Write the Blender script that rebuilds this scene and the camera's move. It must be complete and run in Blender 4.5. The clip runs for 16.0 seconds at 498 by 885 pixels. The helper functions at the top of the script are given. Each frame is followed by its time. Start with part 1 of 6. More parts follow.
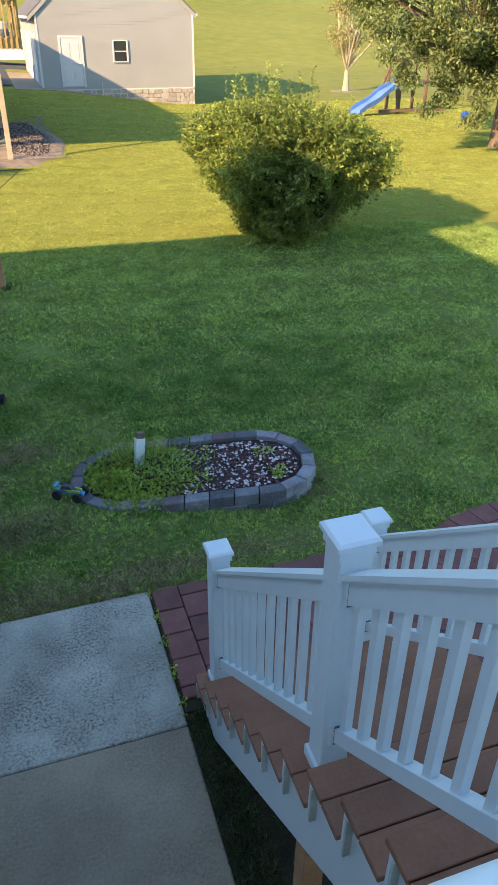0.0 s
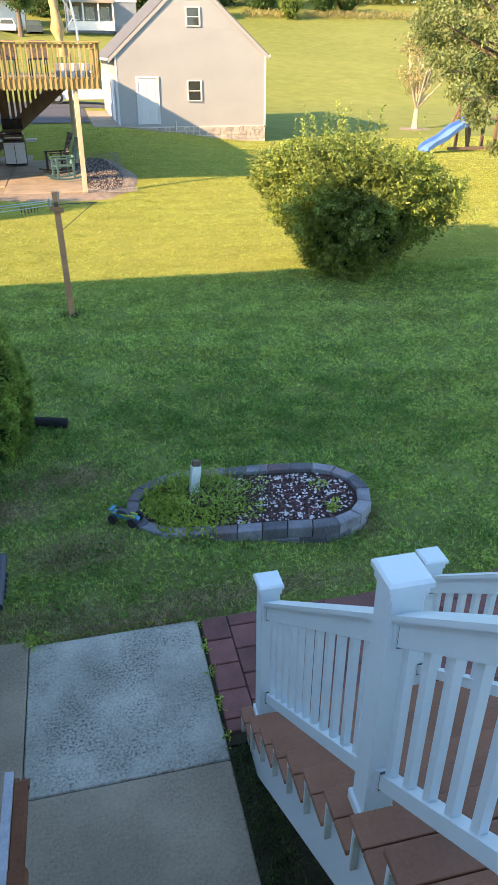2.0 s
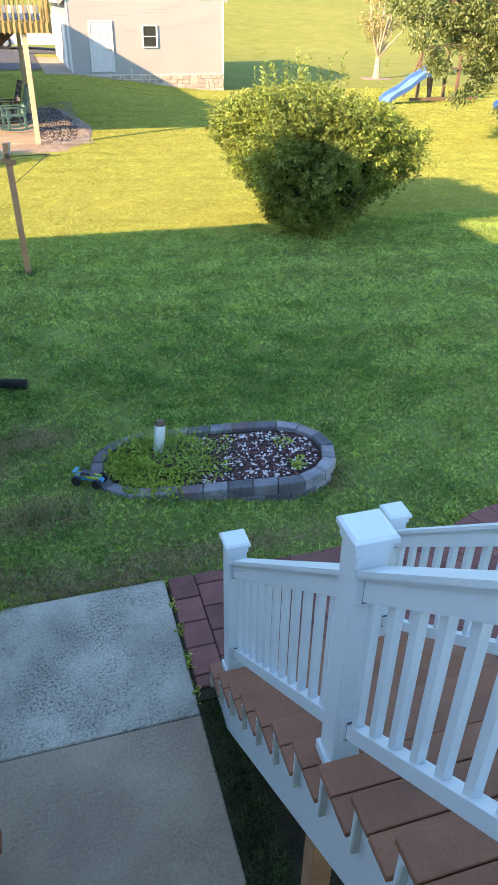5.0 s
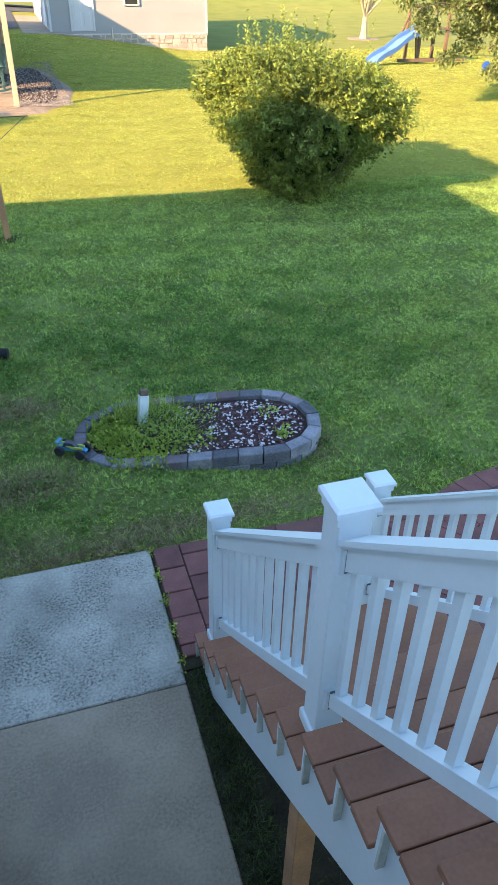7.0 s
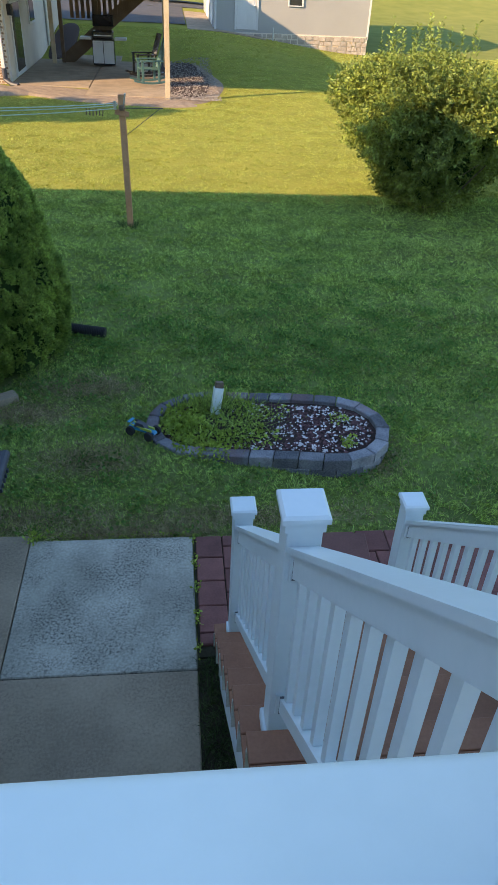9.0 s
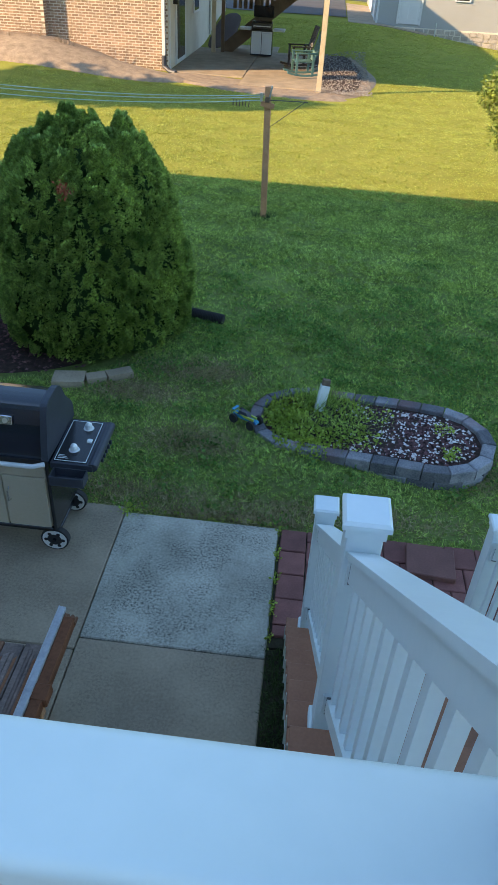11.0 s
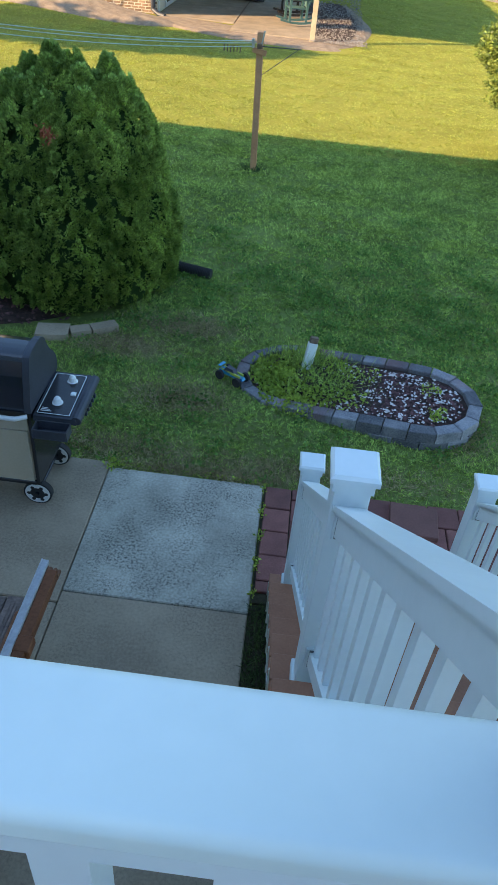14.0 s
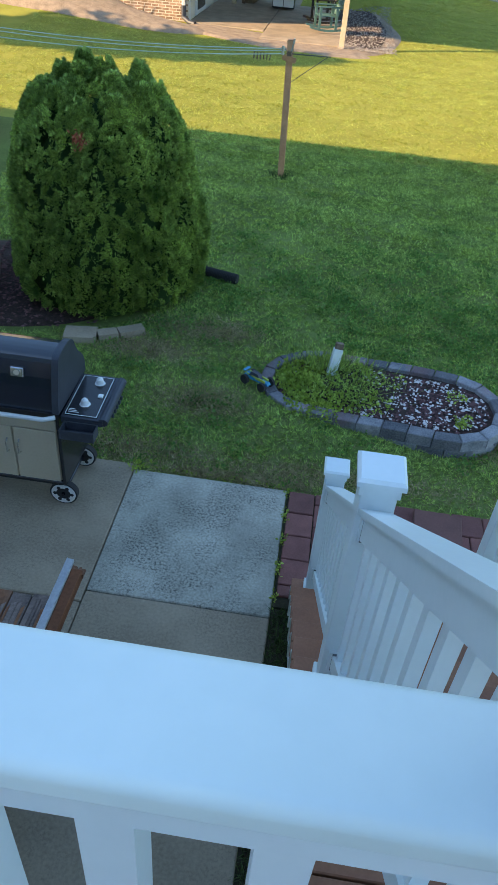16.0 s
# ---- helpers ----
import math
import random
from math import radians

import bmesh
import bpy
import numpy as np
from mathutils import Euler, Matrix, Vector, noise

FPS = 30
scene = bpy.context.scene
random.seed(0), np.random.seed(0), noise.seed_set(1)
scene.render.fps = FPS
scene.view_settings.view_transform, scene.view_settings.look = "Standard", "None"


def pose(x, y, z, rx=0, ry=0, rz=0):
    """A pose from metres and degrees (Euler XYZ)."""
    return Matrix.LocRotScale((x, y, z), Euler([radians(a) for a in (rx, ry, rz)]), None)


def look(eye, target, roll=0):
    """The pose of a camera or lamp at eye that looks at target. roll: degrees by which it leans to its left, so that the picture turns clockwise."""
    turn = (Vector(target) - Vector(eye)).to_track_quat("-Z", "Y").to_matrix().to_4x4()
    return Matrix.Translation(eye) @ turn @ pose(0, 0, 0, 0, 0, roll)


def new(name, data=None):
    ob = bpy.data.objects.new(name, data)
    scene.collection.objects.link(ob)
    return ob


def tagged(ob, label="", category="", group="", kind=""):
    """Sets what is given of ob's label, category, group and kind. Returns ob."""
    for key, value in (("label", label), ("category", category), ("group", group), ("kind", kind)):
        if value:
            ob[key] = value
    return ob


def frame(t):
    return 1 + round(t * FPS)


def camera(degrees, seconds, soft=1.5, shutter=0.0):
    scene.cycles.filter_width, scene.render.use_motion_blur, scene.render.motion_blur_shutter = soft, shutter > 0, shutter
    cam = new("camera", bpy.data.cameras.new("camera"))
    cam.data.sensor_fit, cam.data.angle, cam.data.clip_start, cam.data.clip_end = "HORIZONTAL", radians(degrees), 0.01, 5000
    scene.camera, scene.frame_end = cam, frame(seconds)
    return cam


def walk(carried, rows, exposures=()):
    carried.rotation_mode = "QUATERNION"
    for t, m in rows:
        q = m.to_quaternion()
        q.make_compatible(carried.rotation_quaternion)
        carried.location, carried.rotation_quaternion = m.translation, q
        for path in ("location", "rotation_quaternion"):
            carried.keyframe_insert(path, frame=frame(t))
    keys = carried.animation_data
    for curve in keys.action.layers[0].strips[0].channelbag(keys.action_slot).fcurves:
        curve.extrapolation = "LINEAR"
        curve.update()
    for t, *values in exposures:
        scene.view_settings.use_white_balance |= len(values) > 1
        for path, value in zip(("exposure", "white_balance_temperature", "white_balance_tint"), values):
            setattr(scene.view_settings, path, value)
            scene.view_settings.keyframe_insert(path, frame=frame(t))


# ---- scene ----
cam = camera(38.8, 16.0, soft=1.0)
PATH = [
    (0, (0.094, 0.062, 3.549), (0.644, 1.683, 2.514), 0.6),
    (0.5, (0.093, 0.058, 3.56), (0.584, 1.738, 2.592), 0.6),
    (1, (0.092, 0.06, 3.571), (0.53, 1.778, 2.646), 0.6),
    (1.5, (0.091, 0.06, 3.567), (0.495, 1.785, 2.638), 0.4),
    (2, (0.102, 0.061, 3.552), (0.509, 1.767, 2.592), 0.2),
    (2.5, (0.111, 0.06, 3.553), (0.55, 1.74, 2.561), 0.4),
    (3, (0.12, 0.062, 3.546), (0.592, 1.722, 2.534), 0.7),
    (3.5, (0.126, 0.068, 3.543), (0.619, 1.713, 2.517), 0.6),
    (4, (0.118, 0.074, 3.542), (0.614, 1.711, 2.505), 0.7),
    (6.5, (0.109, 0.108, 3.526), (0.586, 1.698, 2.411), 1.3),
    (7, (0.144, 0.117, 3.51), (0.654, 1.684, 2.378), 1.2),
    (7.5, (0.305, 0.019, 3.53), (0.819, 1.589, 2.404), 0.7),
    (8, (0.45, -0.102, 3.547), (0.889, 1.499, 2.431), 1.9),
    (8.5, (0.507, -0.032, 3.526), (0.842, 1.582, 2.393), 2.9),
    (9, (0.531, -0.005, 3.54), (0.734, 1.627, 2.402), 3.0),
    (9.4, (0.613, -0.061, 3.573), (0.702, 1.593, 2.454), 2.5),
    (9.5, (0.662, -0.077, 3.581), (0.712, 1.584, 2.467), 2.4),
    (9.75, (0.6665, -0.089, 3.592), (0.673, 1.581, 2.492), 2.6),
    (10, (0.669, -0.097, 3.599), (0.599, 1.578, 2.51), 2.8),
    (10.2, (0.664, -0.085, 3.597), (0.557, 1.577, 2.495), 2.9),
    (12.5, (0.618, -0.008, 3.529), (0.543, 1.569, 2.3), 5.1),
    (13, (0.623, -0.011, 3.525), (0.563, 1.557, 2.284), 5.5),
    (13.5, (0.638, -0.016, 3.532), (0.586, 1.545, 2.282), 5.6),
    (14, (0.633, -0.016, 3.531), (0.577, 1.541, 2.277), 5.7),
    (14.5, (0.627, -0.027, 3.532), (0.566, 1.528, 2.276), 5.5),
    (15, (0.634, -0.034, 3.53), (0.566, 1.521, 2.274), 5.3),
    (15.5, (0.635, -0.037, 3.537), (0.546, 1.52, 2.285), 5.2),
    (16, (0.62, -0.039, 3.535), (0.5, 1.52, 2.289), 5.2),
]
walk(cam, [(t, look(eye, target, roll)) for t, eye, target, roll in PATH],
     [(t, 1.53 + e, kelvin, tint) for t, e, kelvin, tint in (
         (0.0, 0.04, 6650, 8), (0.5, 0.05, 6650, 8), (1.5, 0.22, 6650, 8), (3.0, 0.58, 6650, 9), (4.0, 0.56, 6650, 9), (6.5, 0.6, 6650, 9), (7.2, 0.56, 6650, 9), (7.6, 0.3, 6650, 9),
         (8.0, -0.04, 6650, 9), (8.5, -0.06, 6650, 8), (9.0, -0.05, 6600, 7), (9.5, 0.06, 6550, 4), (10.0, 0.0, 6500, 3), (12.5, 0.17, 6500, 3), (16.0, 0.17, 6500, 3))])

# ---- daylight ----
SUN_EL, SUN_TH = 25.0, 62.0
world = bpy.data.worlds.new("world")
scene.world = world
world.use_nodes = True
sky = world.node_tree.nodes.new("ShaderNodeTexSky")
sky.sky_type = "NISHITA"
sky.sun_disc = False
sky.ozone_density = 2.6
sky.dust_density = 0.4
sky.sun_elevation = radians(SUN_EL)
sky.sun_rotation = radians(180 + SUN_TH)
world.node_tree.links.new(sky.outputs[0], world.node_tree.nodes["Background"].inputs[0])
world.node_tree.nodes["Background"].inputs[1].default_value = 0.15
sun_data = bpy.data.lights.new("sun", "SUN")
sun_data.energy, sun_data.angle, sun_data.color = 4.3, radians(0.5), (1.0, 0.675, 0.40)
sun = new("sun", sun_data)
_t, _e = radians(SUN_TH), radians(SUN_EL)
sun.matrix_world = look((0, 0, 30), (math.sin(_t) * math.cos(_e), math.cos(_t) * math.cos(_e), 30 - math.sin(_e)))

# ---- materials ----
def material(name, dark, light, scale=4.0, rough=0.7, bump=0.0, fine=60.0, metal=0.0, spec=0.4, coarse=0.6, vary=0.0, island=0.0, stain=None, stain_amount=0.4, coat=0.0):
    """Two scales of noise between two colours, with relief of its own; vary: by object; island: by loose piece."""
    m = bpy.data.materials.new(name)
    m.use_nodes = True
    n, l = m.node_tree.nodes, m.node_tree.links
    b = n["Principled BSDF"]
    b.inputs["Roughness"].default_value = rough
    b.inputs["Metallic"].default_value = metal
    b.inputs["Specular IOR Level"].default_value = spec
    b.inputs["Coat Weight"].default_value = coat
    geo = n.new("ShaderNodeNewGeometry")
    big, small = n.new("ShaderNodeTexNoise"), n.new("ShaderNodeTexNoise")
    for tex, sc, det in ((big, scale, 5), (small, fine, 3)):
        tex.inputs["Scale"].default_value, tex.inputs["Detail"].default_value = sc, det
        l.new(geo.outputs["Position"], tex.inputs["Vector"])
    add = n.new("ShaderNodeMix")
    add.inputs[0].default_value = 1 - coarse
    l.new(big.outputs["Fac"], add.inputs[2]), l.new(small.outputs["Fac"], add.inputs[3])
    ramp = n.new("ShaderNodeMapRange")
    ramp.inputs["From Min"].default_value, ramp.inputs["From Max"].default_value = 0.33, 0.67
    l.new(add.outputs[0], ramp.inputs["Value"])
    col = n.new("ShaderNodeMix")
    col.data_type = "RGBA"
    col.inputs[6].default_value, col.inputs[7].default_value = (*dark, 1), (*light, 1)
    l.new(ramp.outputs[0], col.inputs[0])
    out = col.outputs[2]
    if stain:
        st = n.new("ShaderNodeTexNoise")
        st.inputs["Scale"].default_value, st.inputs["Detail"].default_value = scale * 0.35, 6
        l.new(geo.outputs["Position"], st.inputs["Vector"])
        r2 = n.new("ShaderNodeMapRange")
        r2.inputs["From Min"].default_value, r2.inputs["From Max"].default_value, r2.inputs["To Max"].default_value = 0.5, 0.7, stain_amount
        l.new(st.outputs["Fac"], r2.inputs["Value"])
        c2 = n.new("ShaderNodeMix")
        c2.data_type = "RGBA"
        c2.inputs[7].default_value = (*stain, 1)
        l.new(out, c2.inputs[6]), l.new(r2.outputs[0], c2.inputs[0])
        out = c2.outputs[2]
    if vary or island:
        src = n.new("ShaderNodeObjectInfo").outputs["Random"] if vary else geo.outputs["Random Per Island"]
        amt = vary or island
        mr = n.new("ShaderNodeMapRange")
        mr.inputs["To Min"].default_value, mr.inputs["To Max"].default_value = 1 - amt, 1 + amt
        l.new(src, mr.inputs["Value"])
        hs = n.new("ShaderNodeHueSaturation")
        l.new(mr.outputs[0], hs.inputs["Value"]), l.new(out, hs.inputs["Color"])
        out = hs.outputs[0]
    l.new(out, b.inputs["Base Color"])
    if bump:
        bp = n.new("ShaderNodeBump")
        bp.inputs["Strength"].default_value, bp.inputs["Distance"].default_value = 0.6, bump
        l.new(add.outputs[0], bp.inputs["Height"]), l.new(bp.outputs[0], b.inputs["Normal"])
    return m


def leaf_material(name, dark, light, through_colour, amount=0.35, rough=0.55, patch=0.35):
    """Leaves: colour by piece and by slow noise, part of the light passing through."""
    m = material(name, dark, light, scale=patch, rough=rough, fine=9.0, spec=0.2, coarse=0.5, island=0.5)
    n, l = m.node_tree.nodes, m.node_tree.links
    tr = n.new("ShaderNodeBsdfTranslucent")
    tr.inputs[0].default_value = (*through_colour, 1)
    mix = n.new("ShaderNodeMixShader")
    mix.inputs[0].default_value = amount
    l.new(n["Principled BSDF"].outputs[0], mix.inputs[1]), l.new(tr.outputs[0], mix.inputs[2])
    l.new(mix.outputs[0], n["Material Output"].inputs[0])
    return m


def grass_material(name, dark, light, dry, amount, blade=0.5):
    """Turf: light and dark at tuft size, slow drifts of dry straw, part of the light passing through."""
    m = bpy.data.materials.new(name)
    m.use_nodes = True
    n, l = m.node_tree.nodes, m.node_tree.links
    b = n["Principled BSDF"]
    b.inputs["Roughness"].default_value, b.inputs["Specular IOR Level"].default_value = 0.75, 0.12
    geo = n.new("ShaderNodeNewGeometry")

    def noise(scale, detail, lo, hi, top):
        t, r = n.new("ShaderNodeTexNoise"), n.new("ShaderNodeMapRange")
        t.inputs["Scale"].default_value, t.inputs["Detail"].default_value = scale, detail
        r.inputs["From Min"].default_value, r.inputs["From Max"].default_value, r.inputs["To Max"].default_value = lo, hi, top
        l.new(geo.outputs["Position"], t.inputs["Vector"]), l.new(t.outputs["Fac"], r.inputs["Value"])
        return r.outputs[0]

    def mix(fac, a, bcol, blend="MIX"):
        x = n.new("ShaderNodeMix")
        x.data_type, x.blend_type = "RGBA", blend
        for src, k in ((fac, 0), (a, 6), (bcol, 7)):
            if isinstance(src, bpy.types.NodeSocket):
                l.new(src, x.inputs[k])
            else:
                x.inputs[k].default_value = src if k == 0 else (*src, 1)
        return x.outputs[2]

    av = n.new("ShaderNodeMath")
    av.operation = "ADD"
    l.new(noise(30, 3, 0.36, 0.64, 0.7), av.inputs[0]), l.new(noise(2.4, 6, 0.36, 0.66, 0.3), av.inputs[1])
    col = mix(av.outputs[0], dark, light)
    col = mix(noise(0.75, 6, 0.54, 0.7, 0.14), col, dry)
    hs, mr = n.new("ShaderNodeHueSaturation"), n.new("ShaderNodeMapRange")
    mr.inputs["To Min"].default_value, mr.inputs["To Max"].default_value = 1 - blade, 1 + blade
    l.new(geo.outputs["Random Per Island"], mr.inputs["Value"]), l.new(mr.outputs[0], hs.inputs["Value"]), l.new(col, hs.inputs["Color"])
    l.new(hs.outputs[0], b.inputs["Base Color"])
    tr, ms = n.new("ShaderNodeBsdfTranslucent"), n.new("ShaderNodeMixShader")
    l.new(mix(1.0, hs.outputs[0], (1.3, 1.05, 0.4), "MULTIPLY"), tr.inputs[0])
    ms.inputs[0].default_value = amount
    l.new(b.outputs[0], ms.inputs[1]), l.new(tr.outputs[0], ms.inputs[2]), l.new(ms.outputs[0], n["Material Output"].inputs[0])
    return m


def pitted_material(name, dark, light, pit, stain, pit_from):
    """Old concrete: slow tone, dark stains, and fine dark pits gathered in worn places."""
    m = material(name, dark, light, scale=2.4, rough=0.95, bump=0.004, fine=55, spec=0.2, coarse=0.6, stain=stain, stain_amount=0.55)
    n, l = m.node_tree.nodes, m.node_tree.links
    b = n["Principled BSDF"]
    base = b.inputs["Base Color"].links[0].from_socket
    geo = n.new("ShaderNodeNewGeometry")
    pits, area = n.new("ShaderNodeTexNoise"), n.new("ShaderNodeTexNoise")
    for t, sc, det, ro in ((pits, 62, 6, 0.72), (area, 2.2, 9, 0.7)):
        t.inputs["Scale"].default_value, t.inputs["Detail"].default_value, t.inputs["Roughness"].default_value = sc, det, ro
        l.new(geo.outputs["Position"], t.inputs["Vector"])
    r1, r2, mu = n.new("ShaderNodeMapRange"), n.new("ShaderNodeMapRange"), n.new("ShaderNodeMath")
    r1.inputs["From Min"].default_value, r1.inputs["From Max"].default_value = 0.46, 0.62
    r2.inputs["From Min"].default_value, r2.inputs["From Max"].default_value, r2.inputs["To Min"].default_value, r2.inputs["To Max"].default_value = 0.44, 0.57, pit_from * 0.12, pit_from
    mu.operation = "MULTIPLY"
    l.new(pits.outputs["Fac"], r1.inputs["Value"]), l.new(area.outputs["Fac"], r2.inputs["Value"])
    l.new(r1.outputs[0], mu.inputs[0]), l.new(r2.outputs[0], mu.inputs[1])
    x = n.new("ShaderNodeMix")
    x.data_type = "RGBA"
    x.inputs[7].default_value = (*pit, 1)
    l.new(mu.outputs[0], x.inputs[0]), l.new(base, x.inputs[6]), l.new(x.outputs[2], b.inputs["Base Color"])
    return m


M_soil = material("turf", (0.09, 0.12, 0.034), (0.19, 0.235, 0.07), scale=0.9, rough=1.0, bump=0.02, fine=25, spec=0.0, stain=(0.11, 0.085, 0.045), stain_amount=0.35)
M_grass = grass_material("grass", (0.09, 0.165, 0.045), (0.54, 0.72, 0.20), (0.42, 0.37, 0.16), 0.32)
M_grass_far = grass_material("far_grass", (0.22, 0.27, 0.065), (0.46, 0.52, 0.14), (0.4, 0.35, 0.14), 0.3, 0.3)
M_clover = leaf_material("clover_leaf", (0.055, 0.13, 0.028), (0.2, 0.35, 0.075), (0.17, 0.28, 0.05), 0.25, 0.6, 4.0)
# grass with the shade under the steps and by the post in its colour
M_shade_tinted_grass = leaf_material("shade_tinted_grass", (0.025, 0.045, 0.015), (0.11, 0.16, 0.055), (0.08, 0.12, 0.03), 0.2, 0.7, 6.0)
M_turf_far = material("far_turf", (0.19, 0.2, 0.045), (0.3, 0.295, 0.066), scale=1.3, rough=1.0, bump=0.015, fine=28, spec=0.0)
M_grass_dry = leaf_material("dry_grass", (0.26, 0.21, 0.11), (0.5, 0.41, 0.24), (0.24, 0.19, 0.07), 0.25, 0.7, 2.5)
M_vinyl = material("white_vinyl", (0.635, 0.705, 0.715), (0.69, 0.75, 0.76), scale=3, rough=0.4, fine=40, spec=0.4, bump=0.0006, stain=(0.54, 0.56, 0.54), stain_amount=0.2)
M_tread = material("brown_composite", (0.23, 0.10, 0.055), (0.33, 0.15, 0.085), scale=6, rough=0.65, fine=90, bump=0.001, vary=0.08, stain=(0.12, 0.06, 0.04), stain_amount=0.3)
M_seam = material("seam_gap", (0.10, 0.11, 0.12), (0.16, 0.17, 0.18), scale=9, rough=0.9)
M_riser_end = material("weathered_riser_edge", (0.42, 0.43, 0.36), (0.6, 0.62, 0.56), scale=9, rough=0.7, fine=60, stain=(0.22, 0.24, 0.13), stain_amount=0.6)
M_metal = material("galvanised", (0.4, 0.42, 0.42), (0.55, 0.57, 0.57), scale=12, rough=0.4, metal=0.9)
M_concrete = pitted_material("concrete", (0.245, 0.195, 0.138), (0.41, 0.33, 0.235), (0.145, 0.118, 0.09), (0.19, 0.155, 0.115), 0.45)
M_concrete_worn = pitted_material("pitted_concrete", (0.26, 0.248, 0.2), (0.53, 0.5, 0.415), (0.085, 0.08, 0.07), (0.15, 0.135, 0.11), 1.0)
M_paver = material("red_paver", (0.13, 0.052, 0.045), (0.22, 0.09, 0.075), scale=7, rough=0.85, bump=0.002, fine=90, vary=0.22)
M_flag = material("red_flagstone", (0.12, 0.055, 0.045), (0.19, 0.085, 0.07), scale=5, rough=0.85, bump=0.002, fine=70)
M_block = material("grey_block", (0.085, 0.09, 0.105), (0.27, 0.265, 0.275), scale=7, rough=0.95, bump=0.008, fine=90, spec=0.2, coarse=0.45, vary=0.42, stain=(0.19, 0.10, 0.095), stain_amount=0.85)
M_mulch = material("mulch", (0.014, 0.009, 0.007), (0.065, 0.036, 0.027), scale=25, rough=0.95, bump=0.02, fine=70, coarse=0.5)
M_chip = material("bark_chip", (0.035, 0.018, 0.019), (0.17, 0.085, 0.085), scale=20, rough=0.95, island=0.5)
M_pebble = material("white_pebble", (0.48, 0.43, 0.42), (0.74, 0.7, 0.69), scale=14, rough=0.7, island=0.15)
M_weed = leaf_material("weed_leaf", (0.15, 0.24, 0.04), (0.46, 0.56, 0.1), (0.34, 0.42, 0.05), 0.35, 0.5, 3.0)
M_arbor = leaf_material("arborvitae_leaf", (0.06, 0.13, 0.025), (0.5, 0.64, 0.15), (0.24, 0.32, 0.06), 0.2, 0.6, 3.0)
# near-black green for solid cores that stand in for shade inside foliage
M_inner_shade = material("foliage_inner_shade", (0.016, 0.034, 0.01), (0.04, 0.07, 0.022), rough=1.0, spec=0.0, fine=40)
M_bush = leaf_material("bush_leaf", (0.03, 0.06, 0.022), (0.31, 0.38, 0.075), (0.34, 0.38, 0.05), 0.2, 0.5, 0.8)
M_tree = leaf_material("tree_leaf", (0.09, 0.125, 0.045), (0.26, 0.30, 0.12), (0.24, 0.29, 0.08), 0.3, 0.5, 0.5)
M_far_leaf = leaf_material("woodland_leaf", (0.025, 0.055, 0.014), (0.07, 0.12, 0.03), (0.1, 0.16, 0.03), 0.2, 0.7, 0.12)
M_dry_leaf = leaf_material("thin_leaf", (0.2, 0.19, 0.07), (0.36, 0.31, 0.13), (0.36, 0.3, 0.1), 0.3, 0.6, 0.5)
M_corn = leaf_material("corn_leaf", (0.12, 0.14, 0.03), (0.24, 0.24, 0.07), (0.3, 0.3, 0.06), 0.3, 0.7, 0.1)
M_bark = material("bark", (0.09, 0.065, 0.045), (0.2, 0.15, 0.11), scale=9, rough=0.95, bump=0.01, fine=40)
M_siding = material("cream_siding", (0.30, 0.30, 0.285), (0.33, 0.33, 0.315), scale=1.0, rough=0.6, fine=30, spec=0.3)
M_trim = material("white_trim", (0.52, 0.52, 0.51), (0.58, 0.58, 0.57), scale=2, rough=0.5)
M_stone = material("field_stone", (0.28, 0.24, 0.2), (0.46, 0.41, 0.35), scale=4, rough=0.9, bump=0.01, fine=25, vary=0.15)
M_mortar = material("mortar", (0.54, 0.48, 0.385), (0.64, 0.57, 0.46), scale=6, rough=0.95)
M_shingle = material("grey_shingle", (0.085, 0.088, 0.09), (0.15, 0.15, 0.152), scale=3, rough=0.9, fine=50, bump=0.004, island=0.15)
M_brick = material("orange_brick", (0.20, 0.125, 0.08), (0.38, 0.25, 0.165), scale=5, rough=0.9, fine=50, bump=0.003, island=0.25)
M_glass = material("window_glass", (0.02, 0.022, 0.025), (0.035, 0.037, 0.04), scale=1, rough=0.06, spec=0.8)
M_stucco = material("cream_stucco", (0.5, 0.46, 0.39), (0.6, 0.56, 0.48), scale=1.5, rough=0.95, fine=60, bump=0.002, stain=(0.4, 0.36, 0.3), stain_amount=0.3)
M_pine = material("weathered_pine", (0.26, 0.18, 0.065), (0.40, 0.30, 0.12), scale=3, rough=0.8, fine=40, bump=0.002, vary=0.12)
# dark lumber; on the deck's underside this tone stands in for shade
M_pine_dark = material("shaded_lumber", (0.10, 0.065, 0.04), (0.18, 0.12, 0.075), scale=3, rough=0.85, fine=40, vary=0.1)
M_post = material("brown_post", (0.36, 0.18, 0.09), (0.54, 0.30, 0.15), scale=5, rough=0.85, fine=60, bump=0.002, stain=(0.16, 0.12, 0.09), stain_amount=0.3)
M_bench = material("red_brown_timber", (0.15, 0.06, 0.028), (0.3, 0.135, 0.065), scale=6, rough=0.85, fine=50, bump=0.004, vary=0.2, stain=(0.16, 0.14, 0.12), stain_amount=0.5)
M_rail_timber = material("stained_rail_timber", (0.11, 0.038, 0.014), (0.2, 0.075, 0.03), scale=6, rough=0.8, fine=60, bump=0.003, vary=0.2)
M_peel = material("peeling_timber", (0.12, 0.09, 0.075), (0.3, 0.22, 0.18), scale=9, rough=0.9, fine=70, bump=0.005, vary=0.35, stain=(0.22, 0.09, 0.045), stain_amount=0.6)
M_strip = material("dull_galvanised_metal", (0.32, 0.33, 0.35), (0.5, 0.51, 0.53), scale=14, rough=0.6, fine=60, bump=0.002, vary=0.2)
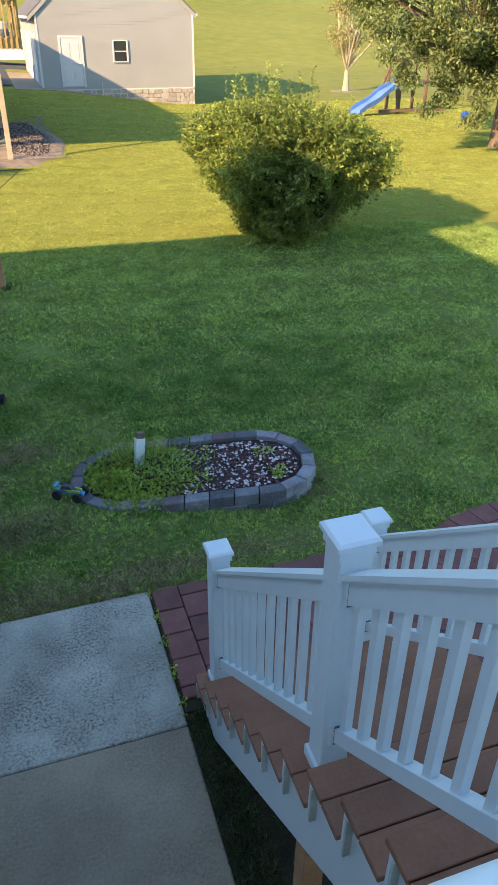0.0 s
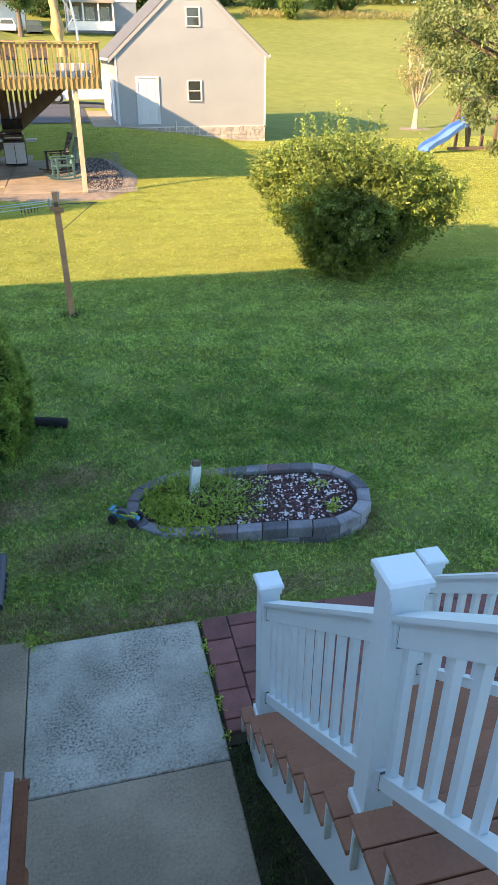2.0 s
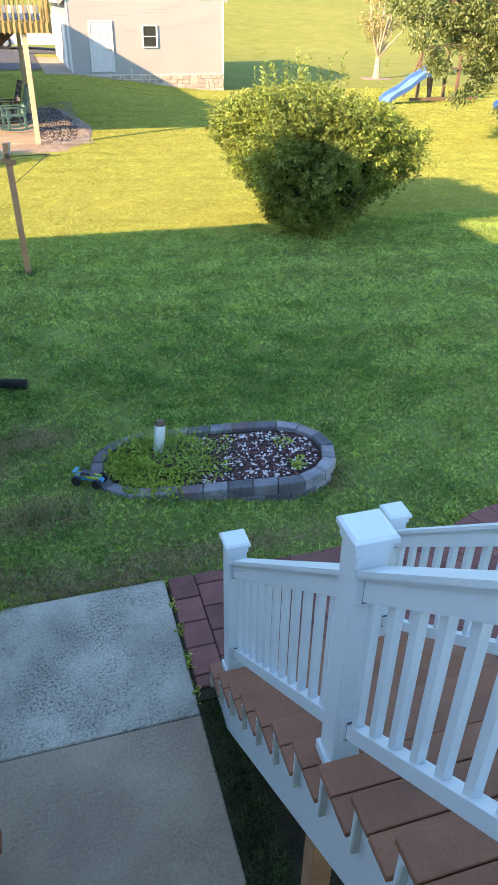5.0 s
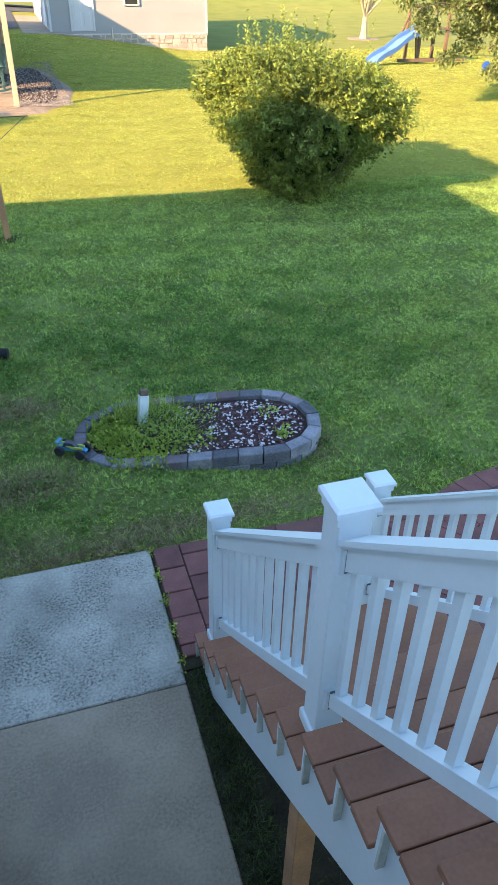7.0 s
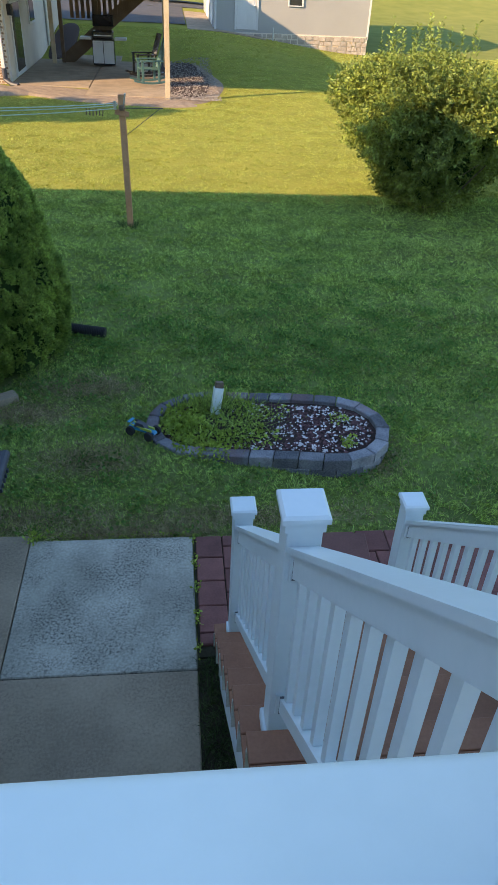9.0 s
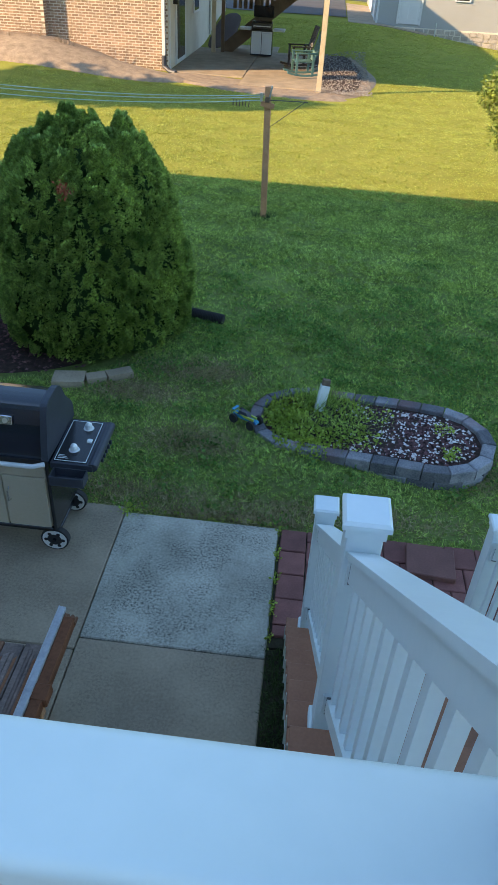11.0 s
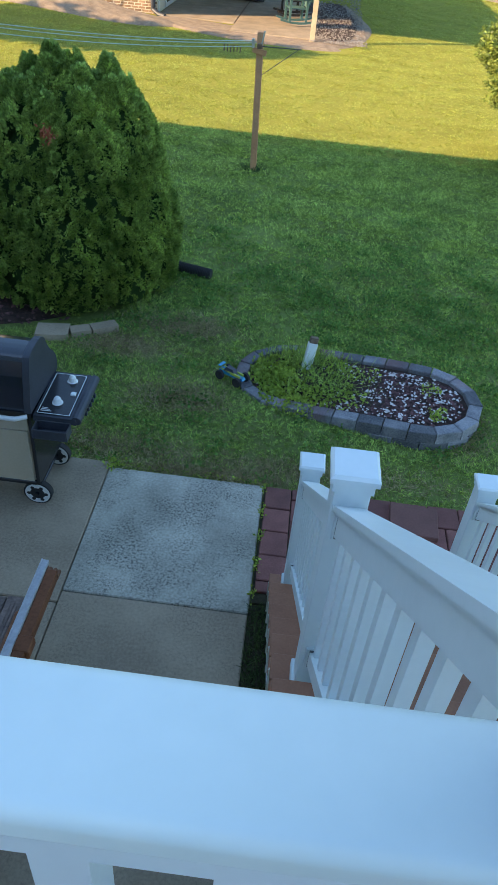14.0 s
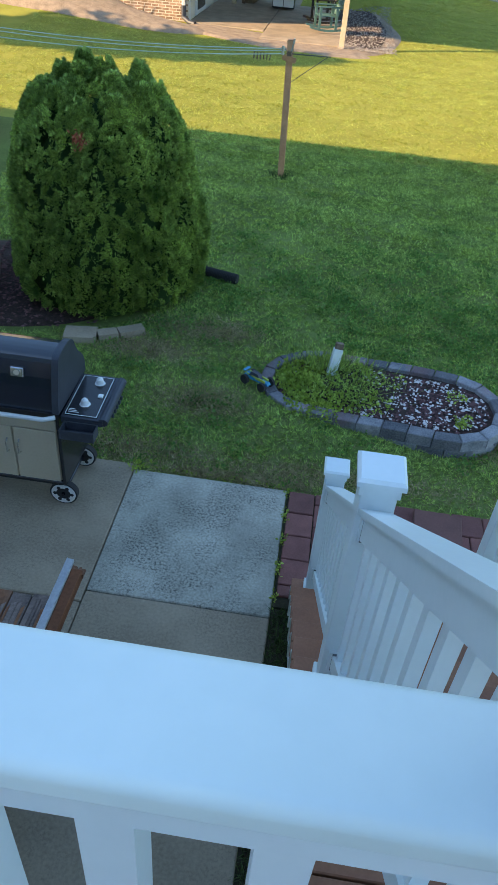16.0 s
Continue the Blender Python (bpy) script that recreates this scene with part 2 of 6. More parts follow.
M_pale_post = material("bleached_post", (0.36, 0.29, 0.19), (0.5, 0.42, 0.29), scale=3, rough=0.85, fine=40, bump=0.002)
# soil and joint colour, dark enough to carry the shade under the steps
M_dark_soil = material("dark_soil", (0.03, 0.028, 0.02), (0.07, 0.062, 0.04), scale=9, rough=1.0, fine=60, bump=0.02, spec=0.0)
M_asphalt = material("asphalt", (0.045, 0.046, 0.05), (0.075, 0.075, 0.08), scale=1.2, rough=0.9, fine=60)
M_dirt = material("bare_earth", (0.17, 0.13, 0.095), (0.34, 0.265, 0.19), scale=5, rough=1.0, fine=30, bump=0.02)
M_gravel = material("river_stone", (0.16, 0.14, 0.12), (0.38, 0.34, 0.3), scale=9, rough=0.85, island=0.35)
M_black = material("black_enamel", (0.012, 0.013, 0.016), (0.02, 0.021, 0.025), scale=3, rough=0.22, spec=0.6)
M_lid = material("dark_blue_enamel", (0.010, 0.013, 0.022), (0.014, 0.018, 0.03), scale=3, rough=0.12, spec=0.7, coat=0.3)
M_plastic = material("dark_plastic", (0.03, 0.034, 0.045), (0.048, 0.053, 0.068), scale=8, rough=0.5)
M_taupe = material("taupe_panel", (0.44, 0.38, 0.28), (0.50, 0.435, 0.33), scale=3, rough=0.4)
M_knob = material("pale_knob", (0.62, 0.64, 0.64), (0.72, 0.74, 0.74), scale=8, rough=0.4)
M_chrome = material("chrome", (0.6, 0.6, 0.6), (0.75, 0.75, 0.75), scale=5, rough=0.2, metal=1.0)
M_rubber = material("rubber", (0.015, 0.015, 0.016), (0.03, 0.03, 0.032), scale=20, rough=0.85)
M_blue = material("blue_plastic", (0.10, 0.21, 0.5), (0.15, 0.28, 0.58), scale=5, rough=0.4)
M_teal = material("green_resin", (0.05, 0.11, 0.105), (0.08, 0.16, 0.15), scale=3, rough=0.45)
M_canvas = material("beige_canvas", (0.34, 0.24, 0.11), (0.48, 0.35, 0.17), scale=6, rough=0.9)
M_white_paint = material("white_bodywork", (0.72, 0.73, 0.74), (0.8, 0.8, 0.8), scale=1, rough=0.25, coat=0.5)
M_line = material("green_line", (0.3, 0.42, 0.36), (0.5, 0.6, 0.55), scale=5, rough=0.6)
M_cyan = material("blue_paint", (0.02, 0.13, 0.34), (0.05, 0.34, 0.5), scale=20, rough=0.35)
M_lime = material("lime_paint", (0.35, 0.42, 0.05), (0.42, 0.5, 0.09), scale=20, rough=0.35)
M_red_leaf = material("dead_frond", (0.2, 0.05, 0.02), (0.32, 0.09, 0.035), scale=20, rough=0.8)
M_house_grey = material("grey_blue_siding", (0.16, 0.18, 0.21), (0.21, 0.23, 0.26), scale=1, rough=0.7)
M_roof_tan = material("tan_shingle", (0.27, 0.2, 0.14), (0.36, 0.28, 0.2), scale=2, rough=0.9)
M_pot = material("brown_planter", (0.10, 0.075, 0.06), (0.15, 0.115, 0.09), scale=4, rough=0.7, fine=50)
M_wire = material("wire", (0.05, 0.05, 0.05), (0.08, 0.08, 0.08), rough=0.6)
M_meadow = material("hill_meadow", (0.15, 0.175, 0.035), (0.245, 0.25, 0.06), scale=0.05, rough=0.95, fine=0.9, spec=0.1, coarse=0.5, bump=0.08)

# ---- mesh helpers ----
V = Vector


def box(bm, x0, x1, y0, y1, z0, z1, bevel=0.0, m=None):
    vs = [bm.verts.new((x, y, z)) for x in (x0, x1) for y in (y0, y1) for z in (z0, z1)]
    fs = [bm.faces.new([vs[i] for i in q]) for q in ((0, 1, 3, 2), (4, 6, 7, 5), (0, 4, 5, 1), (2, 3, 7, 6), (0, 2, 6, 4), (1, 5, 7, 3))]
    if bevel:
        es = list({e for f in fs for e in f.edges})
        r = bmesh.ops.bevel(bm, geom=es, offset=bevel, segments=1, affect="EDGES")
        vs = list({v for f in r["faces"] for v in f.verts} | {v for v in vs if v.is_valid})
    if m is not None:
        for v in vs:
            v.co = m @ v.co
    return vs


def tube(bm, p0, p1, r0, r1=None, seg=10, caps=True):
    r1 = r0 if r1 is None else r1
    p0, p1 = V(p0), V(p1)
    q = (p1 - p0).to_track_quat("Z", "Y").to_matrix()
    rings = []
    for p, r in ((p0, r0), (p1, r1)):
        rings.append([bm.verts.new(p + q @ V((r * math.cos(a * math.tau / seg), r * math.sin(a * math.tau / seg), 0))) for a in range(seg)])
    for i in range(seg):
        bm.faces.new((rings[0][i], rings[0][(i + 1) % seg], rings[1][(i + 1) % seg], rings[1][i]))
    if caps:
        bm.faces.new(rings[0][::-1]), bm.faces.new(rings[1])


def path_tube(bm, pts, r, seg=8):
    """One unbroken tube along a line of points."""
    pts = [V(q) for q in pts]
    prev = first = None
    for i, q in enumerate(pts):
        d = (pts[min(i + 1, len(pts) - 1)] - pts[max(i - 1, 0)]).normalized()
        u = d.cross(V((0, 0, 1)) if abs(d.z) < 0.95 else V((1, 0, 0))).normalized()
        w = u.cross(d)
        ring = [bm.verts.new(q + (u * math.cos(j * math.tau / seg) + w * math.sin(j * math.tau / seg)) * r) for j in range(seg)]
        if prev:
            for j in range(seg):
                bm.faces.new((prev[j], prev[(j + 1) % seg], ring[(j + 1) % seg], ring[j]))
        first = first or ring
        prev = ring
    bm.faces.new(first[::-1]), bm.faces.new(prev)


def prism(bm, outline, axis, a, b):
    """Extrude a closed outline of 2D points along axis ('x', 'y' or 'z') from a to b."""
    put = {"x": lambda u, v, w: (w, u, v), "y": lambda u, v, w: (u, w, v), "z": lambda u, v, w: (u, v, w)}[axis]
    lo, hi = [[bm.verts.new(put(u, v, w)) for u, v in outline] for w in (a, b)]
    bm.faces.new(lo[::-1]), bm.faces.new(hi)
    k = len(outline)
    for i in range(k):
        bm.faces.new((lo[i], lo[(i + 1) % k], hi[(i + 1) % k], hi[i]))
    return lo + hi


def hexa(bm, p):
    """A block from eight corners: four below, four above, both in the same turn."""
    v = [bm.verts.new(c) for c in p]
    for q in ((3, 2, 1, 0), (4, 5, 6, 7), (0, 1, 5, 4), (1, 2, 6, 5), (2, 3, 7, 6), (3, 0, 4, 7)):
        bm.faces.new([v[i] for i in q])
    return v


def thing(name, at=(0, 0, 0), label="", category="", group="", kind=""):
    ob = new(name)
    ob.empty_display_size = 0.1
    ob.location = at
    return tagged(ob, label, category, group, kind)


def attach(ob, parent):
    ob.parent = parent
    if parent.type == "EMPTY":
        ob.matrix_parent_inverse = Matrix.Translation(parent.location).inverted()
    return ob


def part(name, bm, mat=None, parent=None, label="", smooth=False):
    if isinstance(bm, bmesh.types.BMesh):
        bmesh.ops.recalc_face_normals(bm, faces=bm.faces[:])
        me = bpy.data.meshes.new(name)
        bm.to_mesh(me)
        bm.free()
    else:
        me = bm
    if mat and not me.materials:
        me.materials.append(mat)
    if smooth:
        for p in me.polygons:
            p.use_smooth = True
    ob = new(name, me)
    if parent is not None:
        attach(ob, parent)
    return tagged(ob, label)


def B():
    return bmesh.new()


def boxed(name, mat, parent, x0, x1, y0, y1, z0, z1, bevel=0.0, label="", m=None):
    bm = B()
    box(bm, x0, x1, y0, y1, z0, z1, bevel, m)
    return part(name, bm, mat, parent, label)


def faces_mesh(name, verts, mat):
    """verts: (n, k, 3): n loose faces of k corners each."""
    verts = np.asarray(verts, dtype=np.float32)
    n, k = verts.shape[:2]
    me = bpy.data.meshes.new(name)
    me.vertices.add(n * k)
    me.vertices.foreach_set("co", verts.reshape(-1))
    me.loops.add(n * k)
    me.loops.foreach_set("vertex_index", np.arange(n * k, dtype=np.int32))
    me.polygons.add(n)
    me.polygons.foreach_set("loop_start", np.arange(0, n * k, k, dtype=np.int32))
    me.update(calc_edges=True)
    me.materials.append(mat)
    return me


def unit(a):
    return a / np.maximum(np.linalg.norm(a, axis=-1, keepdims=True), 1e-9)


def leaves(rng, p, out, size, droop=0.2, spread=0.9, ratio=0.5):
    """Four-cornered pointed leaves at p, turned roughly towards out."""
    n = len(p)
    ax = unit(out + rng.normal(0, spread, (n, 3)) - np.array([0, 0, droop]))
    side = unit(np.cross(ax, rng.normal(0, 1, (n, 3))))
    s = size * rng.uniform(0.6, 1.3, (n, 1))
    return np.stack([p, p + ax * s * 0.5 + side * s * ratio * 0.5, p + ax * s, p + ax * s * 0.5 - side * s * ratio * 0.5], 1)


# ---- lie of the land ----
def smooth(a, b, v):
    u = np.clip((v - a) / (b - a), 0, 1)
    return u * u * (3 - 2 * u)


def gh(x, y):
    x, y = np.asarray(x, float), np.asarray(y, float)
    z = -0.03 - 0.05 * smooth(9, 18, y) * smooth(-4, 3, x)
    z = z + 0.65 * smooth(-4.3, -8.5, x) * smooth(19, 26, y)
    z = z + (0.68 * smooth(9.5, 1.5, x) * (1 - smooth(60, 78, y)) - 0.16 * smooth(2, 10, x)) * smooth(27 + 3.5 * smooth(1.6, 0.4, x), 37, y)
    hill = np.where(y > 56, 0.077 * (np.sqrt((y - 56) ** 2 + 100) - 10) + 0.055 * (y - 56) * smooth(56, 75, y), 0)
    z = z + hill - np.where(y > 150, 0.11 * (y - 150), 0) + np.where(y > 128, 0.06 * np.minimum(y - 128, 22), 0)
    z = z + 0.02 * np.sin(x * 0.9 + 1.3) * np.sin(y * 0.7) * smooth(8, 14, y)
    return z


def ghz(x, y):
    return float(gh(x, y))


def sheet(name, outline_x, outline_y, mat, lift):
    """A sheet that follows the land over a grid of x and y lines."""
    X, Y = np.meshgrid(outline_x, outline_y)
    Z = gh(X, Y) + lift
    me = bpy.data.meshes.new(name)
    nx, ny = len(outline_x), len(outline_y)
    idx = np.arange(nx * ny).reshape(ny, nx)
    f = np.stack([idx[:-1, :-1], idx[:-1, 1:], idx[1:, 1:], idx[1:, :-1]], -1).reshape(-1, 4)
    me.from_pydata(np.stack([X, Y, Z], -1).reshape(-1, 3).tolist(), [], f.tolist())
    for p in me.polygons:
        p.use_smooth = True
    me.materials.append(mat)
    return new(name, me)


def patch(name, cx, cy, rx, ry, mat, lift, turn=0.0, rough=0.1, seed=0, dome=0.0):
    """A rounded patch with an uneven rim that follows the land."""
    rng = np.random.default_rng(seed)
    ph = rng.uniform(0, 6.28, 5)
    bm = B()
    rows = []
    for k in range(9):
        f = k / 8
        row = []
        for i in range(56):
            a = i / 56 * math.tau
            w = 1 + rough * sum(math.sin((j + 2) * a + ph[j]) / (j + 1.5) for j in range(5))
            u, v = rx * f * w * math.cos(a), ry * f * w * math.sin(a)
            x, y = cx + u * math.cos(turn) - v * math.sin(turn), cy + u * math.sin(turn) + v * math.cos(turn)
            z = ghz(x, y) + lift * (1 if k < 8 else -1.5) + dome * (1 - f * f)
            row.append(bm.verts.new((x, y, z)))
            if k == 0:
                break
        rows.append(row)
    for i in range(56):
        bm.faces.new((rows[0][0], rows[1][i], rows[1][(i + 1) % 56]))
        for k in range(1, 8):
            bm.faces.new((rows[k][i], rows[k + 1][i], rows[k + 1][(i + 1) % 56], rows[k][(i + 1) % 56]))
    return part(name, bm, mat, smooth=True)

# ---- the ground ----
def lines(*spans):
    out = []
    for a, b, s in spans:
        out += list(np.arange(a, b, s))
    return np.array(out)


gx = lines((-600, -100, 50), (-100, -30, 7), (-30, -10, 1.5), (-10, 18, 0.5), (18, 40, 2), (40, 120, 8), (120, 640, 52))
gy = lines((-120, -10, 10), (-10, 2, 1.0), (2, 44, 0.5), (44, 80, 1.5), (80, 160, 3), (160, 300, 14), (300, 900, 60))
ground = sheet("ground", gx, gy, M_soil, 0.0)
ground.data.materials.append(M_meadow)
ground.data.materials.append(M_turf_far)
for poly in ground.data.polygons:
    if poly.center.y > 37.6 and (poly.center.x > 3 or poly.center.y > 50):
        poly.material_index = 1
    elif poly.center.y > 12.5:
        poly.material_index = 2
tagged(ground, "mown green lawn sloping up to a grassy hill", "lawn", kind="structure")

# ---- concrete patio ----
SLAB_X, SLAB_Y, JOINT = 0.632, 3.884, 2.705
patio = thing("patio", (-1.2, 2.2, -0.1), "grey concrete patio slabs with scored joints", "patio", kind="structure")
for i, (x0, x1, y0, y1, mt) in enumerate((
        (-0.525, SLAB_X, JOINT + 0.003, SLAB_Y, M_concrete_worn), (-0.525, SLAB_X, 1.442, JOINT - 0.003, M_concrete), (-0.525, SLAB_X, -3.0, 1.438, M_concrete),
        (-1.72, -0.531, JOINT - 0.09, SLAB_Y + 0.06, M_concrete), (-1.72, -0.531, 1.424, JOINT - 0.096, M_concrete), (-1.72, -0.531, -3.0, 1.418, M_concrete),
        (-2.95, -1.732, JOINT - 0.09, SLAB_Y + 0.1, M_concrete), (-2.95, -1.732, -3.0, JOINT - 0.102, M_concrete), (-4.9, -2.962, -3.0, SLAB_Y + 0.1, M_concrete))):
    boxed("slab", mt, patio, x0, x1, y0, y1, -0.12, 0.0, 0.008)

# ---- red paver walk ----
walkway = thing("paver_walk", (1.5, 3.5, -0.06), "dark red concrete pavers with mossy joints", "walkway", kind="structure")
PAVERS = []
for r in range(4):
    PAVERS.append((0.655, 0.84, 2.975 + r * 0.224, 3.192 + r * 0.224))
    PAVERS.append((0.847, 1.06, 2.865 + r * 0.224, 3.082 + r * 0.224))
PAVERS.append((0.847, 1.06, 3.761, 3.868))
PAVERS.append((0.655, 0.84, 2.88, 2.968))
for c in range(10):
    for r in range(4):
        off = 0.11 if r % 2 else 0.0
        PAVERS.append((1.066 + c * 0.222 - off * (c > 0), 1.281 + c * 0.222 - off, 2.99 + r * 0.222, 3.205 + r * 0.222))
for x0, x1, y0, y1 in PAVERS:
    if x1 - x0 > 0.06 and y1 - y0 > 0.05:
        boxed("paver", M_paver, walkway, x0, x1, y0, y1, -0.06, 0.012 + random.uniform(-0.004, 0.004), 0.006)
for ring in range(4):
    rad = 0.98 + ring * 0.22
    count = int(rad * 2.2 / 0.2)
    for i in range(count):
        a0, a1 = radians(60) + i / count * 2.2, radians(60) + (i + 0.95) / count * 2.2
        cx, cy = 3.75, 2.2
        pts = [(cx + r * math.cos(a), cy + r * math.sin(a)) for r, a in ((rad, a0), (rad, a1), (rad + 0.21, a1), (rad + 0.21, a0))]
        bm = B()
        prism(bm, pts, "z", -0.06, 0.012 + random.uniform(-0.004, 0.004))
        part("paver", bm, M_paver, walkway)
bm = B()
box(bm, -0.17, 0.17, -0.15, 0.15, 0, 0.045, 0.006, pose(1.72, 3.66, 0.012, 0, 0, -4))
tagged(part("stepping_stone", bm, M_flag), "red flagstone slab lying on the pavers", "paving slab")
boxed("joint_sand", M_dark_soil, walkway, 0.64, 3.3, 2.80, 3.873, -0.08, -0.008)

# real bare soil, its colour deepened by the shade below the stairs
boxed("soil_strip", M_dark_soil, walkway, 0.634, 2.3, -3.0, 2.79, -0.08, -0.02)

# ---- stairs ----
RISE, RUN, Y0, Z0, SX0, SX1 = 0.188, 0.2273, 2.932, 0.138, 0.738, 1.93
SLOPE = RISE / RUN
stairs = thing("deck_stairs", (1.33, 1.6, 0.0), "deck stairs with brown composite treads and white risers", "stairs")
for n in range(12):
    yf, z = Y0 - RUN * n, Z0 + RISE * n
    for k in range(2):
        y1 = yf - k * 0.118
        boxed("tread", M_tread, stairs, SX0, SX1, y1 - 0.113, y1, z - 0.028, z, 0.003)
    boxed("riser", M_vinyl, stairs, SX0 + 0.002, SX1 - 0.002, yf - 0.045, yf - 0.026, max(z - RISE, -0.05) + 0.001, z - 0.029)
    bm = B()
    box(bm, SX0 - 0.004, SX0 + 0.02, yf - 0.056, yf - 0.046, max(z - RISE, 0.0) - 0.02, z - 0.03)
    part("riser_trim", bm, M_riser_end, stairs)
for x0, nm in ((SX0 + 0.02, "stringer"), (SX1 - 0.06, "stringer")):
    outline = [(Y0 - 0.05, -0.05)]
    for n in range(12):
        yf, z = Y0 - RUN * n - 0.05, Z0 + RISE * n - 0.03
        outline += [(yf, z), (yf - RUN + 0.001, z)]
    yt, zt = outline[-1]
    outline += [(yt, zt - 0.26)]
    outline += [(Y0 - 0.05 - 0.26, -0.05)]
    bm = B()
    prism(bm, outline, "x", x0, x0 + 0.035)
    part(nm, bm, M_vinyl, stairs)
boxed("support_post", M_post, stairs, 0.80, 0.89, 1.42, 1.51, -0.1, 0.98, 0.004, "brown treated lumber post")
boxed("support_post", M_post, stairs, 1.74, 1.83, 1.42, 1.51, -0.1, 0.98, 0.004, "brown treated lumber post")


def rail_z(y):
    return 2.20 + SLOPE * (1.41 - y)


def nose_z(y):
    return Z0 + SLOPE * (Y0 - y)


def newel(parent, x, y, z0, top, w=0.102):
    h = w / 2
    post = boxed("post", M_vinyl, parent, x - h, x + h, y - h, y + h, z0, top - 0.035, 0.004)
    bm = B()
    c, d, e = 0.067, 0.058, 0.057
    lo, hi, sk = [[(x - k, y - k), (x + k, y - k), (x + k, y + k), (x - k, y + k)] for k in (c, d, e)]
    hexa(bm, [(*p, top - 0.062) for p in sk] + [(*p, top - 0.034) for p in sk])
    hexa(bm, [(*p, top - 0.034) for p in sk] + [(*p, top - 0.026) for p in lo])
    hexa(bm, [(*p, top - 0.026) for p in lo] + [(*p, top - 0.009) for p in lo])
    hexa(bm, [(*p, top - 0.009) for p in lo] + [(*p, top) for p in hi])
    part("post_cap", bm, M_vinyl, parent)
    boxed("base_trim", M_vinyl, parent, x - h - 0.012, x + h + 0.012, y - h - 0.012, y + h + 0.012, z0, z0 + 0.05, 0.004)
    return post


def sloped(bm, x, w, ya, yb, za, zb, h, lean=0.0):
    """A bar along y of width w and height h whose top goes from za at ya to zb at yb; above the middle post it may lean sideways."""
    xa, xb = x + lean * max(0, 1.409 - ya), x + lean * max(0, 1.409 - yb)
    hexa(bm, [(xa - w, ya, za - h), (xa + w, ya, za - h), (xb + w, yb, zb - h), (xb - w, yb, zb - h), (xa - w, ya, za), (xa + w, ya, za), (xb + w, yb, zb), (xb - w, yb, zb)])


def stair_rail(x, group_label, lean=0.0):
    r = thing("stair_railing", (x, 2.0, 0.2), group_label, "railing", "stair railings")
    newel(r, x, 2.843, Z0, 1.165)
    newel(r, x, 1.46, Z0 + 6 * RISE, 2.318)
    for ya, yb in ((2.792, 1.511), (1.409, 0.2245)):
        za, zb = rail_z(ya), rail_z(yb)
        bm = B()
        sloped(bm, x, 0.044, ya, yb, za, zb, 0.022, lean)
        sloped(bm, x, 0.036, ya, yb, za - 0.0225, zb - 0.0225, 0.012, lean)
        part("rail_cap", bm, M_vinyl, r)
        bm = B()
        sloped(bm, x, 0.028, ya, yb, za - 0.034, zb - 0.034, 0.085, lean)
        part("top_rail", bm, M_vinyl, r)
        bm = B()
        na, nb = nose_z(ya) + 0.135, nose_z(yb) + 0.135
        sloped(bm, x, 0.024, ya, yb, na, nb, 0.07, lean)
        part("bottom_rail", bm, M_vinyl, r)
        for yy, sgn in ((ya, -1), (yb, 1)):
            for zz, hh in ((rail_z(yy) - 0.015, 0.115), (nose_z(yy) + 0.15, 0.1)):
                bm = B()
                sloped(bm, x, 0.034, yy, yy + sgn * 0.022, zz, zz - SLOPE * sgn * 0.022, hh, lean)
                bracket = part("bracket", bm, M_vinyl, r)
                bm = B()
                sloped(bm, x, 0.0286 if hh > 0.11 else 0.0246, yy + sgn * 0.0222, yy + sgn * 0.0238, zz - 0.003 - SLOPE * sgn * 0.0222, zz - 0.003 - SLOPE * sgn * 0.0238, hh - 0.006, lean)
                part("seam", bm, M_seam, bracket, "dark gap beside the bracket")
        k = 11
        for i in range(k):
            y = ya + (yb - ya) * (i + (0.62 if ya > 2 else 0.48)) / (k + 0.5)
            s, sx, xb = 0.016, 0.0135, x + lean * max(0, 1.409 - y)
            bm = B()
            hexa(bm, [(xb + a * sx, y + b * s, nose_z(y + b * s) + 0.115) for a, b in ((-1, -1), (1, -1), (1, 1), (-1, 1))]
                 + [(xb + a * sx, y + b * s, rail_z(y + b * s) - 0.11) for a, b in ((-1, -1), (1, -1), (1, 1), (-1, 1))])
            part("baluster", bm, M_vinyl, r)
    return r


stair_rail(0.873, "white vinyl stair railing with square balusters and capped posts", 0.026)
stair_rail(1.797, "white vinyl stair railing on the far side of the steps")

# ---- the deck underfoot ----
deck = thing("deck", (-0.5, -1.4, 2.0), "raised deck with brown composite boards", "deck")
for i in range(43):
    y1 = 0.125 - i * 0.142
    boxed("deck_board", M_tread, deck, -3.2, 2.4, y1 - 0.137, y1, 2.178, 2.206, 0.003)
boxed("rim_board", M_vinyl, deck, -3.2, 2.4, 0.128, 0.15, 1.95, 2.205)
for x in (-3.1, -0.6, 2.25):
    boxed("support_post", M_post, deck, x - 0.045, x + 0.045, -0.05, 0.04, -0.1, 2.176)
RT = 3.16
drail = thing("deck_railing", (-1.0, 0.18, 2.2), "white vinyl deck railing with a broad flat top rail", "railing")
bm = B()
arc = [(0.011 * (1 - math.cos(i * math.pi / 12)), 0.011 * math.sin(i * math.pi / 12)) for i in range(7)]
outer = [(0.222 - a, RT - 0.011 + b) for a, b in arc] + [(0.222 - 0.014, RT)]
inner = [(0.13 + 0.014, RT)] + [(0.13 + a, RT - 0.011 + b) for a, b in reversed(arc)]
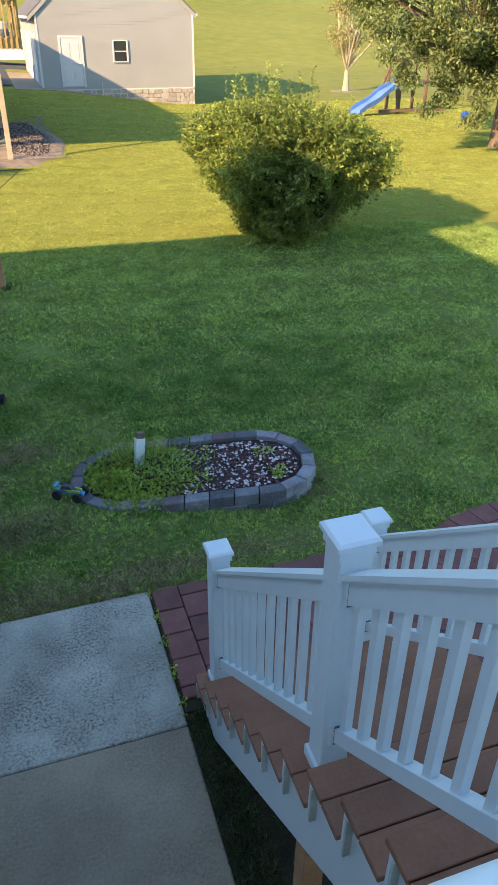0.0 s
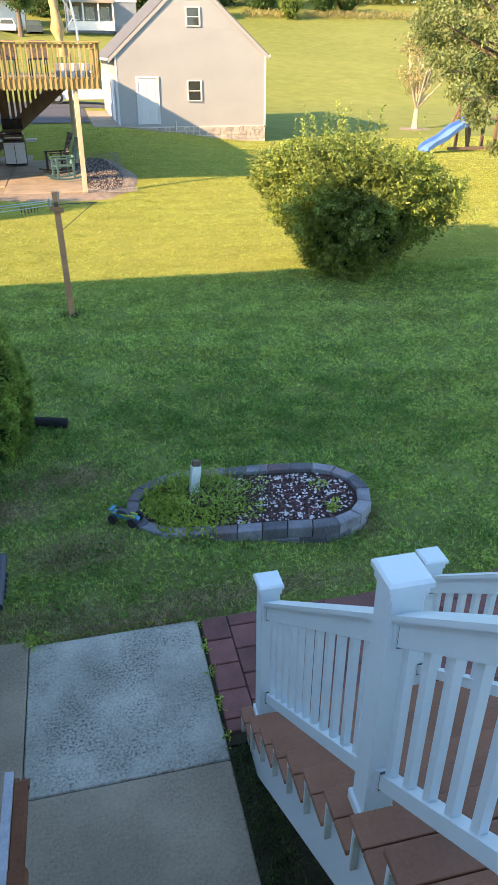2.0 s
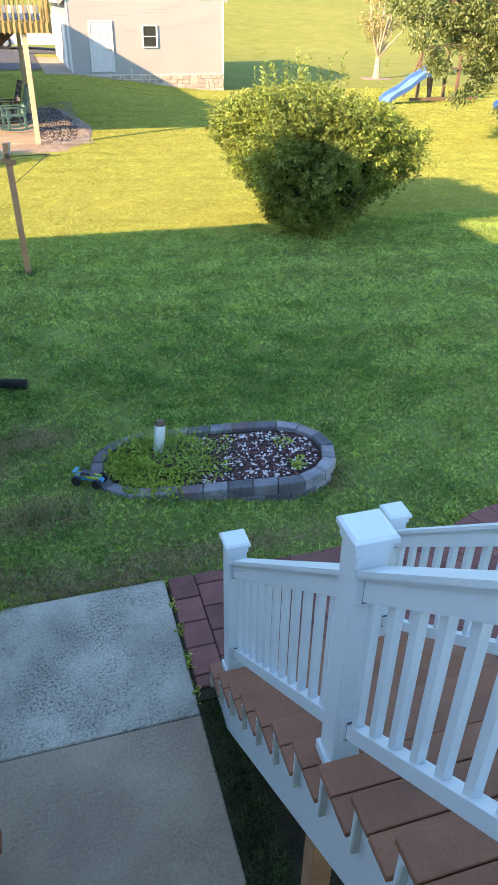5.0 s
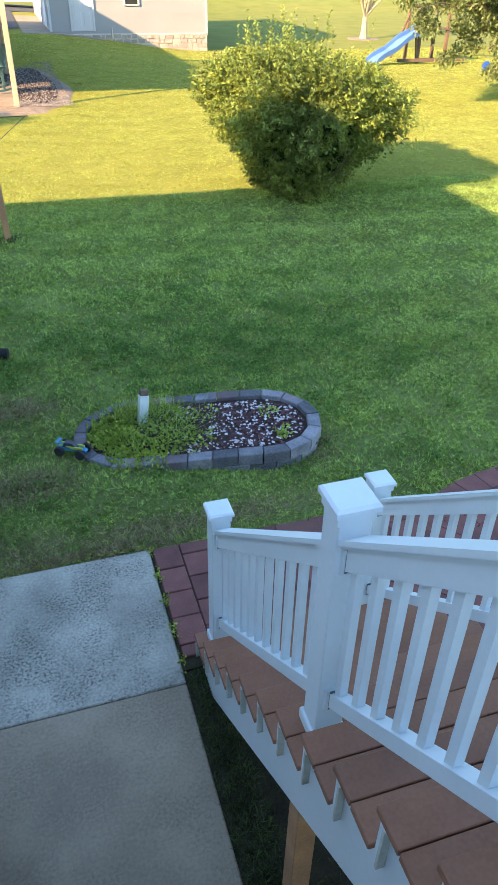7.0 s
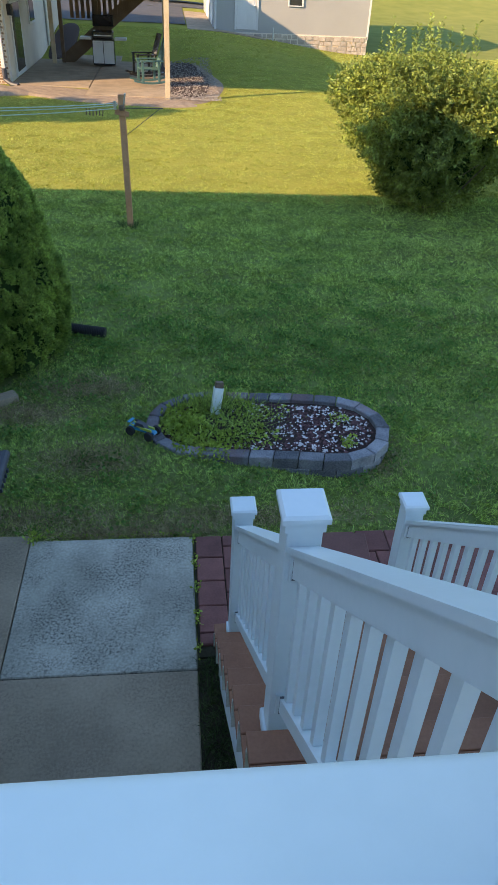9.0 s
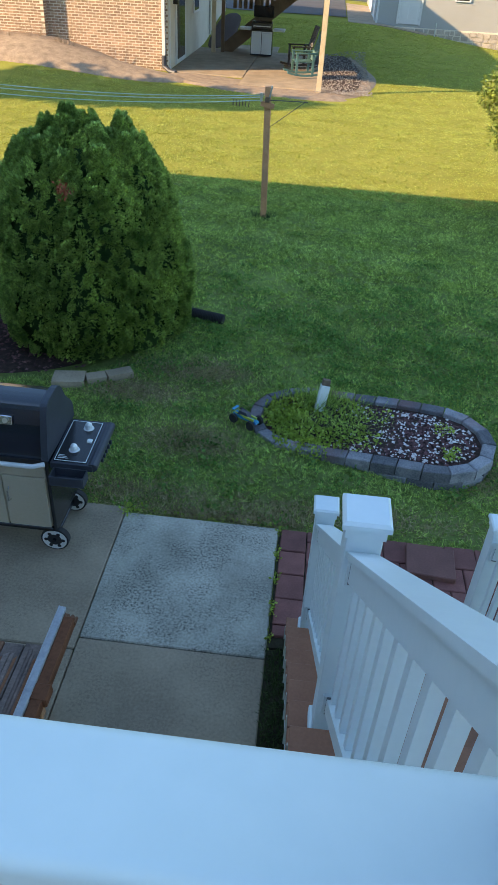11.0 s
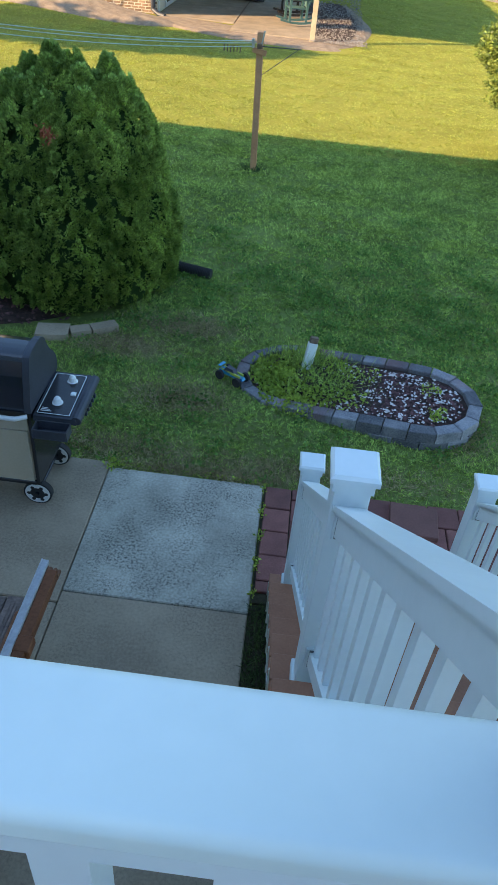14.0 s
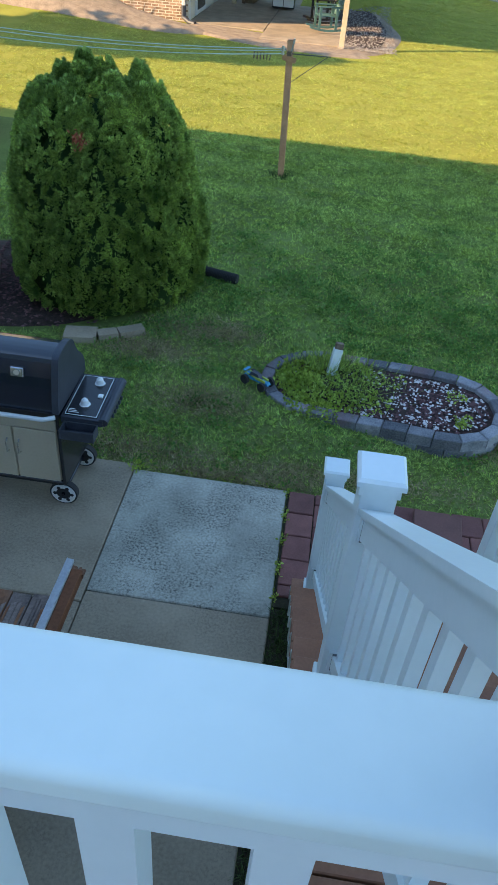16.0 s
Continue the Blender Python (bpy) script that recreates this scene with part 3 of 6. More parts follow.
prism(bm, [(0.2195, RT - 0.026), (0.2205, RT - 0.026), (0.222, RT - 0.0245), (0.222, RT - 0.0235), (0.222, RT - 0.014)] + outer + inner + [(0.13, RT - 0.014), (0.13, RT - 0.0235), (0.13, RT - 0.0245), (0.1315, RT - 0.026), (0.1325, RT - 0.026)], "x", -3.1, 0.838)
part("rail_cap", bm, M_vinyl, drail, smooth=True)
boxed("top_rail", M_vinyl, drail, -3.1, 0.81, 0.139, 0.213, RT - 0.074, RT - 0.0265, 0.004)
boxed("bottom_rail", M_vinyl, drail, -3.1, 0.81, 0.151, 0.201, 2.29, 2.35, 0.003)
boxed("rail_bracket", M_vinyl, drail, 0.8405, 0.8635, 0.127, 0.223, RT - 0.08, RT - 0.003, 0.003)
boxed("seam", M_seam, drail, 0.8382, 0.8403, 0.14, 0.212, RT - 0.07, RT - 0.012, 0, "dark gap at the rail end")
newel(drail, 0.915, 0.176, 2.0, 3.268)
for i in range(32):
    x = 0.652 - i * 0.119
    boxed("baluster", M_vinyl, drail, x - 0.02, x + 0.02, 0.156, 0.196, 2.35, RT - 0.075)

# ---- the house with the deck, behind the viewer, and an unseen block added to shade the lawn ----
home = thing("house", (2, -12, 0), "cream sided house behind the raised deck", "house")
boxed("wall", M_trim, home, -3.0, 8, -17, -9.0, -0.1, 4.6)
bm = B()
prism(bm, [(-17.4, 4.6), (-8.6, 4.6), (-13, 6.2)], "x", -3.3, 8.4)
part("roof", bm, M_shingle, home)
shade_block = thing("house", (-14, -3, 0), "tall grey house-shaped block out of view, added to shade the lawn", "house")
boxed("wall", M_house_grey, shade_block, -22, -5.5, -12.3, 5.8, -0.1, 6.85)
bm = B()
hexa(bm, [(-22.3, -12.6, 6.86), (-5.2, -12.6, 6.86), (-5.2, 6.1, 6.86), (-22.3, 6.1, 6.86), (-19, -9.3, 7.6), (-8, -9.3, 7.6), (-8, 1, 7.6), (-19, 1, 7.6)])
part("roof", bm, M_shingle, shade_block)

# ---- raised flower bed ----
BX, BY, BT, BL, BW = 1.327, 5.242, radians(-15.5), 0.585, 0.46


def stadium(d, grow):
    """The point of the bed's rim at length d, with its outward normal."""
    w = BW + grow
    per = 4 * BL + math.tau * BW
    d = (d % per)
    if d < 2 * BL:
        p, nrm = (-BL + d, -w), (0, -1)
    elif d < 2 * BL + math.pi * BW:
        a = -math.pi / 2 + (d - 2 * BL) / BW
        p, nrm = (BL + w * math.cos(a), w * math.sin(a)), (math.cos(a), math.sin(a))
    elif d < 4 * BL + math.pi * BW:
        p, nrm = (BL - (d - 2 * BL - math.pi * BW), w), (0, 1)
    else:
        a = math.pi / 2 + (d - 4 * BL - math.pi * BW) / BW
        p, nrm = (-BL + w * math.cos(a), w * math.sin(a)), (math.cos(a), math.sin(a))
    c, s = math.cos(BT), math.sin(BT)
    return BX + p[0] * c - p[1] * s, BY + p[0] * s + p[1] * c, nrm


PER = 4 * BL + math.tau * BW
bed = thing("flower_bed", (BX, BY, -0.03), "oval raised flower bed edged with grey and brown blocks", "flower bed")
NB = 25


def rim_z(x):
    return 0.005 + 0.15 * float(smooth(0.35, 2.1, np.array(x)))


for course in range(2):
    for i in range(NB):
        d0, d1 = (i + 0.5 * course) / NB * PER, (i + 0.5 * course + 0.962) / NB * PER
        jig = random.uniform(-0.005, 0.005)
        ring = ((d0, 0.055), (d1, 0.055), (d1, -0.06), (d0, -0.06))
        q = [stadium(d, g + jig)[:2] for d, g in ring]
        q2 = [stadium(d + e, g * 0.86 + jig)[:2] for (d, g), e in zip(ring, (0.006, -0.006, -0.006, 0.006))]
        lift = random.uniform(-0.004, 0.004) - 0.102 * (1 - course)
        top = [rim_z(c[0]) + lift for c in q]
        bm = B()
        hexa(bm, [(*c, z - 0.1) for c, z in zip(q, top)] + [(*c, z - 0.007) for c, z in zip(q, top)])
        hexa(bm, [(*c, z - 0.007) for c, z in zip(q, top)] + [(*c, z) for c, z in zip(q2, top)])
        part("block", bm, M_block, bed)
bm = B()
rim = [bm.verts.new((*stadium(i / 60 * PER, -0.045)[:2], rim_z(stadium(i / 60 * PER, 0)[0]) - 0.04)) for i in range(60)]
mid = bm.verts.new((BX, BY, rim_z(BX) - 0.02))
for i in range(60):
    bm.faces.new((rim[i], rim[(i + 1) % 60], mid))
part("mulch", bm, M_mulch, bed)


def bed_points(rng, n, shrink=0.1):
    u, v = rng.uniform(-BL - BW, BL + BW, n * 2), rng.uniform(-BW, BW, n * 2)
    e = np.maximum(np.abs(u) - BL, 0)
    ok = e ** 2 + v ** 2 < (BW - shrink) ** 2
    u, v = u[ok][:n], v[ok][:n]
    c, s = math.cos(BT), math.sin(BT)
    return BX + u * c - v * s, BY + u * s + v * c, u


def nuggets(name, rng, x, y, z, size, mat, flat=0.6):
    """Small six-cornered stones or chips, loose in one mesh."""
    n = len(x)
    base = np.array([(1, 0, 0), (0, 1, 0), (-1, 0, 0), (0, -1, 0), (0, 0, 1), (0, 0, -1)], float)
    tri = np.array([(0, 1, 4), (1, 2, 4), (2, 3, 4), (3, 0, 4), (1, 0, 5), (2, 1, 5), (3, 2, 5), (0, 3, 5)])
    sc = size[:, None, None] * rng.uniform(0.6, 1.2, (n, 6, 1)) * np.array([1, 0.75, flat])
    ang = rng.uniform(0, 6.28, n)
    p = base[None] * sc
    px = p[..., 0] * np.cos(ang)[:, None] - p[..., 1] * np.sin(ang)[:, None]
    py = p[..., 0] * np.sin(ang)[:, None] + p[..., 1] * np.cos(ang)[:, None]
    co = np.stack([px + x[:, None], py + y[:, None], p[..., 2] + z[:, None]], -1)
    me = bpy.data.meshes.new(name)
    me.from_pydata(co.reshape(-1, 3).tolist(), [], (tri[None] + 6 * np.arange(n)[:, None, None]).reshape(-1, 3).tolist())
    me.materials.append(mat)
    return me


rng = np.random.default_rng(3)


def bed_z(x, y):
    return -0.03 + 0.15 * smooth(0.35, 2.1, x)


x, y, u = bed_points(rng, 2600)
tagged(part("bark", nuggets("bark", rng, x, y, bed_z(x, y), rng.uniform(0.01, 0.028, len(x)), M_chip, 0.4), None, bed), kind="stuff")
x, y, u = bed_points(rng, 1150)
k = rng.random(len(x)) < np.clip(0.12 + 0.75 * smooth(-0.4, 0.1, u), 0, 1)
x, y = x[k], y[k]
tagged(part("pebble_cover", nuggets("pebble_cover", rng, x, y, bed_z(x, y) + 0.008, rng.uniform(0.006, 0.024, len(x)) * rng.uniform(0.6, 1.1, len(x)), M_pebble, 0.6), None, bed, "white landscaping pebbles"), kind="stuff")
# weeds over the far end of the bed, spilling over the rim
wx, wy, wu = [], [], []
for cx, cy, r, n in ((0.6, 5.52, 0.22, 1600), (0.55, 5.38, 0.18, 1000), (0.8, 5.7, 0.14, 300), (0.64, 5.28, 0.2, 900), (0.72, 5.1, 0.24, 1500), (0.95, 5.02, 0.2, 600), (0.8, 5.42, 0.2, 500), (1.1, 5.25, 0.22, 500), (1.25, 5.05, 0.18, 260), (0.62, 5.06, 0.14, 300), (1.15, 5.55, 0.14, 200), (1.4, 5.42, 0.14, 150), (2.0, 4.86, 0.09, 140), (1.98, 5.22, 0.08, 110), (0.85, 4.9, 0.14, 260)):
    n = int(n * 0.46)
    a, rr = rng.uniform(0, 6.28, n), r * np.sqrt(rng.random(n))
    wx.append(cx + rr * np.cos(a)), wy.append(cy + rr * np.sin(a))
wx, wy = np.concatenate(wx), np.concatenate(wy)
P = np.stack([wx, wy, bed_z(wx, wy) + rng.uniform(0.005, 0.045, len(wx))], -1)
lv = leaves(rng, P, np.array([0, 0, 0.6]), 0.033, 0.0, 0.9, 0.75)
tagged(part("weeds", faces_mesh("weeds", lv, M_weed), None), "bright green weeds covering one end of the bed", "weeds", kind="stuff")
# thin grass tufts behind the post
P = np.stack([rng.normal(0.88, 0.16, 500), rng.normal(5.62, 0.07, 500), np.full(500, 0.05)], -1)
ax = unit(np.stack([rng.normal(0, 0.4, 500), rng.normal(0, 0.4, 500), np.ones(500)], -1)) * rng.uniform(0.1, 0.26, (500, 1))
sd = unit(np.cross(ax, rng.normal(0, 1, (500, 3)))) * 0.003
P2 = np.stack([rng.normal(1.1, 0.2, 500), rng.normal(5.34, 0.17, 500), np.full(500, 0.06)], -1)
ax2 = unit(np.stack([rng.normal(0.2, 0.7, 500), rng.normal(0, 0.6, 500), np.full(500, 0.6)], -1)) * rng.uniform(0.08, 0.2, (500, 1))
tu = np.concatenate([np.stack([P - sd, P + sd, P + ax], 1), np.stack([P2 - sd, P2 + sd, P2 + ax2], 1)])
tagged(part("grass_tuft", faces_mesh("grass_tuft", tu, M_grass), None), "tuft of long thin grass in the bed", "grass", kind="stuff")

# leaning white post with a weathered block on top
stake = thing("bed_post", (0.888, 5.569, 0.05), "short leaning white vinyl post capped with a worn wooden block", "post")
m = pose(0.885, 5.53, 0.005, -8, 9, 8)
bm = B()
box(bm, -0.042, 0.042, -0.03, 0.03, -0.08, 0.27, 0.003, m)
part("sleeve", bm, M_vinyl, stake)
bm = B()
box(bm, -0.036, 0.036, -0.026, 0.026, 0.25, 0.325, 0.004, m)
part("wood_block", bm, M_bark, stake, "weathered grey wooden block")

# ---- toy car ----
toy = thing("toy_car", (0.24, 5.22, -0.02), "blue and yellow toy buggy with black tyres on the grass", "toy car")
m = pose(0.24, 5.22, 0.012, 0, 0, -32)
bm = B()
hexa(bm, [m @ V(p) for p in ((-0.13, -0.035, 0.04), (0.13, -0.025, 0.04), (0.13, 0.025, 0.04), (-0.13, 0.035, 0.04), (-0.12, -0.04, 0.075), (0.12, -0.022, 0.06), (0.12, 0.022, 0.06), (-0.12, 0.04, 0.075))])
body = part("body", bm, M_cyan, toy)
bm = B()
hexa(bm, [m @ V(p) for p in ((-0.08, -0.034, 0.072), (0.05, -0.028, 0.066), (0.05, 0.028, 0.066), (-0.08, 0.034, 0.072), (-0.06, -0.022, 0.11), (0.01, -0.02, 0.108), (0.01, 0.02, 0.108), (-0.06, 0.022, 0.11))])
part("cabin", bm, M_plastic, body)
for yy in (-0.024, 0.024):
    bm = B()
    box(bm, -0.11, 0.1, yy - 0.007, yy + 0.007, 0.058, 0.082, 0.002, m)
    part("stripe", bm, M_lime, body)
bm = B()
box(bm, -0.14, -0.11, -0.04, 0.04, 0.1, 0.108, 0.002, m)
part("spoiler", bm, M_cyan, toy)
for xx in (-0.095, 0.095):
    for yy in (-0.075, 0.05):
        bm = B()
        tube(bm, m @ V((xx, yy, 0.035)), m @ V((xx, yy + 0.025, 0.035)), 0.043, None, 14)
        part("wheel", bm, M_rubber, toy)

# ---- drain pipe ----
bm = B()
p0, p1 = V((-0.72, 7.30, 0.05)), V((-0.23, 7.20, 0.03))
for i in range(26):
    a, b = p0.lerp(p1, i / 26), p0.lerp(p1, (i + 0.6) / 26)
    c = p0.lerp(p1, (i + 1) / 26)
    tube(bm, a, b, 0.058, None, 14)
    tube(bm, b, c, 0.049, None, 14)
tagged(part("drain_pipe", bm, M_rubber), "black corrugated drain pipe ending on the lawn", "drain pipe")

# ---- clothes line ----
cl = thing("clothesline_post", (-0.13, 11.06, -0.08), "weathered wooden clothesline post with a short crossarm", "post")
bm = B()
lean = pose(-0.12, 11.06, -0.1, 0.5, -1.2, 0)
box(bm, -0.045, 0.045, -0.045, 0.045, -0.2, 1.93, 0.006, lean)
part("post", bm, M_post, cl)
bm = B()
box(bm, -0.1, 0.1, -0.08, -0.046, -0.035, 0.035, 0.004, lean @ pose(0, 0, 1.7, 0, 12, 0))
part("crossarm", bm, M_post, cl)
bm = B()
box(bm, -0.03, 0.03, -0.12, 0.12, 1.74, 1.8, 0.004, lean)
part("crossarm", bm, M_pine_dark, cl)
bm = B()
tube(bm, lean @ V((0.02, -0.05, 1.76)), lean @ V((0.06, -0.05, 1.95)), 0.012)
tube(bm, lean @ V((-0.09, -0.1, 1.75)), lean @ V((-0.09, -0.1, 1.86)), 0.02)
part("pulley", bm, M_metal, cl)
for k, (dz, dy, sag) in enumerate(((0.0, 0.0, 0.32), (-0.03, 0.03, 0.34), (-0.06, -0.03, 0.37))):
    bm = B()
    a, b = V((-0.22, 11.0 + dy, 1.72 + dz)), V((-9.0, 9.2 + dy, 2.5 + dz))
    pts = [a.lerp(b, i / 24) - V((0, 0, sag * 4 * (i / 24) * (1 - i / 24))) for i in range(25)]
    path_tube(bm, pts, 0.006, 5)
    part("line", bm, M_line, cl, "pale green plastic clothesline")
for i in range(6):
    m = pose(-0.42 - 0.045 * i, 10.95, 1.60 + 0.004 * (i % 3), 4 * (i % 3) - 4, 6 - 5 * (i % 3), 15 * i)
    bm = B()
    box(bm, -0.006, 0.006, -0.008, 0.008, -0.04, 0.05, 0.0015, m)
    part("clothespin", bm, M_pine_dark, cl, "grey wooden clothespin")
bm = B()
tube(bm, (-0.2, 11.0, 1.66), (0.42, 11.0, 1.67), 0.007, None, 6)
tube(bm, (0.38, 11.0, 1.668), (-0.11, 11.0, 1.3), 0.005, None, 6)
part("side_arm", bm, M_wire, cl, "thin wire arm with a slanting stay")
# uncut grass at the post's foot, in the shade-dark grass colour
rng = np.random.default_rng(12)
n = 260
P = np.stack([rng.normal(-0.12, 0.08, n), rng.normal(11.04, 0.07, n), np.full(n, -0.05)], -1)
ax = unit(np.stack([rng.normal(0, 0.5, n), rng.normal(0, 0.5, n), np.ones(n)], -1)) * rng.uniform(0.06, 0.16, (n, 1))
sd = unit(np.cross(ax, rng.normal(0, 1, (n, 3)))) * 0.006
tagged(part("post_grass", faces_mesh("post_grass", np.stack([P - sd, P + sd, P + ax], 1), M_shade_tinted_grass)), "long grass left round the post, coloured dark as if shaded", "grass", kind="stuff")

# ---- arborvitae ----
def conifer(name, label, cx, cy, stems, n, seed):
    """Upright lobes set thickly over a body of several stems, each lobe covered with flat feathery sprays."""
    rng = np.random.default_rng(seed)
    t = thing(name, (cx, cy, 0), label, "shrub")

    def profile(r, f):
        blunt = r * (0.78 + 0.5 * f - 0.34 * f * f) * np.sqrt(np.clip(1 - f ** 3.0, 0, 1))
        sharp = r * np.clip(1 - f ** 2.2, 0, 1) ** 0.8
        return blunt if r > 0.35 else sharp

    L, LO, LF = [], [], []
    for sx, sy, r, h in stems:
        k = int(1500 * r * h)
        z = h * rng.uniform(0.0, 0.98, k)
        a = rng.uniform(0, 6.283, k)
        rad = profile(r, z / h) * (1 + 0.05 * np.sin(a * 9 + z * 6 + r * 20) * np.sin(z * 13 + a * 3))
        L.append(np.stack([sx + rad * np.cos(a), sy + rad * np.sin(a), z], -1))
        LO.append(np.stack([np.cos(a), np.sin(a), np.zeros(k)], -1))
        LF.append(z / h)
    L, LO, LF = np.concatenate(L), np.concatenate(LO), np.concatenate(LF)
    inside = np.zeros(len(L), bool)
    for sx, sy, r, h in stems:
        f = np.clip(L[:, 2] / h, 0, 1)
        inside |= (np.hypot(L[:, 0] - sx, L[:, 1] - sy) < profile(r, f) * 0.93) & (L[:, 2] < h)
    L, LO, LF = L[~inside], LO[~inside], LF[~inside]
    pick = rng.integers(0, len(L), n)
    d = unit(rng.normal(0, 1, (n, 3)) + LO[pick] * 0.9 + np.array([0, 0, 0.3]))
    tone = rng.uniform(0.8, 1.25, len(L))[pick][:, None]
    reach = np.array([0.026, 0.026, 0.06]) * tone * (0.75 + 0.25 * rng.random((n, 1)))
    P = L[pick] + d * reach + np.array([cx, cy, 0.08])
    P[:, 2] = np.maximum(P[:, 2], 0.02)
    out = unit(LO[pick] * 0.75 + d * 0.35 + np.array([0, 0, 0.9]) + rng.normal(0, 0.22, (n, 3)))
    side = unit(np.cross(out, unit(LO[pick] + rng.normal(0, 0.8, (n, 3)))))
    s = rng.uniform(0.028, 0.052, (n, 1))
    quads = []
    for off, ln, tilt in ((0, 1.0, 0), (0.15, 0.75, 0.75), (0.15, 0.75, -0.75)):
        e = unit(out + side * tilt)
        w = unit(np.cross(e, np.cross(out, side))) * s * 0.2
        b0 = P + out * s * off
        quads.append(np.stack([b0, b0 + e * s * ln * 0.5 + w, b0 + e * s * ln, b0 + e * s * ln * 0.5 - w], 1))
    q = np.stack(quads, 1).reshape(-1, 4, 3)
    tagged(part("foliage", faces_mesh("foliage", q, M_arbor), None, t), kind="stuff")
    # a dark solid core in each lobe, painting the shade between the sprays
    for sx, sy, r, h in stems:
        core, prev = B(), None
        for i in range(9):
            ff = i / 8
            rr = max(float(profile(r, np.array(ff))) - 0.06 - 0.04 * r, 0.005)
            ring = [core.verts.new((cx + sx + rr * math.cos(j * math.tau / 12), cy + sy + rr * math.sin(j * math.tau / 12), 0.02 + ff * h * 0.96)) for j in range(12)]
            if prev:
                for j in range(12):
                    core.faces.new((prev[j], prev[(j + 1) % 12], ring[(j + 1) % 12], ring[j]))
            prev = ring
        part("inner_shade_core", core, M_inner_shade, t, smooth=True)
    for sx, sy, r, h in stems[:3]:
        bm = B()
        tube(bm, (cx + sx * 0.4, cy + sy * 0.4, -0.1), (cx + sx, cy + sy, 0.5), 0.05, 0.03)
        part("trunk", bm, M_bark, t)
    return t


conifer("arborvitae", "dense dark green arborvitae shrub with several pointed tips", -1.64, 6.88,
        ((0.02, 0.0, 0.84, 1.92), (0.38, 0.05, 0.62, 1.88), (-0.36, 0.02, 0.56, 1.86), (0.24, -0.3, 0.64, 1.66), (-0.2, -0.34, 0.6, 1.7), (0.66, -0.02, 0.46, 1.2), (-0.5, 0.0, 0.42, 1.5), (0.12, -0.48, 0.62, 1.15), (-0.2, -0.46, 0.56, 1.1), (0.5, -0.3, 0.5, 0.95),
         (0.28, -0.3, 0.34, 1.84), (-0.28, -0.25, 0.34, 1.86), (0.56, 0.1, 0.3, 1.9), (-0.52, 0.1, 0.32, 1.84), (0.05, 0.2, 0.34, 2.04), (0.36, 0.3, 0.3, 2.02), (-0.2, 0.35, 0.3, 2.06), (0.2, -0.1, 0.3, 1.98), (-0.02, -0.42, 0.32, 1.8), (0.48, -0.12, 0.28, 1.92), (-0.12, 0.0, 0.28, 2.02), (-0.36, 0.2, 0.28, 1.98)), 112000, 5)
rng = np.random.default_rng(8)
P = np.stack([rng.normal(-1.49, 0.03, 80), rng.normal(5.93, 0.02, 80), rng.normal(1.72, 0.03, 80)], -1)
tagged(part("dead_frond", faces_mesh("dead_frond", leaves(rng, P, np.array([0, -0.6, -0.2]), 0.05, 0.1, 0.8, 0.35), M_red_leaf)), "small cluster of brown dead fronds on the shrub", "dead frond", kind="stuff")
mb = patch("mulch_bed", -2.7, 6.6, 1.75, 1.05, M_mulch, 0.035, 0.1, 0.05, 4)
tagged(mb, "dark brown mulch bed under the shrub", "mulch bed", kind="structure")
edge = thing("bed_edging", (-1.5, 5.6, 0), "pale curved concrete edging along the mulch bed", "edging")
ex = [(-1.68, 5.64), (-1.37, 5.69), (-1.19, 5.78), (-0.97, 5.92)]
for (ax_, ay_), (bx_, by_) in zip(ex, ex[1:]):
    d = V((bx_ - ax_, by_ - ay_, 0)).normalized()
    nn = V((-d.y, d.x, 0)) * (0.12 if ax_ < -1.5 else 0.07)
    a, b = V((ax_, ay_, 0)) + d * 0.006, V((bx_, by_, 0)) - d * 0.006
    bm = B()
    hexa(bm, [p + V((0, 0, -0.08)) for p in (a - nn, b - nn, b + nn, a + nn)] + [p + V((0, 0, 0.035)) for p in (a - nn * 0.9, b - nn * 0.9, b + nn * 0.9, a + nn * 0.9)])
    part("edging_block", bm, M_concrete, edge)

# tall brown planter standing in the mulch
pot = thing("planter", (-2.86, 6.35, 0.03), "tall brown plastic planter standing in the mulch", "planter")
bm = B()
prev = first = None
for r, z in ((0.12, 0.0), (0.2, 0.02), (0.25, 0.09), (0.275, 0.25), (0.285, 0.55), (0.29, 0.78), (0.31, 0.785), (0.31, 0.84), (0.27, 0.84), (0.265, 0.7)):
    ring = [bm.verts.new((-2.86 + r * math.cos(j * math.tau / 28), 6.35 + r * math.sin(j * math.tau / 28), 0.03 + z)) for j in range(28)]
    if prev:
        for j in range(28):
            bm.faces.new((prev[j], prev[(j + 1) % 28], ring[(j + 1) % 28], ring[j]))
    first, prev = first or ring, ring
bm.faces.new(first[::-1])
part("vessel", bm, M_pot, pot, smooth=True)
bm = B()
bm.faces.new([bm.verts.new((-2.86 + 0.268 * math.cos(j * math.tau / 28), 6.35 + 0.268 * math.sin(j * math.tau / 28), 0.75)) for j in range(28)])
part("soil", bm, M_mulch, pot, "dark potting soil")
rng = np.random.default_rng(9)
x, y = rng.normal(-2.5, 0.5, 1500), rng.normal(6.5, 0.45, 1500)
k = np.hypot((x + 2.7) / 1.7, (y - 6.6) / 1.0) < 1
x, y = x[k], y[k]
tagged(part("mulch_chips", nuggets("mulch_chips", rng, x, y, gh(x, y) + 0.042, rng.uniform(0.012, 0.035, len(x)), M_chip, 0.4)), "loose brown bark chips on the mulch", "bark chips", kind="stuff")

# ---- gas grill ----
grill = thing("gas_grill", (-1.3, 3.55, 0.0), "dark blue gas grill with taupe cabinet doors on the patio", "grill")
GX0, GX1, GY0, GY1 = -1.72, -0.85, 3.40, 3.86
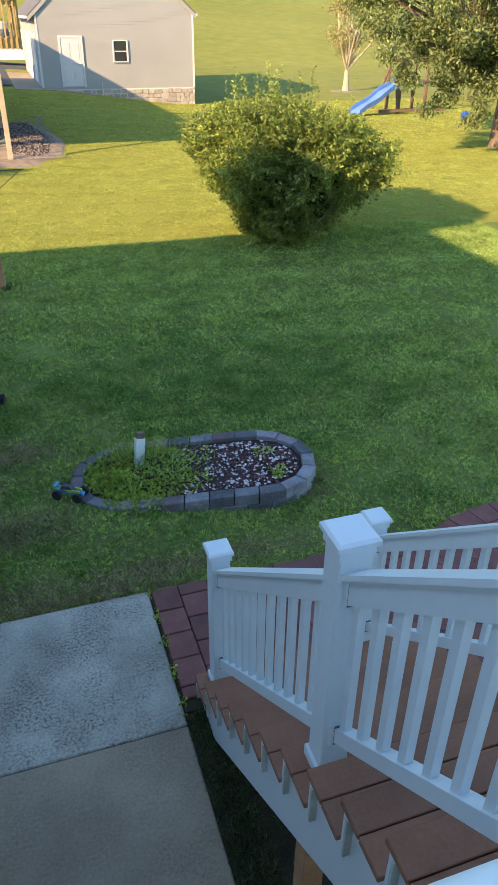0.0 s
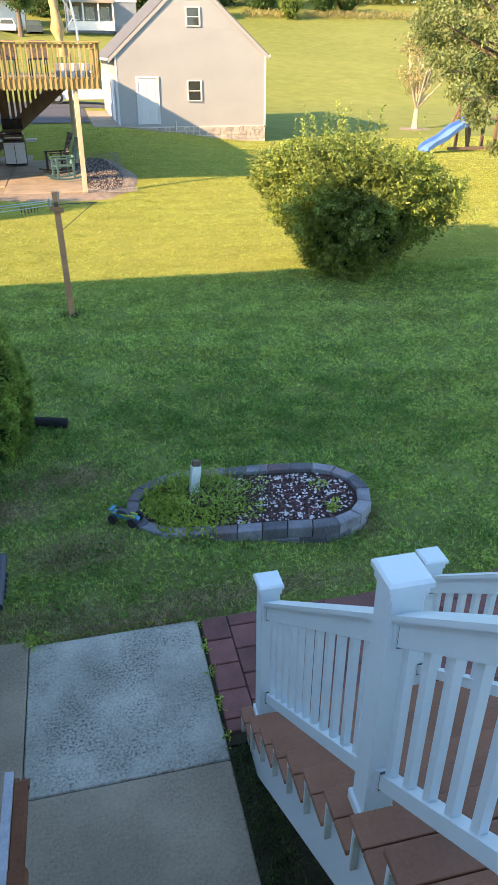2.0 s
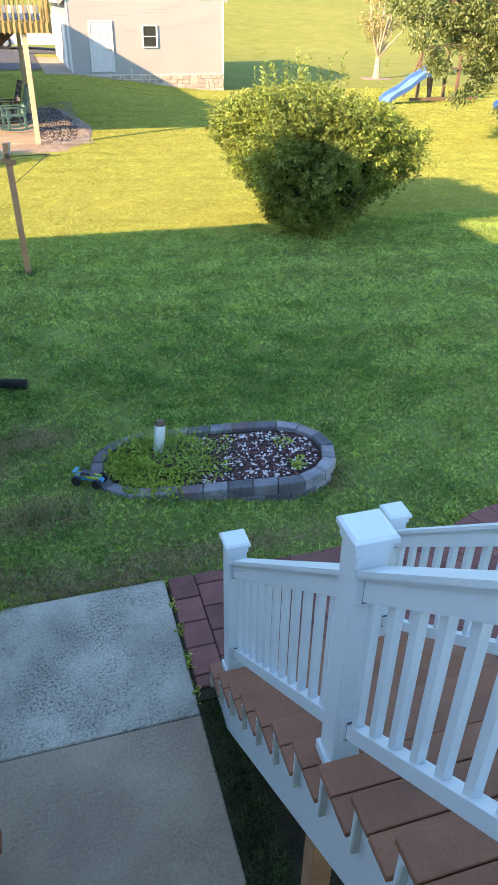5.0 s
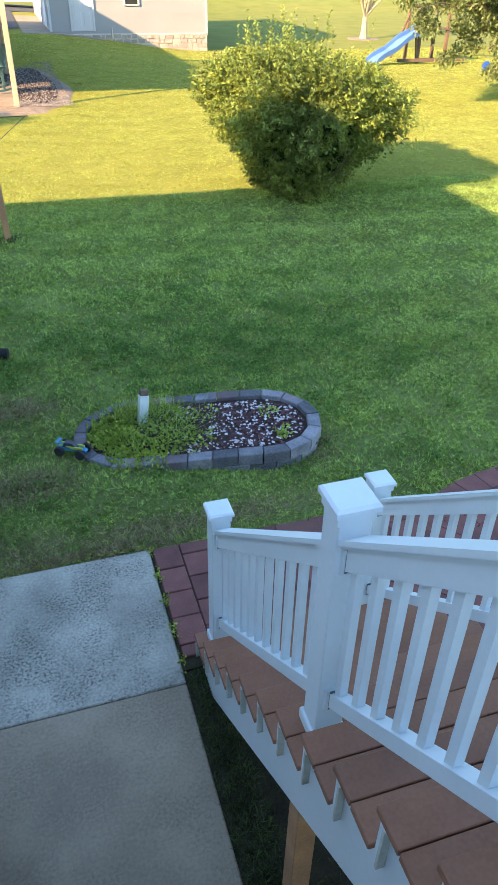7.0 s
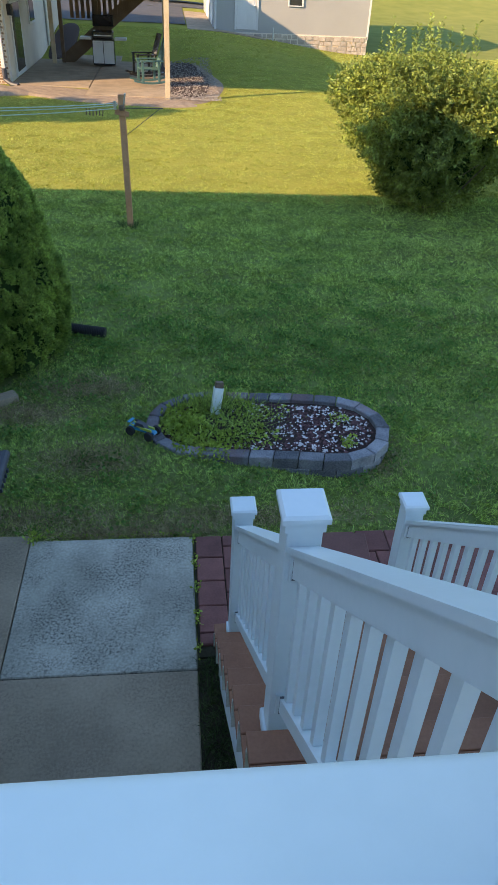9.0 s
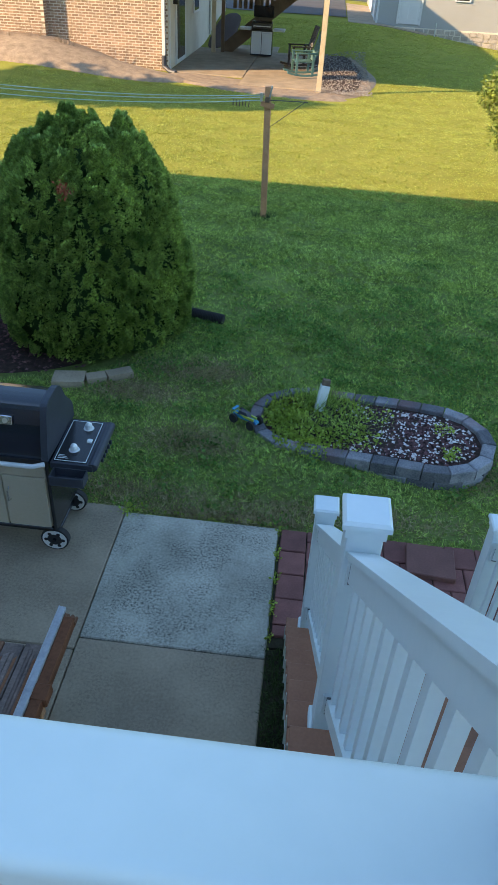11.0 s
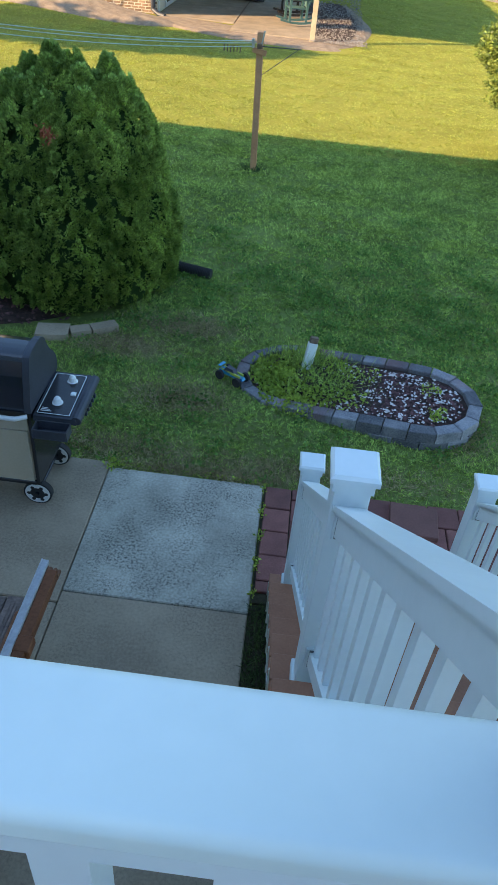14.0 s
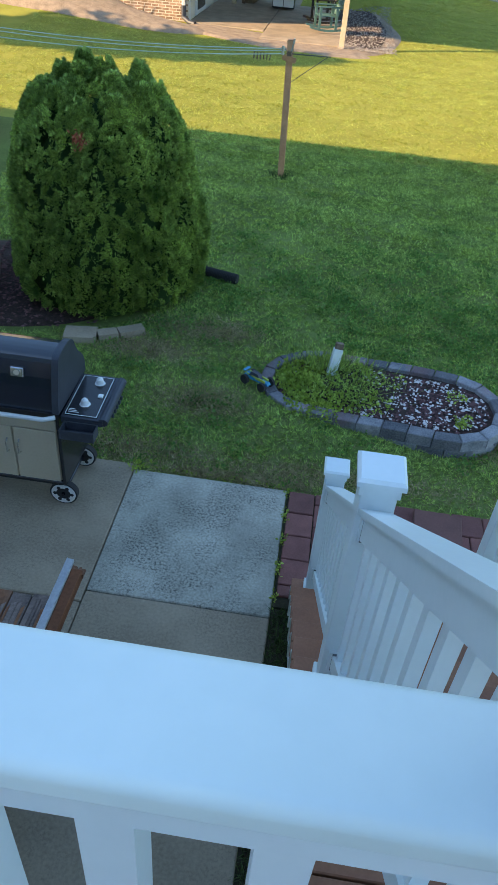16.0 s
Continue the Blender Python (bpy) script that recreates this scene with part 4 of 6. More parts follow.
boxed("cart", M_taupe, grill, GX0, GX1 - 0.04, GY0, GY1, 0.24, 0.80, 0.008)
boxed("side_panel", M_black, grill, GX1 - 0.038, GX1 - 0.015, GY0 - 0.01, GY1, 0.205, 0.80, 0.003)
boxed("base_bar", M_black, grill, GX0 - 0.01, GX1 - 0.04, GY0 - 0.012, GY1, 0.205, 0.238, 0.004)
boxed("front_panel", M_taupe, grill, GX0, GX1 - 0.041, GY0 - 0.014, GY0 - 0.001, 0.70, 0.79, 0.003)
for x0, x1, hx in ((GX0 + 0.01, -1.195, -1.23), (-1.185, GX1 - 0.05, -1.15)):
    d = boxed("door", M_taupe, grill, x0, x1, GY0 - 0.016, GY0 - 0.001, 0.245, 0.69, 0.003)
    bm = B()
    path_tube(bm, [(hx, GY0 - 0.016, 0.48), (hx, GY0 - 0.045, 0.49), (hx, GY0 - 0.045, 0.58), (hx, GY0 - 0.016, 0.59)], 0.006, 8)
    part("handle", bm, M_chrome, d, "chrome bar handle")
bm = B()
prism(bm, [(GY0 - 0.02, 0.80), (GY0 - 0.03, 0.86), (GY1 + 0.02, 0.86), (GY1 + 0.02, 0.80)], "x", GX0 - 0.01, GX1 - 0.005)
part("firebox", bm, M_black, grill)
key = [(GY0 - 0.02, 0.862), (GY0 - 0.012, 0.92), (GY0 + 0.055, 1.20), (GY0 + 0.10, 1.245), (GY0 + 0.30, 1.25), (GY0 + 0.36, 1.1), (GY1 + 0.03, 0.98), (GY1 + 0.03, 0.862)]


def rounded(pts, times=3):
    """Cut the corners of an open outline until it is round."""
    for _ in range(times):
        out = [pts[0]]
        for a, b in zip(pts, pts[1:]):
            out += [(a[0] * 0.75 + b[0] * 0.25, a[1] * 0.75 + b[1] * 0.25), (a[0] * 0.25 + b[0] * 0.75, a[1] * 0.25 + b[1] * 0.75)]
        pts = out + [pts[-1]]
    return pts


prof = rounded(key, 2)
bm = B()
prism(bm, prof, "x", GX0 + 0.03, GX1 - 0.045)
lid = part("lid", bm, M_lid, grill)
for x0, x1 in ((GX0 - 0.01, GX0 + 0.028), (GX1 - 0.043, GX1 - 0.0)):
    bm = B()
    grow = [(a + (0.012 if a > 3.6 else -0.012), b + (0.012 if b > 0.9 else 0)) for a, b in prof]
    prism(bm, grow, "x", x0, x1)
    part("lid_end", bm, M_plastic, lid)
bm = B()
path_tube(bm, [(GX0, GY0 - 0.045, 0.845)] + [(GX0 + 0.02 + i * 0.19, GY0 - 0.075, 0.84) for i in range(5)] + [(GX1 - 0.02, GY0 - 0.05, 0.85)], 0.016, 8)
part("lid_handle", bm, M_knob, lid, "pale grey bowed lid handle")
m = pose(-1.11, GY0 + 0.034, 1.12, 76, 0, 0)
bm = B()
box(bm, -0.042, 0.042, -0.032, 0.032, 0.006, 0.018, 0.004, m)
tube(bm, m @ V((0, 0, 0.018)), m @ V((0, 0, 0.022)), 0.024, None, 20)
gauge = part("thermometer", bm, M_chrome, lid, "round thermometer in a chrome plate")
bm = B()
tube(bm, m @ V((0, 0, 0.0225)), m @ V((0, 0, 0.0235)), 0.018, None, 20)
box(bm, -0.002, 0.002, -0.002, 0.014, 0.0236, 0.0242, 0, m)
part("dial", bm, M_taupe, gauge)
# side table with the controls
TX0, TX1 = GX1 + 0.005, -0.575
bm = B()
hexa(bm, [(TX0, GY0 - 0.02, 0.80), (TX1, GY0 - 0.02, 0.80), (TX1, GY1 - 0.02, 0.80), (TX0, GY1 - 0.02, 0.80), (TX0, GY0 - 0.02, 0.845), (TX1, GY0 - 0.02, 0.845), (TX1, GY1 - 0.02, 0.875), (TX0, GY1 - 0.02, 0.875)])
table = part("side_table", bm, M_plastic, grill)
bm = B()
zf = lambda y: 0.8465 + (y - GY0 + 0.02) / 0.46 * 0.03
xa, xb, ya, yb = TX0 + 0.012, TX1 - 0.04, GY0 + 0.0, GY1 - 0.035
hexa(bm, [(x, y, zf(y) - 0.001) for x, y in ((xa, ya), (xb, ya), (xb, yb), (xa, yb))] + [(x, y, zf(y) + 0.003) for x, y in ((xa, ya), (xb, ya), (xb, yb), (xa, yb))])
part("control_panel", bm, M_black, table)
bm = B()
for x0, x1, y0, y1 in ((xa + 0.006, xb - 0.006, ya + 0.006, ya + 0.01), (xa + 0.006, xb - 0.006, yb - 0.01, yb - 0.006), (xa + 0.006, xa + 0.01, ya + 0.01, yb - 0.01), (xb - 0.01, xb - 0.006, ya + 0.01, yb - 0.01)):
    hexa(bm, [(x, y, zf(y) + 0.003) for x, y in ((x0, y0), (x1, y0), (x1, y1), (x0, y1))] + [(x, y, zf(y) + 0.0045) for x, y in ((x0, y0), (x1, y0), (x1, y1), (x0, y1))])
part("panel_outline", bm, M_knob, table)
for i in range(3):
    bm = B()
    y = ya + 0.03 + i * 0.014
    hexa(bm, [(a, b, zf(b) + 0.003) for a, b in ((xa + 0.02, y), (xa + 0.09 - i * 0.015, y), (xa + 0.09 - i * 0.015, y + 0.005), (xa + 0.02, y + 0.005))] + [(a, b, zf(b) + 0.0042) for a, b in ((xa + 0.02, y), (xa + 0.09 - i * 0.015, y), (xa + 0.09 - i * 0.015, y + 0.005), (xa + 0.02, y + 0.005))])
    part("marking_bar", bm, M_knob, table)
for kx, ky in ((-0.73, 3.52), (-0.70, 3.75)):
    bm = B()
    z = zf(ky) + 0.004
    tube(bm, (kx, ky, z), (kx, ky, z + 0.004), 0.036, 0.034, 18)
    tube(bm, (kx, ky, z + 0.004), (kx, ky, z + 0.035), 0.027, 0.022, 14)
    tube(bm, (kx, ky, z + 0.035), (kx, ky, z + 0.05), 0.022, 0.008, 14)
    part("knob", bm, M_knob, table, "pale grey control knob")
boxed("igniter", M_knob, table, -0.672, -0.64, 3.60, 3.635, 0.86, 0.876, 0.003)
bm = B()
tube(bm, (TX1, GY0 - 0.015, 0.83), (TX1, GY1 - 0.02, 0.85), 0.032, None, 10)
part("grip_edge", bm, M_plastic, table)
for i in range(5):
    bm = B()
    box(bm, TX1 + 0.02, TX1 + 0.036, 3.5 + i * 0.05, 3.52 + i * 0.05, 0.79, 0.82, 0.002)
    part("tool_hook", bm, M_plastic, table)
bm = B()
ta, tb, tf, tk, tz = TX0 + 0.02, TX1 - 0.03, GY0 - 0.125, GY0 - 0.022, 0.815
box(bm, ta, tb, tf, tk, tz - 0.075, tz - 0.068, 0.002)
box(bm, ta, ta + 0.007, tf, tk, tz - 0.068, tz, 0.002)
box(bm, tb - 0.007, tb, tf, tk, tz - 0.068, tz, 0.002)
box(bm, ta + 0.007, tb - 0.007, tf, tf + 0.007, tz - 0.068, tz, 0.002)
box(bm, ta + 0.007, tb - 0.007, tk - 0.007, tk, tz - 0.068, tz, 0.002)
part("tray", bm, M_plastic, grill)
boxed("table_bracket", M_plastic, grill, TX0, TX0 + 0.2, 3.5, 3.76, 0.72, 0.798, 0.01)
bm = B()
path_tube(bm, [(-0.72, 3.6, 0.8), (-0.7, 3.6, 0.55), (-0.82, 3.66, 0.45)], 0.012, 8)
part("gas_hose", bm, M_rubber, grill)
for wy in (GY0 + 0.04, GY1 - 0.005):
    bm = B()
    tube(bm, (-0.905, wy - 0.022, 0.098), (-0.905, wy + 0.022, 0.098), 0.098, None, 28)
    wheel = part("wheel", bm, M_rubber, grill)
    bm = B()
    for i in range(28):
        a0, a1 = i * math.tau / 28, (i + 1) * math.tau / 28
        hexa(bm, [(-0.905 + r * math.cos(a), wy - 0.0265, 0.098 + r * math.sin(a)) for r, a in ((0.052, a0), (0.086, a0), (0.086, a1), (0.052, a1))] + [(-0.905 + r * math.cos(a), wy - 0.0225, 0.098 + r * math.sin(a)) for r, a in ((0.052, a0), (0.086, a0), (0.086, a1), (0.052, a1))])
    part("rim", bm, M_knob, wheel, "pale wheel rim")
    for i in range(6):
        a0 = i * math.tau / 6
        bm = B()
        tube(bm, (-0.905 + 0.06 * math.cos(a0), wy - 0.0285, 0.098 + 0.06 * math.sin(a0)), (-0.905 + 0.06 * math.cos(a0), wy - 0.0225, 0.098 + 0.06 * math.sin(a0)), 0.014, None, 10)
        part("spoke_lug", bm, M_rubber, wheel)
bm = B()
tube(bm, (-0.905, GY0, 0.1), (-0.905, GY1, 0.1), 0.012)
part("axle", bm, M_black, grill)
for y in (GY0 + 0.03, GY1 - 0.05):
    boxed("leg", M_black, grill, GX0 + 0.02, GX0 + 0.06, y, y + 0.04, 0.0, 0.12)

grill.scale = (1, 1, 0.95)

# ---- wooden bench ----
bench = thing("wooden_bench", (-0.8, 1.9, 0), "old weathered wooden slat bench with peeling boards", "bench")
rb = random.Random(12)
for i in range(6):
    # each board is two or three cracked strips that lift a little at the end
    x0, end = -1.175 + i * 0.109, 2.262 + rb.uniform(-0.012, 0.012)
    slat = boxed("slat", M_peel if i % 3 else M_bench, bench, x0, x0 + 0.104, 0.9, end, 0.452, 0.476, 0.004)
    xs = x0 + 0.006
    while xs < x0 + 0.095:
        w = rb.uniform(0.012, 0.03)
        w = min(w, x0 + 0.1 - xs)
        bm = B()
        z = 0.476 + rb.uniform(0.0008, 0.003)
        e = end - rb.uniform(0.0, 0.09)
        hexa(bm, [(xs, 0.95, 0.474), (xs + w, 0.95, 0.474), (xs + w, e, 0.474), (xs, e - rb.uniform(0, 0.03), 0.474), (xs, 0.95, z), (xs + w, 0.95, z), (xs + w, e, z + 0.002), (xs, e - 0.02, z)])
        part("splinter", bm, rb.choice((M_peel, M_peel, M_bench)), slat)
        xs += w + rb.uniform(0.002, 0.006)
bm = B()
box(bm, -0.032, 0.03, -0.75, 0.67, -0.03, 0.03, 0.006, pose(-0.455, 1.76, 0.46, 3, 0, -1))
rail = part("side_rail", bm, M_rail_timber, bench, "reddish brown rail with a split end")
bm = B()
for i in range(26):
    x, z, l = rb.uniform(-0.034, 0.034), rb.uniform(-0.026, 0.03), rb.uniform(0.008, 0.024)
    box(bm, x - 0.006, x + 0.006, 0.645, 0.672 + l, z - 0.005, z + 0.005, 0.001, pose(-0.455, 1.76, 0.46, 3, 0, -1))
part("split_end", bm, M_bench, rail, "frayed end of the rail")
bm = B()
box(bm, -0.045, 0.045, 0.16, 0.26, -0.028, 0.033, 0.008, pose(-0.452, 1.76, 0.46, 3, 0, -1))
part("joint_block", bm, M_rail_timber, rail)
bm = B()
box(bm, -0.022, 0.018, -0.8, 0.715, -0.012, 0.012, 0.002, pose(-0.506, 1.76, 0.495, 3, 0, -1))
box(bm, -0.022, -0.016, -0.8, 0.715, -0.012, 0.018, 0.001, pose(-0.506, 1.76, 0.495, 3, 0, -1))
part("metal_strip", bm, M_strip, bench, "bare dull metal strip along the rail")
for x in (-1.2, -0.58):
    for y in (1.1, 2.15):
        boxed("leg", M_post, bench, x - 0.03, x + 0.03, y - 0.03, y + 0.03, 0.0, 0.453, 0.004)

# ---- the big bush on the lawn ----
def branchy(bm, rng, base, tips, r0):
    for tip in tips:
        mid = base.lerp(tip, 0.5) + V((rng.normal(0, 0.12), rng.normal(0, 0.12), rng.normal(0, 0.05)))
        tube(bm, base, mid, r0, r0 * 0.6, 7), tube(bm, mid, tip, r0 * 0.6, r0 * 0.2, 7)


def shrub(name, label, cx, cy, rx, ry, h, twigs, size, mat, seed, shoots=0):
    """Leafy twigs set over a body that is narrow at the foot and broad at two thirds, round inner stems and a dark core
    standing for shade.
    """
    rng = np.random.default_rng(seed)
    gz = ghz(cx, cy)
    t = thing(name, (cx, cy, gz), label, "bush")
    bm = B()
    tips = []
    for i in range(40):
        a, f = rng.uniform(0, 6.28), rng.uniform(0.3, 0.85)
        tips.append(V((cx + rx * f * math.cos(a), cy + ry * f * math.sin(a), gz + h * rng.uniform(0.35, 0.85))))
    branchy(bm, rng, V((cx, cy, gz - 0.1)), tips, 0.03)
    part("stem", bm, M_bark, t)

    def body(f):
        return np.interp(f, [0, 0.14, 0.3, 0.48, 0.64, 0.8, 0.91, 1], [0.34, 0.53, 0.68, 0.9, 1.0, 0.97, 0.88, 0.66])

    # lumpy dark core that gives the bush its inner shade by colour
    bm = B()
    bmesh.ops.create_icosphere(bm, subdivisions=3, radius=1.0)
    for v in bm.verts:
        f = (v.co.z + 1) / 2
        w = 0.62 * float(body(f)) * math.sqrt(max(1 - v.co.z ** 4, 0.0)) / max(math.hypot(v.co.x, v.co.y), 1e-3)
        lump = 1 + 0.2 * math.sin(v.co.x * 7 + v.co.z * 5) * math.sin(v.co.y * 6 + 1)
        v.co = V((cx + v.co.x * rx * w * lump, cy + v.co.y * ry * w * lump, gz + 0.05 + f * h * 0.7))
    part("shade_mass", bm, M_inner_shade, t, smooth=True)
    per = 46
    f = rng.uniform(0.02, 1, twigs) ** 0.85
    a = rng.uniform(0, 6.283, twigs)
    wob = 1 + 0.09 * np.sin(3 * a + 5 * f) + 0.08 * np.sin(7 * a - 9 * f) + 0.05 * np.sin(13 * a + 17 * f)
    r = body(f) * wob * np.where(rng.random(twigs) < 0.6, rng.uniform(0.84, 1.02, twigs) + 0.13 * rng.random(twigs) ** 4, rng.uniform(0.5, 0.9, twigs))
    top = 1 - 0.13 * smooth(0.1, 0.9, np.cos(a) * r) * f
    E = np.stack([cx + rx * r * np.cos(a), cy + ry * r * np.sin(a), gz + 0.1 + f * h * 0.94 * top], -1)
    D = unit(np.stack([np.cos(a), np.sin(a), 0.05 + 1.3 * f ** 2], -1) + rng.normal(0, 0.32, (twigs, 3)))
    ln = size * rng.uniform(5, 9, twigs)
    i = np.repeat(np.arange(twigs), per)
    u = np.tile(np.linspace(0, 1, per), twigs)
    P = E[i] - D[i] * (ln[i] * (1 - u))[:, None] - np.array([0, 0, 1.0]) * (0.12 * ln[i] * u ** 2)[:, None]
    P = P + rng.normal(0, size * 0.22, P.shape)
    P[:, 2] = np.maximum(P[:, 2], gz + 0.04)
    side = unit(np.cross(D[i], rng.normal(0, 1, P.shape)))
    q = leaves(rng, P, D[i] * 0.7 + side * 0.9, size, 0.25, 0.25, 0.42)
    if shoots:
        sa, sr = rng.uniform(1.6, 5.4, shoots), np.sqrt(rng.random(shoots)) * 0.72
        sx, sy = cx + 0.1 + rx * sr * np.cos(sa), cy + ry * sr * np.sin(sa)
        sz = gz + h * (0.93 - 0.22 * sr ** 2)
        ln = rng.uniform(0.25, 0.75, shoots)
        per = 46
        u = np.tile(np.linspace(0, 1, per), shoots)
        ii = np.repeat(np.arange(shoots), per)
        tilt = np.stack([np.cos(sa), np.sin(sa)], -1) * (0.3 * sr)[:, None]
        S = np.stack([sx[ii] + tilt[ii, 0] * u * ln[ii], sy[ii] + tilt[ii, 1] * u * ln[ii], sz[ii] - 0.2 + u * (ln[ii] + 0.2)], -1)
        ang = rng.uniform(0, 6.283, len(S))
        So = np.stack([np.cos(ang), np.sin(ang), np.full(len(S), 0.6)], -1)
        q = np.concatenate([q, leaves(rng, S, So, size * 0.95, 0.0, 0.2, 0.42)])
    tagged(part("foliage", faces_mesh("foliage", q, mat), None, t), kind="stuff")
    return t


shrub("bush", "large rounded green bush with upright new shoots on the lawn", 4.98, 12.4, 1.72, 1.72, 2.46, 3500, 0.062, M_bush, 11, 52)


def tree(name, label, base, trunk, clumps, n, size, mat, seed, category="tree", bark=M_bark):
    """Tapered trunk, a limb to each clump (x, y, z, radius), and leaves with gaps round each clump."""
    rng = np.random.default_rng(seed)
    b = V(base)
    t = thing(name, base, label, category)
    bm = B()
    fork = b + V((0, 0, trunk[1]))
    tube(bm, b - V((0, 0, 0.2)), b + V((0, 0, 0.3)), trunk[0] * 1.4, trunk[0], 10)
    tube(bm, b + V((0, 0, 0.3)), fork, trunk[0], trunk[0] * 0.75, 10)
    for x, y, z, r in clumps:
        c = V((x, y, z))
        m = fork.lerp(c, 0.5) + V((rng.normal(0, 0.2), rng.normal(0, 0.2), 0.2))
        tube(bm, fork, m, trunk[0] * 0.5, trunk[0] * 0.25, 7), tube(bm, m, c, trunk[0] * 0.25, trunk[0] * 0.06, 6)
    part("trunk", bm, bark, t)
    C = np.array(clumps)
    wgt = C[:, 3] ** 2
    pick = rng.choice(len(C), 420, p=wgt / wgt.sum())
    d = unit(rng.normal(0, 1, (420, 3)))
    sub = C[pick, :3] + d * C[pick, 3:4] * rng.uniform(0.4, 1.0, (420, 1)) * np.array([1, 1, 0.85])
    so = d
    p2 = rng.integers(0, 420, n)
    rad = (C[pick, 3] * 0.24)[p2][:, None]
    P = sub[p2] + rng.normal(0, 1, (n, 3)) * rad * np.array([0.8, 0.8, 0.55])
    q = leaves(rng, P, so[p2] * 0.6, size, 0.5, 0.8, 0.5)
    tagged(part("crown", faces_mesh("crown", q, mat), None, t), kind="stuff")
    return t


rngc = random.Random(4)


def crown(cx, cy, cz, rx, rz, k, r):
    out = []
    for i in range(k):
        a, f, h = rngc.uniform(0, 6.28), math.sqrt(rngc.random()), rngc.uniform(-1, 1)
        w = math.sqrt(max(1 - h * h, 0.05))
        out.append((cx + rx * f * w * math.cos(a), cy + rx * f * w * math.sin(a), cz + rz * h, r * rngc.uniform(0.7, 1.2)))
    return out


tree("tree", "broad shade tree with drooping grey-green leaves", (15.6, 21.0, -0.1), (0.24, 2.0), crown(13.9, 20.3, 5.6, 4.0, 3.2, 30, 1.2) + [(12.3, 19.8, 1.7, 0.7), (10.6, 19.9, 3.2, 0.9), (13.2, 19.5, 1.5, 0.8), (9.9, 20, 4.4, 0.9), (11.4, 19.6, 2.6, 0.8), (10.1, 20, 5.6, 1.0), (14.0, 19.4, 2.2, 1.0), (12.6, 19.6, 3.2, 1.0), (13.5, 19.2, 3.8, 1.2), (11.6, 19.4, 4.6, 1.1)], 140000, 0.105, M_tree, 21)
tree("thin_tree", "small ornamental tree with sparse tan leaves", (20.2, 42.3, -0.15), (0.17, 1.0), crown(20.0, 42.3, 3.3, 2.0, 1.25, 18, 0.75), 3600, 0.14, M_dry_leaf, 22, bark=M_pale_post)
tagged(patch("tree_ring", 20.2, 42.3, 1.0, 1.0, M_dirt, 0.03, 0, 0.1, 3), "bare earth ring round a small tree", "bare earth", kind="structure")

# ---- play set ----
play = thing("play_set", (16.6, 30.8, 0), "wooden play set with a wavy blue slide", "play set")
bm = B()
a, b = V((14.75, 29.8, 0.02)), V((17.2, 30.6, 1.15))
prev = None
for i in range(15):
    f = i / 14
    c = a.lerp(b, f) + V((0, 0, 0.035 * math.sin(f * 12)))
    ring = [bm.verts.new(c + V((sx * -0.23, sx * 0.4, sz))) for sx, sz in ((-0.6, 0.16), (-0.55, 0.0), (0.55, 0.0), (0.6, 0.16), (0.66, 0.16), (0.62, -0.05), (-0.62, -0.05), (-0.66, 0.16))]
    if prev:
        for j in range(8):
            bm.faces.new((prev[j], prev[(j + 1) % 8], ring[(j + 1) % 8], ring[j]))
    prev = ring
part("slide", bm, M_blue, play, "blue plastic slide")
for x, y in ((17.3, 30.7), (17.3, 31.8), (18.6, 30.7), (18.6, 31.8)):
    boxed("post", M_pine_dark, play, x - 0.06, x + 0.06, y - 0.06, y + 0.06, -0.2, 2.0)
boxed("platform", M_pine_dark, play, 17.2, 18.7, 30.6, 31.9, 1.1, 1.16)
bm = B()
tube(bm, (17.2, 30.6, 0.0), (16.9, 30.5, 1.7), 0.05), tube(bm, (16.4, 31.4, 0.0), (17.2, 31.4, 1.9), 0.05)
part("ladder", bm, M_pine_dark, play)
boxed("ground_beam", M_pine_dark, play, 16.2, 19.5, 30.3, 30.42, -0.05, 0.07)
boxed("beam", M_pine_dark, play, 17.2, 22.0, 31.2, 31.3, 1.85, 2.0)
ball = thing("toy", (18.6, 27.4, 0.0), "blue plastic toy on the grass", "toy")
bm = B()
bmesh.ops.create_icosphere(bm, subdivisions=2, radius=0.2, matrix=Matrix.Translation((18.6, 27.4, 0.08)))
part("shell", bm, M_blue, ball)

# ---- lap siding on a wall ----
def lap_wall(bm, x0, x1, z0, z1, y, step=0.125, top=None):
    """Lapped boards facing -y; top(x-range) may cut a gable: a function of z giving x0, x1."""
    z = z0
    while z < z1 - 1e-6:
        z2 = min(z + step, z1)
        a0, a1 = (x0, x1) if top is None else top(z)
        b0, b1 = (x0, x1) if top is None else top(z2)
        v = [bm.verts.new(c) for c in ((a0, y - 0.011, z), (a1, y - 0.011, z), (b1, y - 0.003, z2), (b0, y - 0.003, z2), (a0, y, z), (a1, y, z))]
        bm.faces.new(v[:4]), bm.faces.new((v[0], v[4], v[5], v[1]))
        z = z2


def side_laps(bm, y0, y1, z0, z1, x, step=0.115, sign=-1):
    z = z0
    while z < z1 - 1e-6:
        z2 = min(z + step, z1)
        v = [bm.verts.new(c) for c in ((x + sign * 0.009, y0, z), (x + sign * 0.009, y1, z), (x + sign * 0.003, y1, z2), (x + sign * 0.003, y0, z2), (x, y0, z), (x, y1, z))]
        bm.faces.new(v[:4]), bm.faces.new((v[0], v[4], v[5], v[1]))
        z = z2


